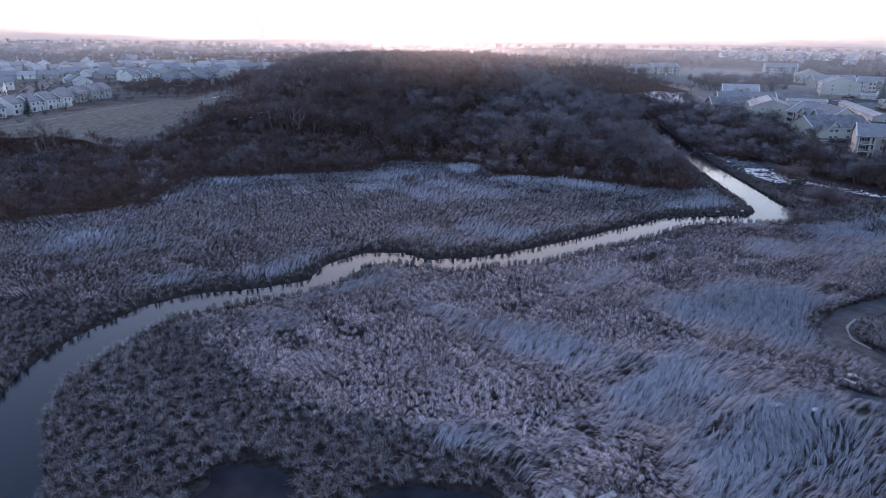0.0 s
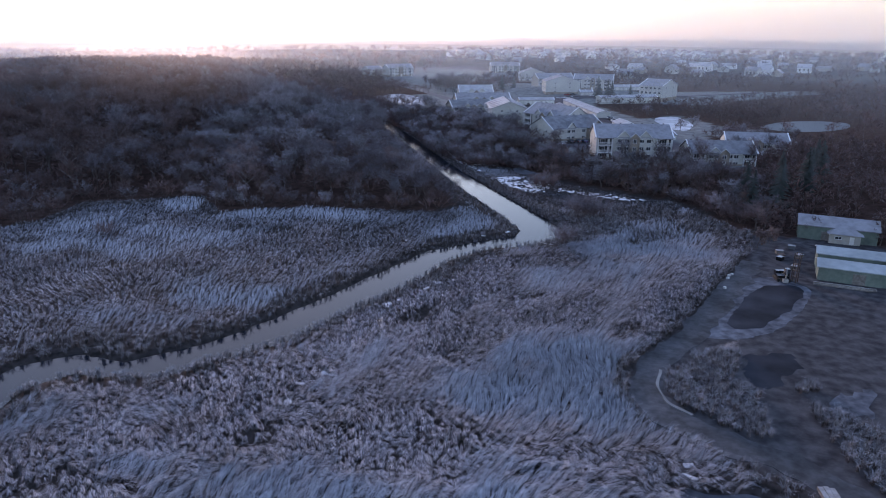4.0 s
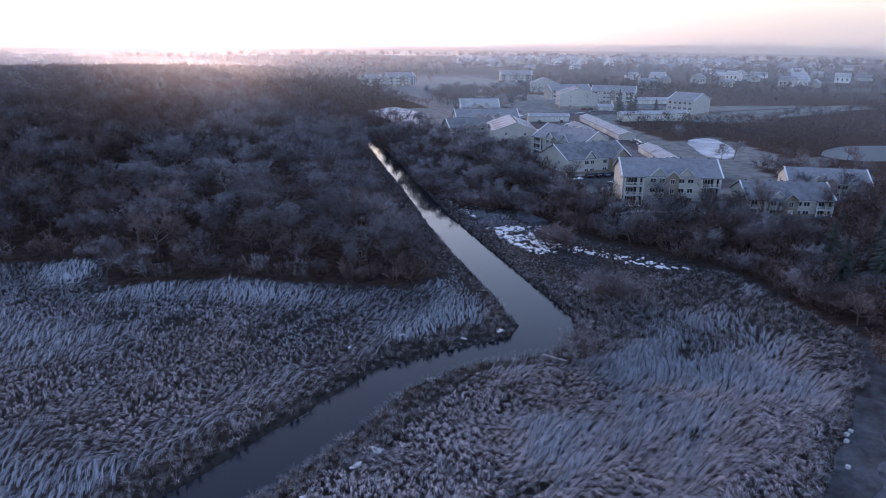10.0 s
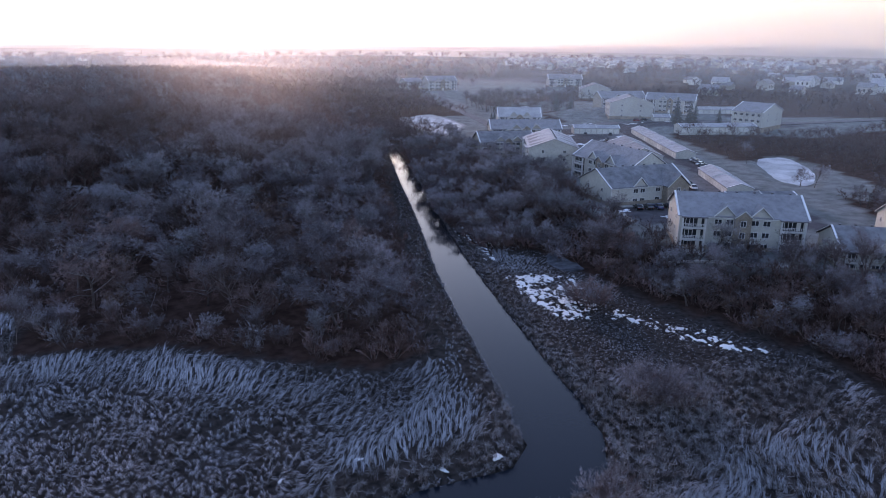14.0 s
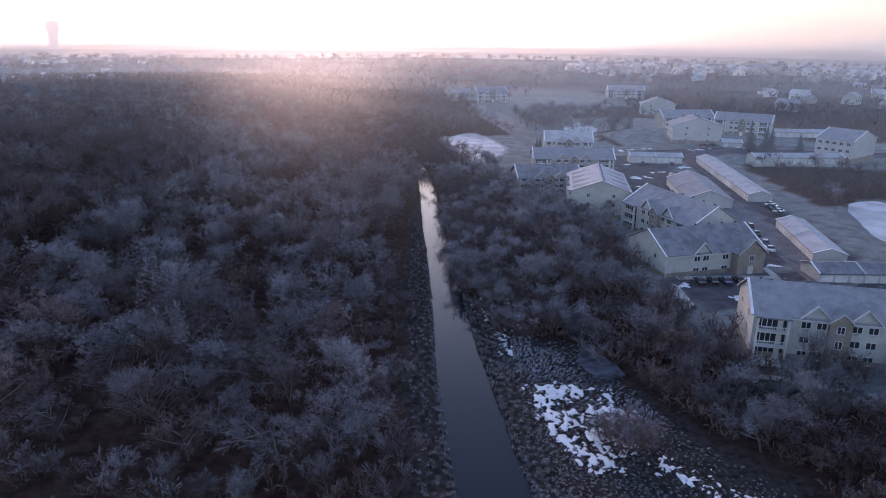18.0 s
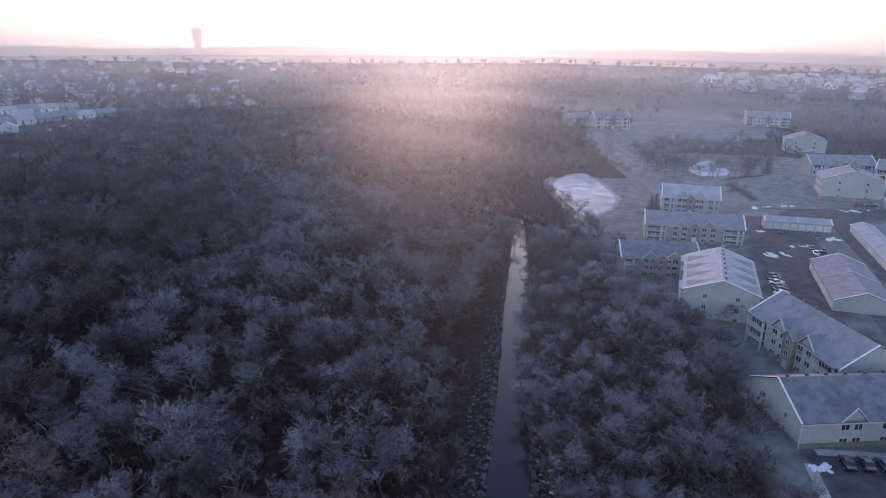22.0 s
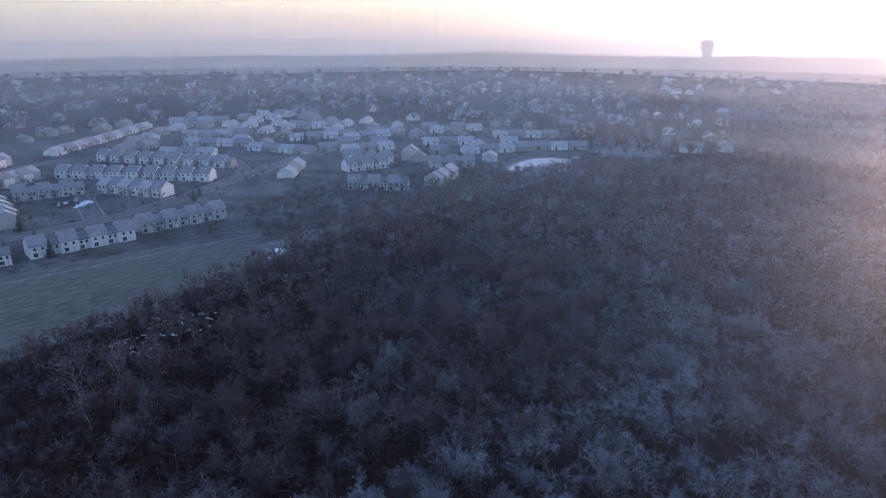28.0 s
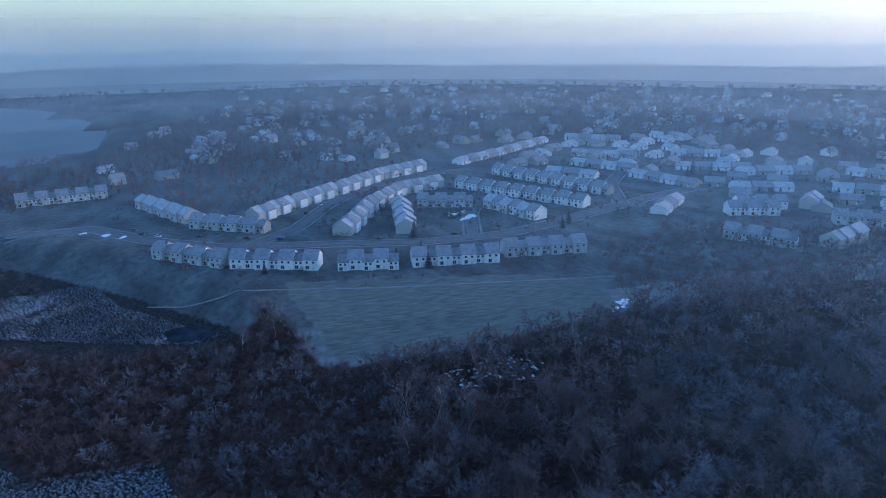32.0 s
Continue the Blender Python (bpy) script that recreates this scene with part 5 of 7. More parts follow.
def apartment(name, label, L, D, eave, ridge, roof="roof", wall="siding", storeys=3, dormers=3, bay=True, balconies=True, vents=True, rime=True, back=False, ends=True, bay_at=0.5, bay_w=3.6, bay_out=0.9):
    """A gabled apartment block: origin at the front's left corner, front along x at y 0."""
    top = tagged(new(name), label, "building")
    gable_walls(top, L, D, eave, ridge, wall)
    gable_roof(top, L, D, eave, ridge, roof)
    if rime:
        snow_edge(top, L, D, eave, ridge)
    fl = eave / storeys
    boxes("brick_base", "brick", top, (-0.08, L + 0.08, -0.08, D + 0.08, -1.5, fl * 0.45))
    mid = L / 2
    spots_x = [L * f for f in (0.31, 0.40, 0.60, 0.69)] if bay else [L * f for f in (0.12, 0.31, 0.5, 0.69, 0.88)]
    for s in range(storeys):
        zc = fl * s + fl * 0.52
        for x in spots_x:
            window(top, x, zc, 1.7, 1.35, 0.0)
            if ends and balconies:
                boxes("air_conditioner", "metal", top, (x - 0.4, x + 0.4, -0.3, 0.0, zc - 1.15, zc - 0.75))
        if back:
            for x in np.linspace(L * 0.1, L * 0.9, 6):
                window(top, x, zc, 1.5, 1.3, D, face=1)
        if ends:
            for y in (D * 0.28, D * 0.72):
                window(top, y, zc, 1.1, 1.3, 0.0, axis="x")
                window(top, y, zc, 1.1, 1.3, L, face=1, axis="x")
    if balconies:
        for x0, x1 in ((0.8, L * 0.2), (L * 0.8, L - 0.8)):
            # flat dark slab paints deep balcony shade; the wall behind is not hollowed
            boxes("recess", "glass", top, (x0, x1, -0.03, 0.02, 0.3, eave - 0.35), label="flat dark panel painted as the shade behind a balcony")
            for px in (x0 - 0.15, x1 + 0.15):
                boxes("post", "trim", top, (px - 0.15, px + 0.15, -1.25, -0.95, 0, eave - 0.1))
            boxes("balcony_roof", roof, top, (x0 - 0.5, x1 + 0.5, -1.5, 0.1, eave - 0.35, eave - 0.05))
            for s in range(1, storeys):
                balcony(top, x0, x1, fl * s, -1.3, 1.3)
            for s in range(storeys):
                window(top, x0 + (x1 - x0) * 0.32, fl * s + 1.25, 1.8, 1.9, -0.04)
                boxes("door", "door", top, (x1 - 1.5, x1 - 0.6, -0.1, -0.03, fl * s + 0.1, fl * s + 2.15))
            boxes("patio", "concrete", top, (x0 - 0.5, x1 + 0.5, -3.2, -0.05, -0.2, 0.06))
    if bay:
        bx, hw = L * bay_at, bay_w / 2
        k = (ridge - eave) / (D / 2)
        high = eave + min(ridge - eave - 0.6, hw * 0.85)
        bm = bmesh.new()
        pts = [(bx - hw, -1.5), (bx + hw, -1.5), (bx + hw, eave - 0.1), (bx, high - 0.2), (bx - hw, eave - 0.1)]
        a, c = ([bm.verts.new((x, y, z)) for x, z in pts] for y in (-bay_out, 0.3))
        bm.faces.new(a)
        for i in range(5):
            bm.faces.new((a[i], c[i], c[(i + 1) % 5], a[(i + 1) % 5]))
        bmesh.ops.recalc_face_normals(bm, faces=bm.faces)
        part("entrance_bay", bm, "brick", top, "tan brick entrance bay")
        bm = bmesh.new()
        ov, reach = 0.45, (high - eave) / k
        pts = [(bx - hw - ov, -bay_out - 0.5, eave - 0.35), (bx, -bay_out - 0.5, high), (bx + hw + ov, -bay_out - 0.5, eave - 0.35), (bx - hw - ov, 0.2, eave - 0.35), (bx, reach + 0.4, high), (bx + hw + ov, 0.2, eave - 0.35)]
        pts += [(x, y, z + 0.22) for x, y, z in pts]
        vs = [bm.verts.new(p) for p in pts]
        for f in ((6, 7, 10, 9), (7, 8, 11, 10), (0, 3, 4, 1), (1, 4, 5, 2), (0, 1, 7, 6), (1, 2, 8, 7), (0, 6, 9, 3), (2, 5, 11, 8)):
            bm.faces.new([vs[j] for j in f])
        part("bay_roof", bm, roof, top)
        bm = bmesh.new()
        for sx in (-1, 1):
            q = [bm.verts.new(p) for p in ((bx, -bay_out - 0.53, high + 0.02), (bx + sx * (hw + ov), -bay_out - 0.53, eave - 0.33), (bx + sx * (hw + ov), -bay_out - 0.53, eave - 0.08), (bx, -bay_out - 0.53, high + 0.28))]
            bm.faces.new(q)
        part("bay_trim", bm, "trim", top)
        for s in range(1, storeys):
            window(top, bx, fl * s + fl * 0.5, 1.3, 1.5, -bay_out)
        boxes("entrance_door", "door", top, (bx - 0.75, bx + 0.75, -bay_out - 0.08, -bay_out, 0.0, 2.2))
    for i in range(dormers):
        x = L * (i + 0.5) / dormers if dormers == 3 else L * (i + 1) / (dormers + 1)
        if bay and i == 1 and dormers == 3:
            continue
        else:
            w, x = 4.6, (L * 0.36 if i == 0 else L * 0.64 if i == 2 else x)
        rise = min(2.6, (ridge - eave) * 0.62)
        reach = rise / ((ridge - eave) / (D / 2))
        for nm, o, m in (("dormer", 0.0, wall), ("dormer_roof", 0.3, roof)):
            bm = bmesh.new()
            if nm == "dormer":
                pts = [(x - w / 2, -0.12, eave - 0.1), (x + w / 2, -0.12, eave - 0.1), (x, -0.12, eave + rise - 0.15), (x, reach, eave + rise - 0.15), (x - w / 2, 0.3, eave - 0.1), (x + w / 2, 0.3, eave - 0.1)]
                fs = [(0, 1, 2), (0, 2, 3, 4), (1, 5, 3, 2)]
            else:
                e = eave - 0.1
                pts = [(x - w / 2 - o, -0.6, e - 0.15), (x, -0.6, e + rise), (x + w / 2 + o, -0.6, e - 0.15), (x - w / 2 - o, 0.4, e - 0.15), (x, reach + 0.6, e + rise), (x + w / 2 + o, 0.4, e - 0.15)]
                pts += [(a, c, z + 0.2) for a, c, z in pts]
                fs = [(6, 7, 10, 9), (7, 8, 11, 10), (0, 3, 4, 1), (1, 4, 5, 2), (0, 1, 7, 6), (1, 2, 8, 7), (0, 6, 9, 3), (2, 5, 11, 8)]
            vs = [bm.verts.new(p) for p in pts]
            for f in fs:
                bm.faces.new([vs[j] for j in f])
            part(nm, bm, m, top)
        bm = bmesh.new()
        e = eave - 0.1
        for sx in (-1, 1):
            vs = [bm.verts.new(p) for p in ((x, -0.64, e + rise + 0.04), (x + sx * (w / 2 + 0.32), -0.64, e - 0.12), (x + sx * (w / 2 + 0.32), -0.64, e + 0.12), (x, -0.64, e + rise + 0.30), (x, -0.3, e + rise + 0.30), (x + sx * (w / 2 + 0.32), -0.3, e + 0.12))]
            bm.faces.new(vs[:4])
            bm.faces.new((vs[3], vs[2], vs[5], vs[4]))
        part("dormer_trim", bm, "trim", top)
    if vents:
        for i in range(7 if ends else 3):
            x = L * (i + 0.5) / (7 if ends else 3)
            boxes("roof_vent", "roof_dark", top, (x - 0.22, x + 0.22, D / 2 + 0.5, D / 2 + 0.95, ridge - 0.25, ridge + 0.42))
    for x in (0.06, L - 0.06):
        boxes("downpipe", "trim", top, (x - 0.07, x + 0.07, -0.14, -0.02, 0, eave))
    for y in (-0.62, D + 0.5):
        k = (ridge - eave) / (D / 2)
        boxes("gutter", "trim", top, (-0.5, L + 0.5, y, y + 0.13, eave - 0.5 * k - 0.06, eave - 0.5 * k + 0.10))
    return top


def put(ob, x, y, ang, z=None):
    ob.matrix_basis = pose(x, y, h1(x, y) if z is None else z, 0, 0, ang)
    return ob


put(apartment("apartment_block", "cream three-storey apartment block with white balconies and dormers", 28, 14.5, 8.3, 12.2), 154.0, 255.4, -24, 5.9)
put(apartment("apartment_block", "two-storey apartment block with brick bay above a car park", 27, 17, 5.6, 9.8, roof="roof_dark", storeys=2, dormers=1, balconies=False, bay_at=0.80, bay_w=7.5, bay_out=2.6), 158.7, 295.6, 5, 6.0)
put(apartment("apartment_block", "apartment block with dormered roof and tan brick base", 30, 15, 7.8, 12.3, dormers=2, roof="roof"), 169.2, 341.7, -80, 5.9)
rimed = apartment("apartment_block", "apartment block with a rime-white roof and plain gable end", 29, 17.7, 8.6, 11.8, roof="roof_white", dormers=0, bay=False)
for i in range(4):
    for side in (0, 1):
        bm = bmesh.new()
        x0 = 2.0 + i * 7.0
        slope = [(x0, 0.02), (x0 + 5.2, 0.02), (x0 + 3.6, 0.72), (x0 + 2.9, 0.55)]
        vs = [bm.verts.new((x, (f if side == 0 else 2 - f) * 17.7 / 2, 8.6 + 3.2 * f + lift)) for lift in (0.20, 0.265) for x, f in slope]
        for f in ((0, 1, 2, 3), (4, 5, 6, 7), (0, 1, 5, 4), (1, 2, 6, 5), (2, 3, 7, 6), (3, 0, 4, 7)):
            bm.faces.new([vs[j] for j in f])
        bmesh.ops.recalc_face_normals(bm, faces=bm.faces)
        part("thawed_shingle_patch", bm, "roof", rimed, "grey wedge of shingles thawed free of rime")
put(rimed, 166.7, 381, -109.5, 6.0)
put(apartment("apartment_block", "grey-roofed apartment block with two white-edged gables", 23, 13, 6.3, 9.6, dormers=2, wall="siding_tan", roof="roof_dark"), 149.5, 387, -5, 5.7)
put(apartment("apartment_block", "tan apartment block beside the frozen pond", 33, 13, 6.0, 9.4, wall="siding_tan"), 167.0, 424, -12, 6.2)
put(apartment("apartment_block", "apartment block with snow-edged stepped roof", 22, 13, 7.0, 11.0, roof="roof_white", dormers=2), 184, 461, -15, 6.4)
put(apartment("apartment_block", "wide-gabled cream apartment block above a lawn", 14, 24, 8.8, 12.6, dormers=0, bay=False, balconies=False, ends=True), 262, 492, -108, 8.9)
put(apartment("apartment_block", "long cream apartment block with three small gables", 29, 13, 8.0, 11.5, ends=False), 297, 506, -40, 9.0)
put(apartment("apartment_block", "grey-roofed apartment block behind a lawn knoll", 30, 13, 8.0, 11.5, wall="siding_tan", ends=False), 272, 516, -4, 9.0)
put(apartment("apartment_block", "distant gabled block with snow-edged roof", 14, 22, 7.5, 11.5, dormers=0, bay=False, balconies=False), 303, 610, -112, 8.8)
put(apartment("apartment_block", "square cream apartment block with white gable edges", 16, 24, 9.0, 12.8, dormers=0, bay=False, balconies=False), 303, 432, -62.6, 8.4)
put(apartment("apartment_block", "low apartment block with dark roof beside bare trees", 23, 14, 5.0, 8.4, storeys=2, dormers=1, roof="roof_dark"), 179, 233, -25, 5.6)
put(apartment("apartment_block", "low apartment block with pale roof below the garages", 23, 13, 5.0, 8.2, storeys=2, dormers=1), 208, 247, -32, 5.8)
put(apartment("apartment_block", "distant hazy apartment block beyond the pond", 26, 14, 8.0, 11.5, ends=False), 205, 690, 8)
put(apartment("apartment_block", "distant hazy apartment block beside a lane", 16, 12, 6.0, 9.0, dormers=0, bay=False, ends=False), 190, 705, 20)
put(apartment("apartment_block", "distant pale apartment block in the haze", 30, 13, 7.0, 10.5, ends=False), 320, 705, -15)


def garage_row(label, L, D, doors, eave=2.6, ridge=3.9, roof="roof_white"):
    top = tagged(new("garage_row"), label, "garage")
    gable_walls(top, L, D, eave, ridge, "siding")
    gable_roof(top, L, D, eave, ridge, roof, over=0.3)
    snow_edge(top, L, D, eave, ridge, over=0.3)
    for i in range(doors):
        x = L * (i + 0.5) / doors
        w = L / doors * 0.40
        boxes("garage_door", "garage", top, (x - w, x + w, -0.06, 0.02, 0, 2.15))
        boxes("garage_door", "garage", top, (x - w, x + w, D - 0.02, D + 0.06, 0, 2.15))
    for i in range(max(1, int(L / 19))):
        x = L * (i + 1) / (max(1, int(L / 19)) + 1)
        k = (ridge - eave) / (D / 2)
        bm = bmesh.new()
        prism(bm, [(-0.3, eave - 0.3 * k + 0.2), (D / 2, ridge + 0.2), (D + 0.3, eave - 0.3 * k + 0.2), (D + 0.3, eave - 0.3 * k + 0.45), (D / 2, ridge + 0.45), (-0.3, eave - 0.3 * k + 0.45)], x - 0.12, x + 0.12)
        part("fire_wall", bm, "trim", top)
    return top


put(garage_row("long row of pale garages with a frosted roof", 76, 8, 24), 247.5, 436.7, -106.8, 6.1)
put(garage_row("row of pale garages with a frosted roof beside the road", 34, 8, 11), 214.2, 332.8, -110.7, 5.9)
put(garage_row("short garage row with a dark roof", 21, 9, 6, roof="roof_dark"), 193, 287, -11, 5.8)
put(garage_row("broad garage building with a grey frosted roof", 36, 15, 10, eave=3.2, ridge=6.0, roof="roof"), 210.9, 394.3, -108, 5.9)
put(garage_row("short garage row at the car park's end", 23, 7, 8), 217, 440, -15, 6.6)
put(garage_row("garage row below spruces with a frosted roof", 40, 8, 12), 266, 421, -8, 8.3)
put(garage_row("long low garage row behind the apartments", 44, 8, 13), 318, 492, -12, 8.9)
put(garage_row("small garage block beside the lawn", 9, 8, 3), 276, 462, -20, 8.4)


# town houses in rows
def town_house(label, L, D, eave, ridge, wall, roof):
    top = tagged(new("town_house"), label, "house")
    gable_walls(top, L, D, eave, ridge, wall)
    gable_roof(top, L, D, eave, ridge, roof, over=0.35)
    for x in (L * 0.28, L * 0.72):
        window(top, x, eave * 0.75, 1.2, 1.3, 0.0, grid=False)
    window(top, L * 0.3, eave * 0.28, 1.8, 1.9, 0.0)
    boxes("door", "door", top, (L * 0.65, L * 0.65 + 0.95, -0.06, 0.01, 0.05, 2.1))
    return top


tall = [town_house("white gabled town house with frosted grey roof in a row", 7.2, 11.0, 5.4, 8.9, "siding_white", "roof"), town_house("cream gabled town house with rime-white roof in a row", 7.2, 11.0, 5.4, 8.9, "siding", "roof_white"), town_house("grey gabled town house with frosted roof in a row", 7.2, 11.0, 5.4, 8.8, "siding_grey", "roof")]
link = [town_house("low white link house between gabled town houses", 5.0, 8.5, 4.6, 7.2, "siding_white", "roof_dark"), town_house("low tan link house between gabled town houses", 5.0, 8.5, 4.6, 7.2, "siding_tan", "roof")]
ranch = [town_house("low pale bungalow with broad rime-white roof", 13.0, 11.0, 3.2, 6.2, "siding_white", "roof_white"), town_house("low tan bungalow with broad frosted roof", 14.0, 12.0, 3.2, 6.4, "siding_tan", "roof")]
masters += tall + link + ranch
HOUSES = []


def house_row(a, b, kinds, pitch, group, setback=0.0, step=0.0):
    """Houses side by side along a line; the fronts look to its right."""
    (ax, ay), (bx, by) = a, b
    length, ang = math.hypot(bx - ax, by - ay), math.atan2(by - ay, bx - ax)
    at, i = 0.0, 0
    while at < length - 2:
        src = kinds[i % len(kinds)]
        wide = pitch[i % len(pitch)]
        back = setback * (i % 2)
        x, y = ax + math.cos(ang) * at - math.sin(ang) * back, ay + math.sin(ang) * at + math.cos(ang) * back
        z = h1(x - math.sin(ang) * 5, y + math.cos(ang) * 5)
        HOUSES.append((x, y))
        tagged(copy_thing(src, pose(x, y, z + step * (i % 2), 0, 0, math.degrees(ang))), group=group)
        at += wide
        i += 1


T0, T1, T2, K0, K1 = tall[0], tall[1], tall[2], link[0], link[1]
G = "town houses of the front row"
house_row((-263, 214), (-238, 245), [T2, K1], (7.2, 5.0), G, 1.2)
house_row((-234, 252), (-218, 293), [T0, K0], (7.2, 5.0), G, 1.2)
house_row((-214, 302), (-207, 331), [K0, T0], (5.0, 7.2), G, 1.2)
house_row((-208, 338), (-202, 380), [T0, K0], (7.2, 5.0), G, 1.2)
house_row((-208, 387), (-203, 428), [T2, K1], (7.2, 5.0), G, 1.2)
G = "town houses of the outer crescent"
for p, q in (((-330, 266), (-353, 287)), ((-355, 289), (-386, 321)), ((-388, 324), (-428, 363)), ((-430, 366), (-457, 408))):
    house_row(q, p, [T1, T0], (7.2,), G, 1.6, 0.4)
G = "town houses of the inner crescent"
for p, q in (((-277, 309), (-309, 325)), ((-311, 326), (-337, 338)), ((-339, 340), (-371, 364)), ((-373, 367), (-389, 403))):
    house_row(q, p, [T1, T0], (7.2,), G, 1.6, 0.4)
G = "town houses round the close"
house_row((-328, 355), (-267, 344), [T1], (9.0,), G, 1.2, 0.3)
house_row((-325, 372), (-314, 406), [T2, K1], (7.2, 5.0), G)
house_row((-311, 413), (-268, 430), [T1, T0], (7.6,), G, 1.6, 0.3)
house_row((-374, 414), (-292, 471), [T0, K0], (7.2, 5.0), G, 1.6)
house_row((-414, 459), (-314, 507), [T0, K1], (7.2, 5.0), G, 1.6)
house_row((-408, 118), (-421, 172), [T2, K0], (7.2, 5.0), G, 1.2)
house_row((-383, 194), (-327, 227), [T1, T1], (8.0,), G, 1.2, 0.3)
house_row((-318, 230), (-291, 272), [T2, K1], (7.2, 5.0), G, 1.2)
G = "town houses by the second pond"
house_row((-242, 551), (-232, 582), [T0, K0], (7.2, 5.0), G, 1.2)
house_row((-252, 566), (-244, 592), [T0, K0], (7.2, 5.0), G, 1.2)
house_row((-202, 514), (-172, 537), [T2, K0], (7.2, 5.0), G, 1.2)
house_row((-186, 585), (-176, 556), [T1, T1], (6.4,), G, 1.0, 0.4)
house_row((-256, 622), (-244, 606), [T1, T1], (6.4,), G, 1.0, 0.4)
house_row((-206, 596), (-186, 622), [T2, K1], (7.2, 5.0), G, 1.2)
G = "bungalows behind the crescents"
for p, q in (((-459, 449), (-490, 493)), ((-492, 497), (-552, 575)), ((-564, 600), (-528, 642)), ((-429, 537), (-391, 564)), ((-369, 558), (-318, 577)), ((-437, 644), (-406, 683)), ((-341, 640), (-323, 690)), ((-314, 718), (-287, 729)), ((-255, 515), (-283, 548)), ((-300, 600), (-280, 640)), ((-380, 610), (-350, 660)), ((-270, 660), (-240, 690)), ((-220, 650), (-190, 690)), ((-470, 560), (-440, 600)), ((-250, 730), (-215, 760)), ((-200, 690), (-165, 720)), ((-400, 500), (-370, 525))):
    house_row(p, q, ranch, (14.5,), G, 0.5)
fx, fy = spots(97, [(-445, 470), (-560, 520), (-620, 640), (-470, 740), (-330, 760), (-200, 740), (-170, 640), (-290, 560), (-330, 590), (-378, 557)], 21, 0.85)
for x, y in zip(fx, fy):
    if min(math.hypot(x - a, y - b) for a, b in HOUSES) > 19:
        HOUSES.append((x, y))
        tagged(copy_thing(ranch[int(x + y) % 2], pose(x, y, h1(x, y), 0, 0, 35 + 20 * math.sin(x / 60) + 90 * (int(x) % 2))), group=G)


# shrubs and small trees in the gardens of the rows
rng = np.random.default_rng(98)
gx2 = np.array([x + rng.normal(0, 9) for x, y in HOUSES for _ in range(3)])
gy2 = np.array([y + rng.normal(0, 9) for x, y in HOUSES for _ in range(3)])
clear = np.array([min(math.hypot(x - a - 1, y - b - 3) for a, b in HOUSES) > 5.5 for x, y in zip(gx2, gy2)])
thicket("garden_shrubs", ["scrub0", "scrub1"], gx2[clear], gy2[clear], 99, 0.5, 1.1, ["bark", "twig_dark", "twig"], "bare shrubs and small trees between the town houses", "shrubs")
tx2 = np.array([x + rng.normal(0, 12) for x, y in HOUSES])
ty2 = np.array([y + rng.normal(0, 12) for x, y in HOUSES])
clear = np.array([min(math.hypot(x - a - 1, y - b - 3) for a, b in HOUSES) > 6.5 for x, y in zip(tx2, ty2)]) & (rng.random(len(tx2)) < 0.9)
thicket("garden_trees", ["lowtree0", "lowtree1"], tx2[clear], ty2[clear], 100, 0.45, 0.75, ["bark", "twig_dark", "twig"], "bare garden trees between the town houses", "trees")


# scattered houses of the far town
def plain_house(label, L, D, eave, ridge, wall, roof):
    top = tagged(new("house"), label, "house")
    gable_walls(top, L, D, eave, ridge, wall)
    gable_roof(top, L, D, eave, ridge, roof, over=0.4)
    bm = bmesh.new()
    for x in (L * 0.2, L * 0.5, L * 0.8):
        box(bm, x - 0.7, x + 0.7, -0.05, 0.02, eave * 0.35, eave * 0.75)
    part("window_band", bm, "glass", top)
    return top


plain = [plain_house("small distant house with a frosted roof", 12, 9, 3.4, 6.0, "siding_white", "roof_white"), plain_house("small distant house with a grey roof", 13, 9, 4.0, 6.6, "siding_tan", "roof"), plain_house("distant two-storey house with a pale roof", 10, 9, 5.4, 8.4, "siding", "roof"), plain_house("distant brown house under bare trees", 12, 8, 3.2, 5.6, "siding_tan", "roof_dark")]
pale = [plain_house("distant white two-storey house on open land", 14, 11, 6.0, 9.6, "siding_white", "roof_white"), plain_house("distant cream two-storey house on open land", 13, 11, 6.0, 9.4, "siding", "roof")]
masters += plain + pale
FAR_EAST = [(420, 900), (480, 1000), (620, 1010), (760, 900), (900, 1050), (700, 1250), (430, 1220)]
FAR_EAST_2 = [(430, 690), (520, 740), (640, 700), (700, 620), (560, 560)]


def scatter(seed, poly, gap, kinds, group, keep):
    rng = np.random.default_rng(seed)
    X, Y = spots(seed, poly, gap, keep, 0.3)
    Z = height(X, Y)
    for x, y, z in zip(X, Y, Z):
        tagged(copy_thing(kinds[rng.integers(len(kinds))], pose(x, y, z, 0, 0, rng.choice([20, 110, 35, -60]) + rng.normal(0, 8))), group=group)


scatter(91, FAR_TOWN, 56, plain, "houses of the far town", 0.4)


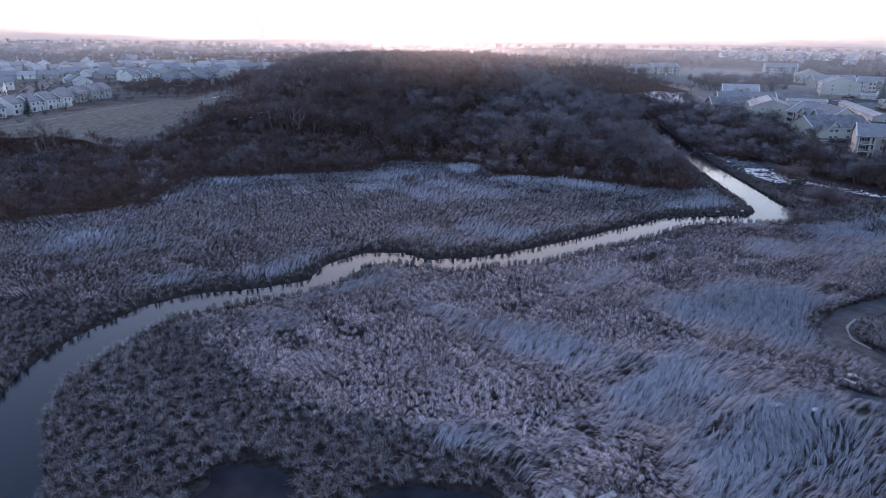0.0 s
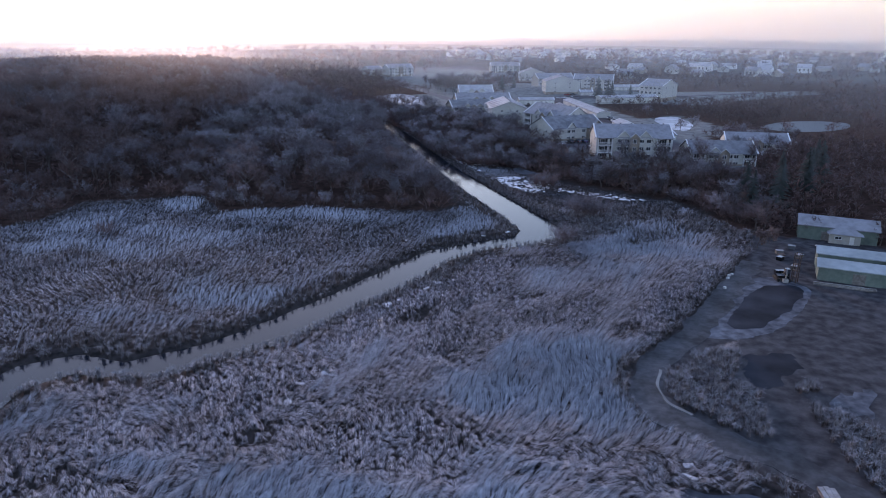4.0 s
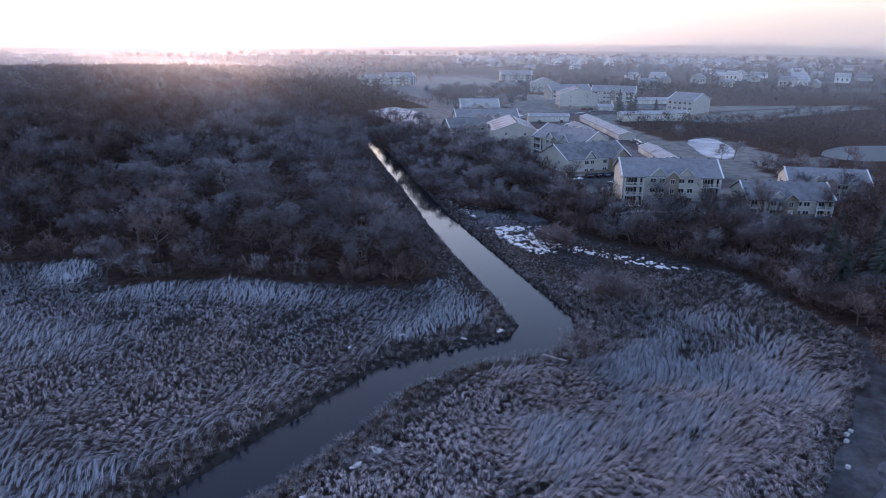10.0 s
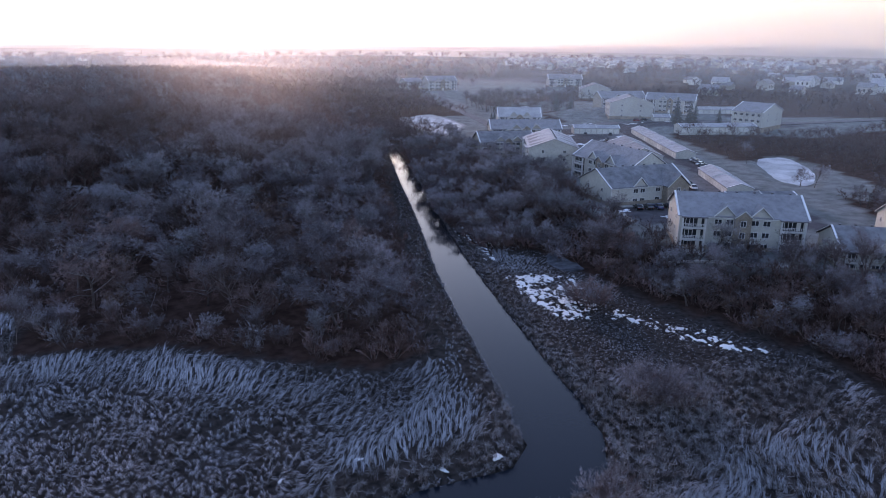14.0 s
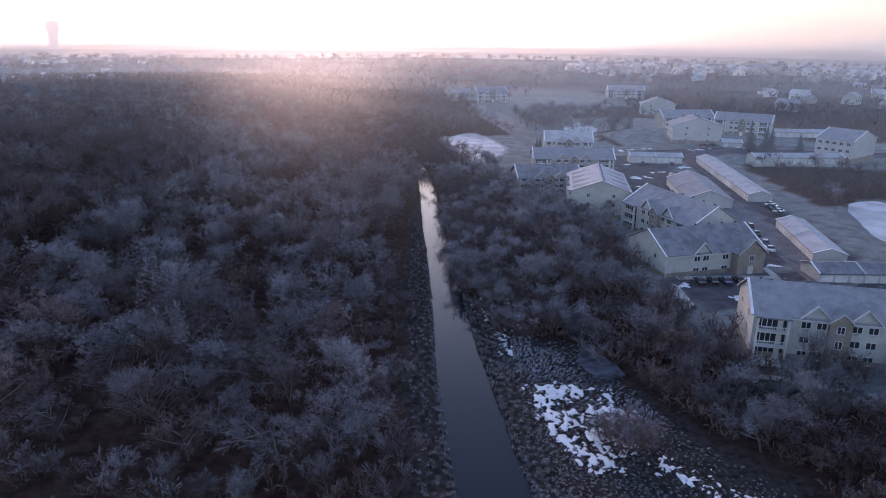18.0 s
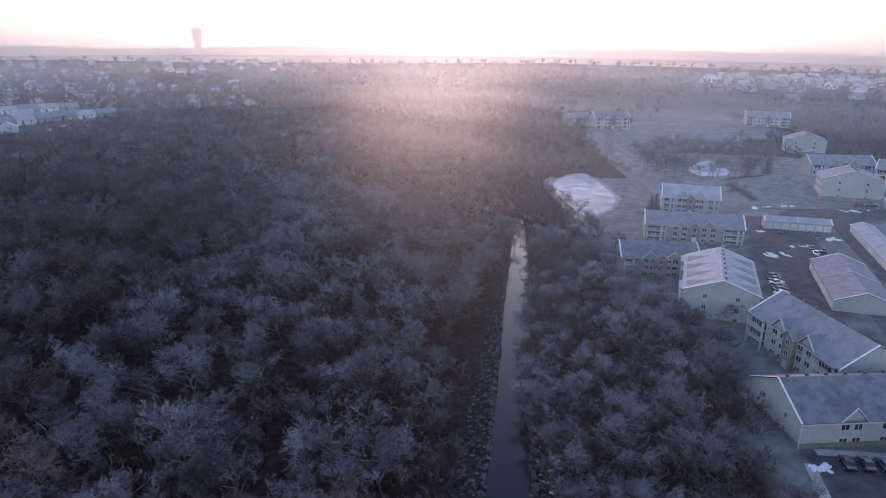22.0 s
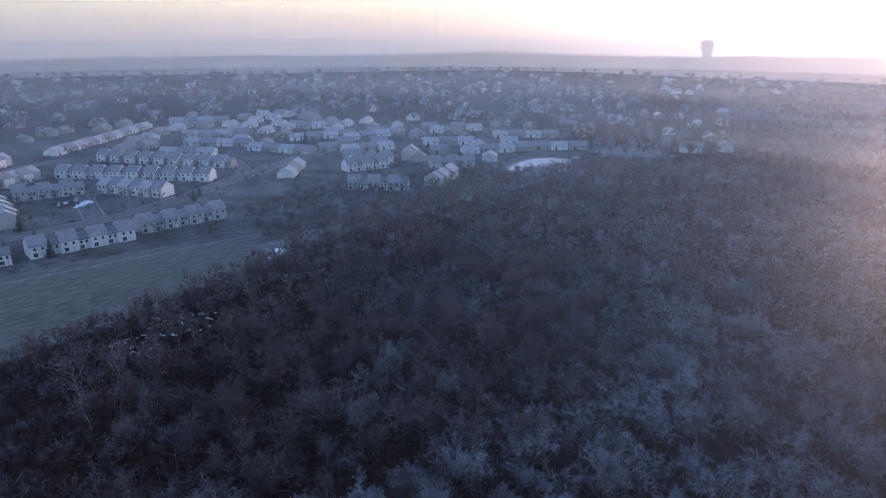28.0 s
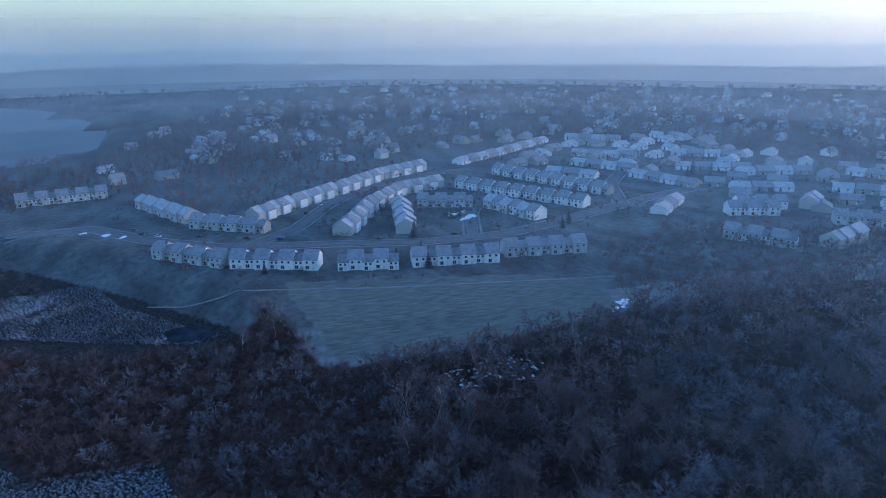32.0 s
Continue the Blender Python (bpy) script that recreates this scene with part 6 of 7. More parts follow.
def house_mass(name, seed, poly, gap, keep, label):
    """Far houses too small to tell apart singly: walls and gabled roofs in one mass."""
    rng = np.random.default_rng(seed)
    X, Y = spots(seed, poly, gap, keep, 0.4)
    Z = height(X, Y)
    shape = np.array([(-1, -1, -0.3), (1, -1, -0.3), (1, 1, -0.3), (-1, 1, -0.3), (-1, -1, 0.55), (1, -1, 0.55), (1, 1, 0.55), (-1, 1, 0.55), (-1, 0, 1), (1, 0, 1), (-1.08, -1.15, 0.53), (1.08, -1.15, 0.53), (1.08, 1.15, 0.53), (-1.08, 1.15, 0.53), (-1.08, 0, 1.04), (1.08, 0, 1.04)])
    faces = np.array([(0, 1, 5), (0, 5, 4), (1, 2, 6), (1, 6, 5), (2, 3, 7), (2, 7, 6), (3, 0, 4), (3, 4, 7), (4, 8, 7), (5, 6, 9), (10, 11, 15), (10, 15, 14), (12, 13, 14), (12, 14, 15)])
    vs, ts, ix = [], [], []
    for i, (x, y, z) in enumerate(zip(X, Y, Z)):
        a = rng.choice([0.35, 1.92, 0.6, -1.05]) + rng.normal(0, 0.15)
        R = np.array([[math.cos(a), -math.sin(a), 0], [math.sin(a), math.cos(a), 0], [0, 0, 1]])
        vs.append((shape * (rng.uniform(5, 8.5), rng.uniform(4, 5.5), rng.uniform(5.5, 8.5))) @ R.T + (x, y, z))
        ts.append(faces + 16 * i)
        w, q = rng.choice([0, 1, 1, 2]), rng.choice([3, 4, 4, 5, 5])
        ix.append(np.array([w] * 10 + [q] * 4))
    tagged(new(name, fast_mesh(name, np.concatenate(vs), np.concatenate(ts), [M[k] for k in ("siding_white", "siding_tan", "siding", "roof_white", "roof", "roof_dark")], np.concatenate(ix))), label, "houses", kind="stuff")


house_mass("far_houses", 95, FAR_TOWN, 33, 0.42, "crowded small frosted houses of the far town")
house_mass("far_houses", 96, [(-1150, 250), (-1900, 300), (-2300, 1200), (-1000, 2000), (-100, 1700), (-200, 1150), (-700, 1200), (-1150, 800)], 62, 0.55, "hazy houses of the town's far quarters")
house_mass("far_houses", 94, [(380, 600), (900, 560), (1200, 1000), (800, 1300), (420, 1000)], 48, 0.4, "hazy pale houses scattered over far slopes")
scatter(92, FAR_EAST, 36, pale, "white houses on the far slope", 0.75)
scatter(93, FAR_EAST_2, 40, pale, "white houses on the far slope", 0.5)

# water tower
wt = tagged(new("water_tower"), "pale bulbous water tower rising from the haze", "tower")
bm = bmesh.new()
prof = [(11, -3), (9.5, 4), (9, 20), (9, 40), (11, 45), (14, 50), (14.5, 57), (13, 62), (8, 65), (0.1, 66)]
rings = [[bm.verts.new((r * math.cos(a * math.pi / 12), r * math.sin(a * math.pi / 12), z)) for a in range(24)] for r, z in prof]
for a, c in zip(rings, rings[1:]):
    for i in range(24):
        bm.faces.new((a[i], a[(i + 1) % 24], c[(i + 1) % 24], c[i]))
part("tank", bm, "tank", wt)
boxes("catwalk", "metal", wt, (-16.2, 16.2, -0.5, 0.5, 49.6, 50.2), (-0.5, 0.5, -16.2, 16.2, 49.6, 50.2))
wt.matrix_basis = pose(-452, 1784, 76.5 - 66)


# ---- distance: woods and haze sheets ----
for i in range(3):
    FORMS["fartree%d" % i] = tree_arrays(91 + i, 11, (0.8, 0.7), (0.03, 0.10), (8, 6), trunk=0.55, rad=0.2, twig_w=0.15, solid=1)


def belt(name, poly, gap, keep, seed, low, high, twig, label, patchy=False):
    X, Y = spots(seed, poly, gap, keep)
    if patchy:
        ok = (waves(X, Y, 130, 190, 1.0) + 0.6 * waves(X, Y, 55, 80, 0.4) > -0.85) & (np.hypot(X - 20, Y - 220) > 800) & ~inside(X, Y, FAR_TOWN) & ~inside(X, Y, LAKE)
        X, Y = X[ok], Y[ok]
    for p in (POND_EAST, POND_FAR, POND_NORTH, POND_TOWN, POND_LAKE, POND_BLACK):
        ok = edge_gap(X, Y, p) > 3
        ok &= ~inside(X, Y, p)
        X, Y = X[ok], Y[ok]
    close = np.hypot(X - 100, Y - 250).mean() < 430
    thicket(name, ["hedge0", "hedge1", "hedge2"] if close else ["fartree0", "fartree1", "fartree2"], X, Y, seed, low, high, ["bark", twig], label, "wood", wide=1.9 if patchy else 1.35, rime=False)


for b in BELTS:
    belt(b[1], b[0], *b[2:])
belt("distant_wood", [(-1000, -250), (-2450, -300), (-2300, 1100), (-1500, 2200), (-400, 2550), (600, 2550), (1700, 1950), (2300, 900), (1500, 250), (800, 350), (420, 900), (-60, 1000), (-900, 900)], 33, 0.8, 108, 0.9, 1.5, "twig_dark", "hazy leafless woods scattered over the far plain", True)
for i, (poly, gap, keep) in enumerate((([(205, 535), (262, 520), (275, 600), (240, 615), (205, 600)], 8.5, 0.5), ([(228, 300), (246, 300), (270, 370), (256, 372)], 7, 0.6), ([(196, 222), (240, 235), (262, 300), (245, 300), (222, 262)], 7.5, 0.6), ([(-190, 590), (-110, 545), (-90, 600), (-150, 640)], 8, 0.7))):
    X, Y = spots(120 + i, poly, gap, keep)
    for p in (POND_FAR, POND_EAST, POND_TOWN):
        ok = ~inside(X, Y, p)
        X, Y = X[ok], Y[ok]
    plant(oaks + ashes, X, Y, 130 + i, 0.5, 0.85)


def node(nt, kind, **values):
    nd = nt.nodes.new("ShaderNode" + kind)
    for key, v in values.items():
        nd.inputs[key].default_value = v
    return nd


def ranged(nt, source, a, b, c, d):
    """A value eased from one range into another."""
    mr = node(nt, "MapRange")
    mr.interpolation_type = "SMOOTHSTEP"
    for key, v in (("From Min", a), ("From Max", b), ("To Min", c), ("To Max", d)):
        mr.inputs[key].default_value = v
    nt.links.new(source, mr.inputs["Value"])
    return mr.outputs["Result"]


def times(nt, a, b):
    mu = node(nt, "Math")
    mu.operation = "MULTIPLY"
    nt.links.new(a, mu.inputs[0])
    nt.links.new(b, mu.inputs[1])
    return mu.outputs["Value"]


def haze_material(name, ahead, share):
    """A haze sheet: scatters some light all round, sends a share into an ahead lobe. Returns the material, its position
    and the socket for its thickness.
    """
    m = bpy.data.materials.new(name)
    m.use_nodes = True
    nt = m.node_tree
    droplets = (0.95, 0.95, 0.97, 1)
    onward, back, ahead = node(nt, "BsdfTranslucent", Color=droplets), node(nt, "BsdfDiffuse", Color=droplets), node(nt, ahead, Color=droplets, Roughness=0.9 if ahead == "BsdfRefraction" else 0.52)
    both, scatter, veil, clear = node(nt, "MixShader", Fac=0.4), node(nt, "MixShader", Fac=share), node(nt, "MixShader"), node(nt, "BsdfTransparent")
    for a, i, c in ((onward, 1, both), (back, 2, both), (both, 1, scatter), (ahead, 2, scatter), (clear, 1, veil), (scatter, 2, veil)):
        nt.links.new(a.outputs[0], c.inputs[i])
    nt.links.new(veil.outputs[0], nt.nodes["Material Output"].inputs["Surface"])
    return m, node(nt, "NewGeometry").outputs["Position"], veil.inputs[0]


# upright ring sheets, added as far haze, that close the horizon
for r, low, top, amount in ((560, 20, 100, 0.08), (900, 22, 130, 0.20), (1480, 35, 250, 0.58), (2500, 50, 480, 0.88)):
    m, place, thick = haze_material("far_haze", "BsdfRefraction", 0.5)
    nt, sep = m.node_tree, node(m.node_tree, "SeparateXYZ")
    nt.links.new(place, sep.inputs["Vector"])
    nt.links.new(ranged(nt, sep.outputs["Z"], low, top, amount, 0.0), thick)
    ring = [(20 + r * math.cos(a * math.pi / 48), 220 + r * math.sin(a * math.pi / 48)) for a in range(96)]
    verts = [(x, y, z) for z in (-12, top) for x, y in ring]
    tagged(mesh_of("mist_bank", verts, [(i, (i + 1) % 96, 96 + (i + 1) % 96, 96 + i) for i in range(96)], m), "upright ring sheet standing in for haze over the far land", "mist", kind="stuff")

# one thin sheet over wood, marsh and roofs paints haze, thicker with distance
# the glossy lobe imitates the hazy glow beneath the sun
m, place, thick = haze_material("ground_mist", "BsdfAnisotropic", 0.94)
nt = m.node_tree
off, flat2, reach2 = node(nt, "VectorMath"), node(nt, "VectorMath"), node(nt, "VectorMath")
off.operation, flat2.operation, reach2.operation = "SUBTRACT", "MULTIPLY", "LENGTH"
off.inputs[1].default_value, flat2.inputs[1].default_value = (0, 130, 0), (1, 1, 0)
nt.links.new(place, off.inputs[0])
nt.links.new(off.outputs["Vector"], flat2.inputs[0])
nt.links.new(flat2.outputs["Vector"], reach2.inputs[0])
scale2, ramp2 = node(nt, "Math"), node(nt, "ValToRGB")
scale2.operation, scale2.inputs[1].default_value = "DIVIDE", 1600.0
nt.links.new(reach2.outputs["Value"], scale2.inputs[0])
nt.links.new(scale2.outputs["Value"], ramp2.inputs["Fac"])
# distance from a point near the camera's path sets the painted haze's opacity
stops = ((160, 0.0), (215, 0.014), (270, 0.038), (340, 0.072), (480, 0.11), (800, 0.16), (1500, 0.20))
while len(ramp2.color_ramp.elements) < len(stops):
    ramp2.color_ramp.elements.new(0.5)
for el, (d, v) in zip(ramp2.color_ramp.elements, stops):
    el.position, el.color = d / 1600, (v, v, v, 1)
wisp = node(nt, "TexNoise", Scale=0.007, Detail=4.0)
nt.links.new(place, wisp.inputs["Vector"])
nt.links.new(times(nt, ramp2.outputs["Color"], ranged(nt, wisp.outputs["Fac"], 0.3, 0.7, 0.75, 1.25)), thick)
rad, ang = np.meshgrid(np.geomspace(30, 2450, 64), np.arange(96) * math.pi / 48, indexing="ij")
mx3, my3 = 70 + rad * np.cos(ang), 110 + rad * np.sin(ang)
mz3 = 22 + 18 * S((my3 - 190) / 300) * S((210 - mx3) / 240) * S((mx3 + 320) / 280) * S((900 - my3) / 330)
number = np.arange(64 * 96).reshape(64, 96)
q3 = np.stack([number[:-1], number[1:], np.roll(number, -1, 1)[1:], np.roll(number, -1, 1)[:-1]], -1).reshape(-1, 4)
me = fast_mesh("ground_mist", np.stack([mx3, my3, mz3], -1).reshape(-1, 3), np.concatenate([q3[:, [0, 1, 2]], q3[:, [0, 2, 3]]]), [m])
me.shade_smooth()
tagged(new("ground_mist", me), "thin sheet standing in for sunlit haze over marsh, wood and roofs", "mist", kind="stuff")


# ---- snow patches ----
def blob(seed, r, long=1.0, thick=0.10):
    """A flat uneven patch with a soft rim."""
    rng = np.random.default_rng(seed)
    n = 22
    a = np.arange(n) * 6.283 / n
    rad = r * (1 + 0.28 * np.sin(2 * a + rng.random() * 6) + 0.2 * np.sin(3 * a + rng.random() * 6) + 0.15 * np.sin(7 * a + rng.random() * 6) + rng.normal(0, 0.06, n))
    bm = bmesh.new()
    rows = []
    for f, z in ((1.0, -0.05), (0.9, thick * 0.7), (0.5, thick)):
        rows.append([bm.verts.new((rad[i] * f * long * math.cos(a[i]), rad[i] * f * math.sin(a[i]), z + (0.03 * math.sin(5 * a[i]) if z > 0 else 0))) for i in range(n)])
    for p, q in zip(rows, rows[1:]):
        for i in range(n):
            bm.faces.new((p[i], p[(i + 1) % n], q[(i + 1) % n], q[i]))
    bm.faces.new(rows[-1])
    me = bpy.data.meshes.new("snow_patch")
    bm.to_mesh(me)
    bm.free()
    me.materials.append(M["snow"])
    return me


BLOBS = [blob(i, 1.0, 1.5 + 0.25 * (i % 4)) for i in range(10)]


def snow(x, y, s, ang, lift=0.15, label="small patch of old snow lying on flattened reeds", group="snow patches in the marsh"):
    ob = tagged(new("snow_patch", BLOBS[int(abs(x * 13 + y * 7)) % 10]), label, "snow", group)
    ob.matrix_basis = pose(x, y, h1(x, y) + lift, 0, 0, ang) @ Matrix.Diagonal((s, s, min(1.6, 0.6 + s * 0.3), 1))


rng = np.random.default_rng(55)
SNOW_BANK = [(112.5, 262), (121, 261), (129, 256), (130, 247), (126, 238), (121, 231), (116, 232), (112, 247)]
SNOW_EDGE = [(126, 240), (133, 232), (141, 222), (146, 210), (140, 210), (131, 222), (123, 233)]
SNOW_FRINGE = [(112, 268), (112, 300), (118, 330), (124, 330), (124, 280)]
for poly, cell, cut in ((SNOW_BANK, 0.20, 0.04), (SNOW_EDGE, 0.22, 0.2), (SNOW_FRINGE, 0.3, 0.3)):
    xs, ys = np.array([q[0] for q in poly]), np.array([q[1] for q in poly])
    gx3, gy3 = np.meshgrid(np.arange(xs.min(), xs.max(), cell), np.arange(ys.min(), ys.max(), cell))
    shape3 = gx3.shape
    deep = np.array([0.5 * noise.noise((x * 0.3, y * 0.2, 3.0)) + 0.75 * noise.noise((x * 0.9, y * 0.55, 9.0)) + 0.5 * noise.noise((x * 2.0, y * 1.5, 5.0)) for x, y in zip(gx3.ravel(), gy3.ravel())])
    deep = deep - 0.35 * S(1 - edge_gap(gx3.ravel(), gy3.ravel(), poly) / 2.5) - cut
    snowy = ((deep > 0) & inside(gx3.ravel(), gy3.ravel(), poly)).reshape(shape3)
    Z3 = (height(gx3.ravel(), gy3.ravel()) + 0.28 + np.clip(deep, -0.3, 0.25) * 0.6).reshape(shape3)
    jit = rng.normal(0, 0.22 * cell, (2,) + shape3)
    number = np.arange(gx3.size).reshape(shape3)
    full = snowy[:-1, :-1] | snowy[1:, 1:] & snowy[:-1, 1:]
    quads3 = np.stack([number[:-1, :-1], number[:-1, 1:], number[1:, 1:], number[1:, :-1]], -1)[full]
    tagged(new("snow_scraps", fast_mesh("snow_scraps", np.stack([gx3 + jit[0], gy3 + jit[1], Z3], -1).reshape(-1, 3), np.concatenate([quads3[:, [0, 1, 2]], quads3[:, [0, 2, 3]]]), [M["snow"]])), "torn veins of old snow between short frosted grass", "snow", kind="stuff")
for x, y, s in ((53.4, 162, 0.9), (56.5, 164.5, 0.9), (43.3, 156.3, 1.1), (46, 158, 0.5), (26, 133, 0.8), (19.5, 126.5, 0.8), (22, 131, 0.5), (87.5, 193.9, 1.0), (80, 193, 0.6), (96, 204, 0.5), (70, 198, 0.5), (60, 196, 0.4), (15, 64, 1.5), (18.5, 64.6, 1.2), (62.8, 94, 0.8), (61.5, 92, 0.6), (52, 84, 0.8), (47, 85, 1.0)):
    snow(x, y, s * 0.55, x * 31 % 180, 0.5)
for x, y, s in ((207, 408, 3.2), (235, 425, 2.6), (213, 435, 1.8), (216, 417, 1.2), (221, 418, 1.3), (226, 472, 1.8), (233, 472, 1.6), (242, 471.5, 2.2), (262, 462, 2.6), (284, 459, 2.8), (272, 461, 1.6), (196, 346, 1.8), (200, 330, 1.6), (168, 281, 1.8), (161, 290, 1.4), (190, 300, 1.5), (230, 352, 1.2)):
    for j in range(4):
        snow(x + rng.normal(0, s * 0.7), y + rng.normal(0, s * 0.5), s * rng.uniform(0.2, 0.55), x * 17 % 180 + rng.normal(0, 20), 0.12, "dirty white snow heap beside the car park", "snow heaps of the estate")
for x, y, s in ((-124, 405, 2.0), (-120, 400, 1.6), (-128, 408, 1.8), (-118, 395, 1.2), (-132, 410, 1.6), (-300, 388, 3.0), (-292, 398, 3.5), (-304, 396, 2.4), (-287, 392, 2.0), (-318, 185, 2.0), (-311, 195, 1.6), (-326, 172, 1.5)):
    snow(x, y, s, x * 29 % 180, 0.15, "thin old snow patch beside the town street", "snow patches by the town")
for x, y in zip(*spots(63, [(-96, 318), (-84, 322), (-78, 345), (-88, 352), (-98, 338)], 2.4, 0.5)):
    snow(x, y, rng.uniform(0.3, 0.7), rng.uniform(0, 180), 0.3, "scrap of snow in a small wood clearing", "snow scraps in the wood")


# ---- vehicles ----
def car_kind(colour, label, estate=False):
    """A parked car: body, glasshouse, wheels with rims, lamps."""
    top = tagged(new("car"), label, "car", "parked cars")
    bm = bmesh.new()
    low = [(-2.2, 0.35), (2.2, 0.35), (2.25, 0.62), (2.1, 0.80), (1.1, 0.92), (-1.75, 0.95), (-2.2, 0.86), (-2.25, 0.6)]
    a = [bm.verts.new((x, -0.88, z)) for x, z in low]
    c = [bm.verts.new((x, 0.88, z)) for x, z in low]
    bm.faces.new(a)
    bm.faces.new(c[::-1])
    for i in range(8):
        bm.faces.new((a[i], c[i], c[(i + 1) % 8], a[(i + 1) % 8]))
    bmesh.ops.recalc_face_normals(bm, faces=bm.faces)
    bmesh.ops.bevel(bm, geom=bm.edges[:], offset=0.06, segments=1, affect="EDGES")
    part("body", bm, colour, top)
    bm = bmesh.new()
    r = -1.95 if estate else -1.3
    cab = [(1.05, 0.90, 0.80), (0.35, 1.42, 0.66), (r + 0.35, 1.45, 0.66), (r - 0.1, 0.93, 0.80)]
    a = [bm.verts.new((x, -w, z)) for x, z, w in cab]
    c = [bm.verts.new((x, w, z)) for x, z, w in cab]
    bm.faces.new(a)
    bm.faces.new(c[::-1])
    for i in range(4):
        bm.faces.new((a[i], c[i], c[(i + 1) % 4], a[(i + 1) % 4]))
    bmesh.ops.recalc_face_normals(bm, faces=bm.faces)
    part("cabin", bm, "glass", top)
    boxes("roof", colour, top, (r + 0.36, 0.34, -0.67, 0.67, 1.44, 1.49))
    for x in (-1.38, 1.38):
        for y in (-0.80, 0.80):
            bm = bmesh.new()
            bmesh.ops.create_cone(bm, cap_ends=True, segments=14, radius1=0.33, radius2=0.33, depth=0.22, matrix=Matrix.Translation((x, y, 0.33)) @ Matrix.Rotation(math.pi / 2, 4, "X"))
            wheel = part("wheel", bm, "rubber", top)
            bm = bmesh.new()
            bmesh.ops.create_cone(bm, cap_ends=True, segments=10, radius1=0.19, radius2=0.19, depth=0.25, matrix=Matrix.Translation((x, y, 0.33)) @ Matrix.Rotation(math.pi / 2, 4, "X"))
            part("rim", bm, "metal", wheel)
    for y in (-0.6, 0.6):
        boxes("headlight", "trim", top, (2.16, 2.24, y - 0.2, y + 0.2, 0.62, 0.76))
        boxes("tail_light", "car_red", top, (-2.24, -2.16, y - 0.2, y + 0.2, 0.66, 0.82))
    return top


cars = [car_kind("car_black", "dark frosted car parked on asphalt"), car_kind("car_grey", "grey frosted estate car parked on asphalt", True), car_kind("car_white", "white parked car dusted with frost"), car_kind("car_blue", "dark blue parked car dusted with frost"), car_kind("car_red", "dark red parked car", True)]
masters += cars
def park(places):
    for x, y, ang, k in places:
        copy_thing(cars[k], pose(x, y, max(h1(x + dx, y + dy) for dx in (-1.5, 1.5) for dy in (-1.5, 1.5)) + 0.08, 0, 0, ang))


park([(164.7, 290.4, 80, 0), (167.9, 290.2, 80, 0), (171, 290, 82, 3), (174.2, 289.8, 80, 0), (178.3, 287.4, 15, 2), (186.5, 300, 60, 0), (195.5, 385.5, 15, 1), (194.6, 382.6, 15, 0), (193.7, 379.7, 15, 2), (192.8, 376.8, 15, 1), (191.9, 373.9, 15, 0), (191, 371, 15, 2), (190, 368, 15, 0), (221.4, 413.5, 70, 0), (220, 408, 70, 2), (224, 411, 70, 3), (220.4, 434, 60, 1), (232.6, 431, 60, 0)])
park([(229.3, 357, 20, 2), (228.2, 354, 20, 1), (227.2, 351, 20, 0), (226, 348, 20, 2), (225, 345, 20, 1), (205.7, 333.2, 70, 4), (202.4, 325, 70, 0), (199.4, 317, 70, 1), (197, 311, 70, 2), (268, 466, 10, 4), (272, 465, 10, 0), (330, 444, 20, 2), (-305, 214, 40, 2), (-312, 205, 50, 0), (-322, 200, 40, 1), (-285, 262, 60, 0), (-278, 280, 60, 3), (-298, 236, 50, 0)])
park([(-282, 318, 10, 2), (-262, 332, 85, 1), (-330, 300, 25, 0), (-352, 312, 25, 2), (-300, 384, 60, 0), (-305, 402, 30, 3), (-256, 375, 90, 0), (-254, 420, 100, 1)])


# ---- the gravel yard with sheds and a digger ----
def shed(label, x, y, ang, L, D, eave, ridge, wall, roof, z=None):
    top = tagged(new("shed"), label, "shed")
    gable_walls(top, L, D, eave, ridge, wall)
    gable_roof(top, L, D, eave, ridge, roof, over=0.4)
    boxes("door", "wood", top, (L * 0.3, L * 0.3 + 2.4, -0.08, 0.01, 0, 2.3))
    window(top, L * 0.7, eave * 0.6, 1.4, 0.8, 0.0)
    return put(top, x, y, ang, z)


shed("long low shed with stepped pale sheet roof", 135, 139, -46, 22, 6.5, 3.0, 3.9, "tin_wall", "tin")
shed("long low shed with pale sheet roof behind another", 140.5, 144.2, -46, 20, 6, 3.8, 4.7, "tin_wall", "tin")
shed("green workshop with frosted grey roof", 157.5, 165, -46, 18, 8, 3.6, 5.4, "tin_wall", "roof")


def porch_house():
    top = tagged(new("cottage"), "small cottage with a hipped frosted roof", "house")
    boxes("wall", "siding_tan", top, (0, 7, 0, 6, -0.5, 2.7))
    bm = bmesh.new()
    vs = [bm.verts.new(p) for p in ((-0.6, -0.6, 2.6), (7.6, -0.6, 2.6), (7.6, 6.6, 2.6), (-0.6, 6.6, 2.6), (2.9, 3, 4.6), (4.1, 3, 4.6))]
    for f in ((0, 1, 5, 4), (1, 2, 5), (2, 3, 4, 5), (3, 0, 4), (3, 2, 1, 0)):
        bm.faces.new([vs[i] for i in f])
    part("roof", bm, "roof", top)
    window(top, 2.0, 1.6, 1.6, 0.8, 0.0)
    boxes("door", "door", top, (4.6, 5.6, -0.08, 0.0, 0, 2.1))
    return top


put(porch_house(), 161, 158.5, -46)


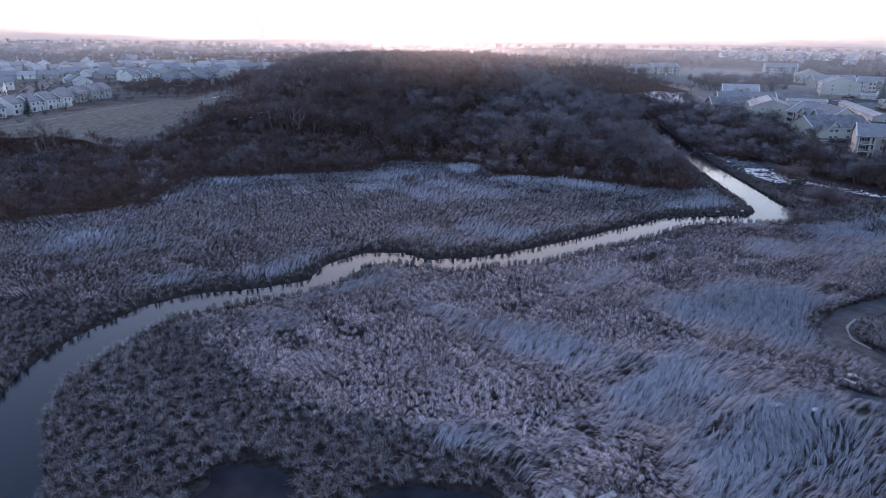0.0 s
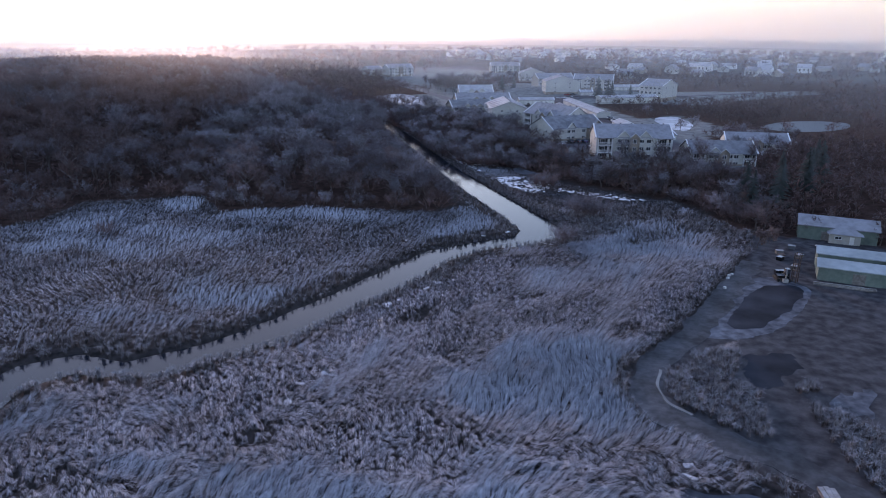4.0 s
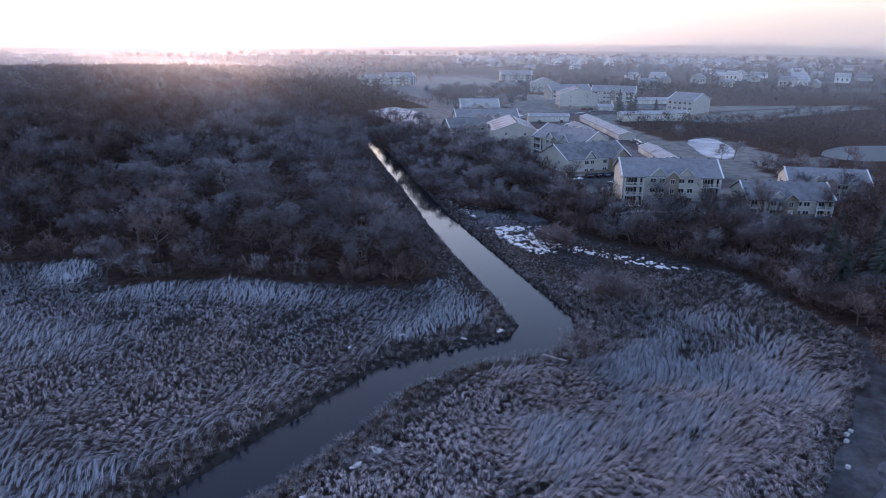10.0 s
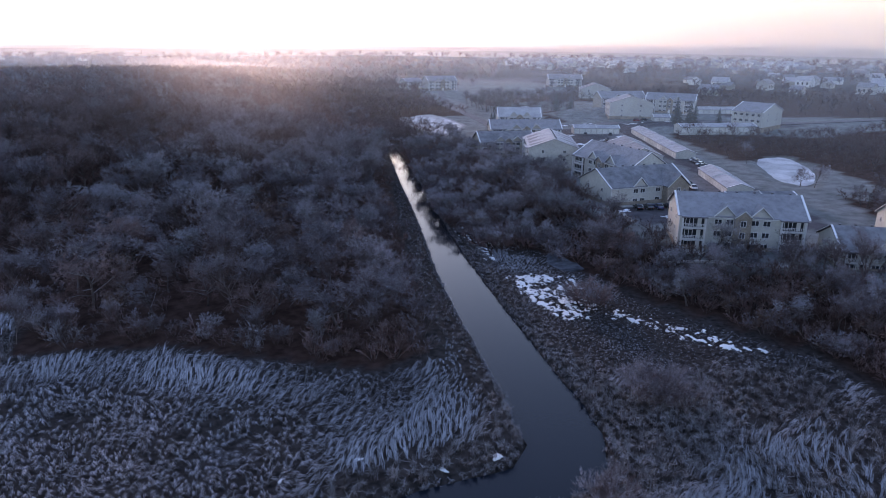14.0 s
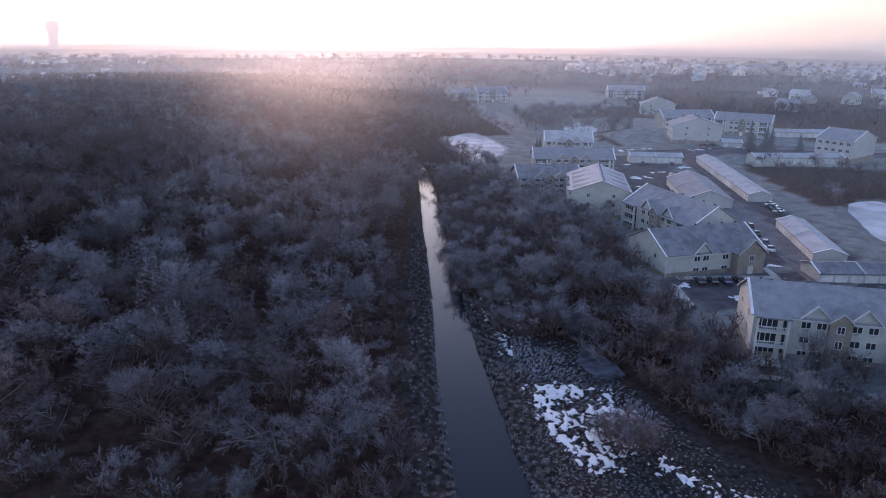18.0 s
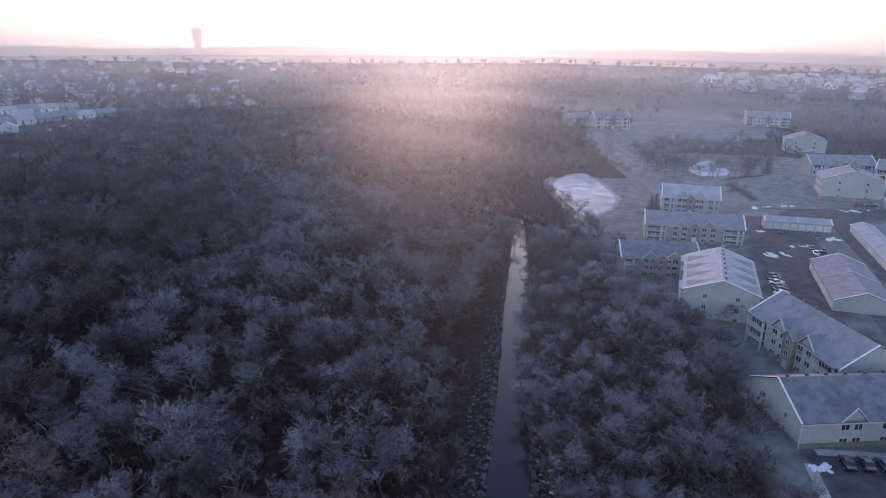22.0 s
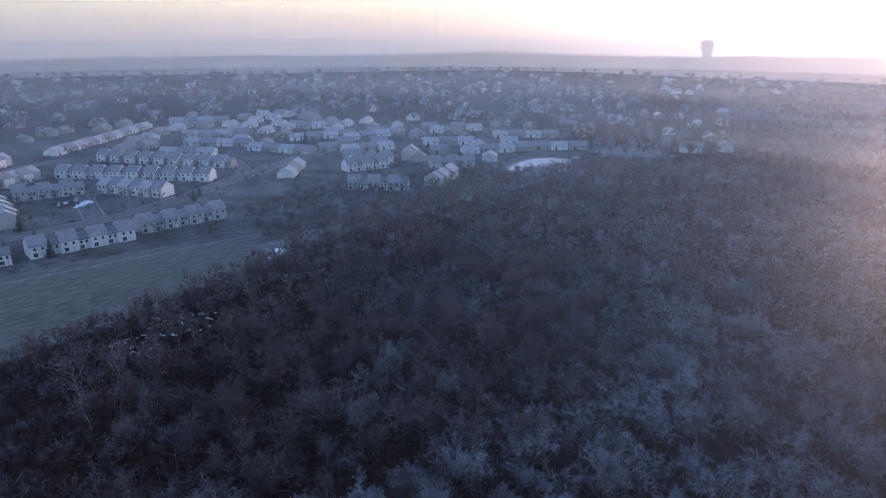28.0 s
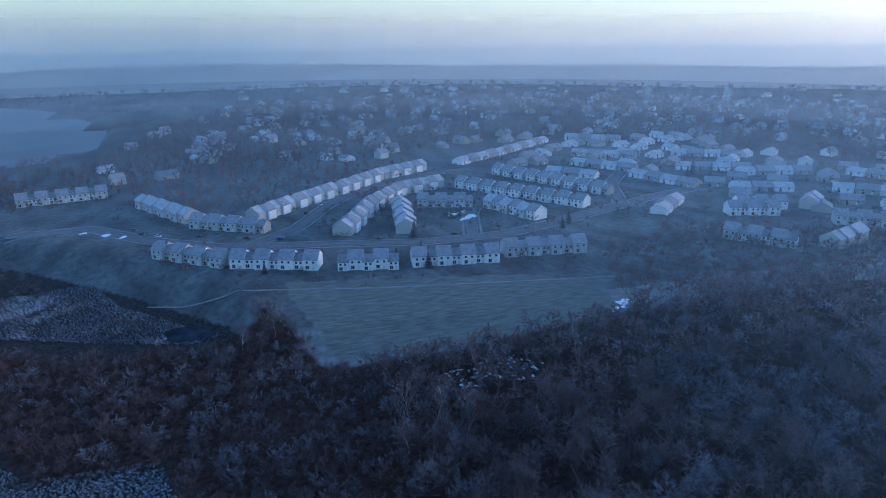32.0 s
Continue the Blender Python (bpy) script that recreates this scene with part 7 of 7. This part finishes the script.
def digger():
    """An old digger: tracks, deck, cab, boom, bucket."""
    top = tagged(new("excavator"), "old dark excavator standing at the iced pond", "excavator")
    for y in (-1.1, 1.1):
        bm = bmesh.new()
        prism(bm, [(-0.28, 0.0), (0.28, 0.0), (0.28, 0.75), (-0.28, 0.75)], -1.7, 1.7)
        bmesh.ops.bevel(bm, geom=bm.edges[:], offset=0.15, segments=2, affect="EDGES")
        bmesh.ops.translate(bm, verts=bm.verts, vec=(0, y, 0))
        part("track", bm, "rubber", top)
    boxes("deck", "car_black", top, (-1.6, 1.2, -1.2, 1.2, 0.8, 1.3), (-1.6, -0.4, -1.2, 1.2, 1.3, 1.9))
    cab = boxes("cab", "car_black", top, (0.0, 1.1, 0.25, 1.2, 1.3, 2.8))
    boxes("windscreen", "glass", cab, (1.1, 1.14, 0.35, 1.1, 1.7, 2.7))
    bm = bmesh.new()
    prism(bm, [(-0.18, 1.4), (0.18, 1.4), (0.18, 1.8), (-0.18, 1.8)], 0.8, 3.2)
    bmesh.ops.rotate(bm, cent=(0.8, 0, 1.5), matrix=Matrix.Rotation(radians(-42), 3, "Y"), verts=bm.verts)
    part("boom", bm, "car_grey", top)
    boxes("stick", "car_grey", top, (2.5, 2.8, -0.15, 0.15, 1.0, 3.2))
    boxes("bucket", "metal", top, (2.1, 2.95, -0.5, 0.5, 0.3, 1.05))
    return top


put(digger(), 127.5, 141.5, -120)


def lattice_mast():
    top = tagged(new("conveyor"), "thin rusty steel lattice conveyor in the yard", "conveyor")
    for x in (-0.5, 0.5):
        for y in (-0.5, 0.5):
            boxes("post", "rust", top, (x - 0.07, x + 0.07, y - 0.07, y + 0.07, 0, 6.5))
    for z in (1.2, 2.6, 4.0, 5.4):
        boxes("brace", "rust", top, (-0.57, 0.57, -0.57, 0.57, z, z + 0.12))
    return top


put(lattice_mast(), 129, 139.5, 20)


def junk(name, label, category, x, y, ang, *dims, material="wood"):
    top = tagged(new(name), label, category, "yard clutter")
    for nm, d in dims:
        boxes(nm, material, top, d)
    return put(top, x, y, ang)


for i in range(5):
    junk("timber_stack", "stack of weathered timbers on the gravel", "timber", 133 + i * 1.6, 136.2 - i * 1.5, -46 + i * 3, ("beam", (-1.5, 1.5, -0.5, -0.2, 0, 0.3)), ("beam", (-1.4, 1.6, -0.1, 0.2, 0, 0.3)), ("beam", (-1.5, 1.4, -0.3, 0.0, 0.3, 0.6)))
for x, y, ang, m in ((138, 152, 20, "car_black"), (142, 156, -30, "wood"), (140, 153.5, 60, "rust"), (144, 152, 10, "wood"), (148, 158, -46, "car_grey"), (136, 146, 30, "wood")):
    junk("crate", "covered crate standing in the yard", "crate", x, y, ang, ("body", (-0.8, 0.8, -0.6, 0.6, 0, 0.8)), ("lid", (-0.86, 0.86, -0.66, 0.66, 0.8, 0.9)), material=m)
junk("log", "fallen grey log lying at the river bend", "log", 91.3, 180.2, -55, ("trunk", (-2.2, 2.2, -0.28, 0.28, 0.25, 0.8)))
for x, y, ang, L in ((71.9, 80.4, 62, 10.6), (72.5, 80.1, 62, 10.9), (73.1, 79.8, 62.5, 10.4)):
    junk("log", "long frosted timber lying beside the iced ditch", "log", x, y, ang, ("beam", (-L / 2, L / 2, -0.3, 0.3, 0.05, 0.55)))
ribbon("ice_rim", [(76, 116.2), (72.4, 112.4), (70.4, 107.5), (71.6, 103.5)], 0.45, M["slush"], "white ice rim along the frozen ditch", "ice", lift=0.16, step=0.6, ragged=1.4)
sheet("track", smooth([(75.5, 81.8), (77.8, 80.8), (79, 76.7), (77.8, 73), (75, 66), (69, 66), (70.5, 72.2), (73.6, 76.1)]), None, M["ice_rim"], "frozen pale rutted track beside timbers", "track", step=1.5)
sheet("ice_patch", smooth([(90.3, 98.6), (95.1, 100.6), (101.8, 100.6), (98, 96), (94.9, 94.3), (91.6, 95.9)]), None, M["ice_rim"], "thin frost patch on frozen mud", "ice", step=0.7, wobble=2.2)
for x, y, r in ((140, 161, 0.9), (146, 163, 0.8)):
    c = copy_thing(browns[int(x) % 2], pose(x, y, h1(x, y)))
    c.scale = (r * 0.7, r * 0.7, r * 0.7)
for x, y in ((117, 146), (118.4, 147.2), (112, 141.5), (119.6, 147.6)):
    junk("bucket_stack", "pale drum standing on the path edge", "drum", x, y, 10, ("drum", (-0.25, 0.25, -0.25, 0.25, 0, 0.5)), material="trim")

# the forms that were only there to be copied
for o in masters:
    for c in list(o.children_recursive):
        bpy.data.objects.remove(c)
    bpy.data.objects.remove(o)
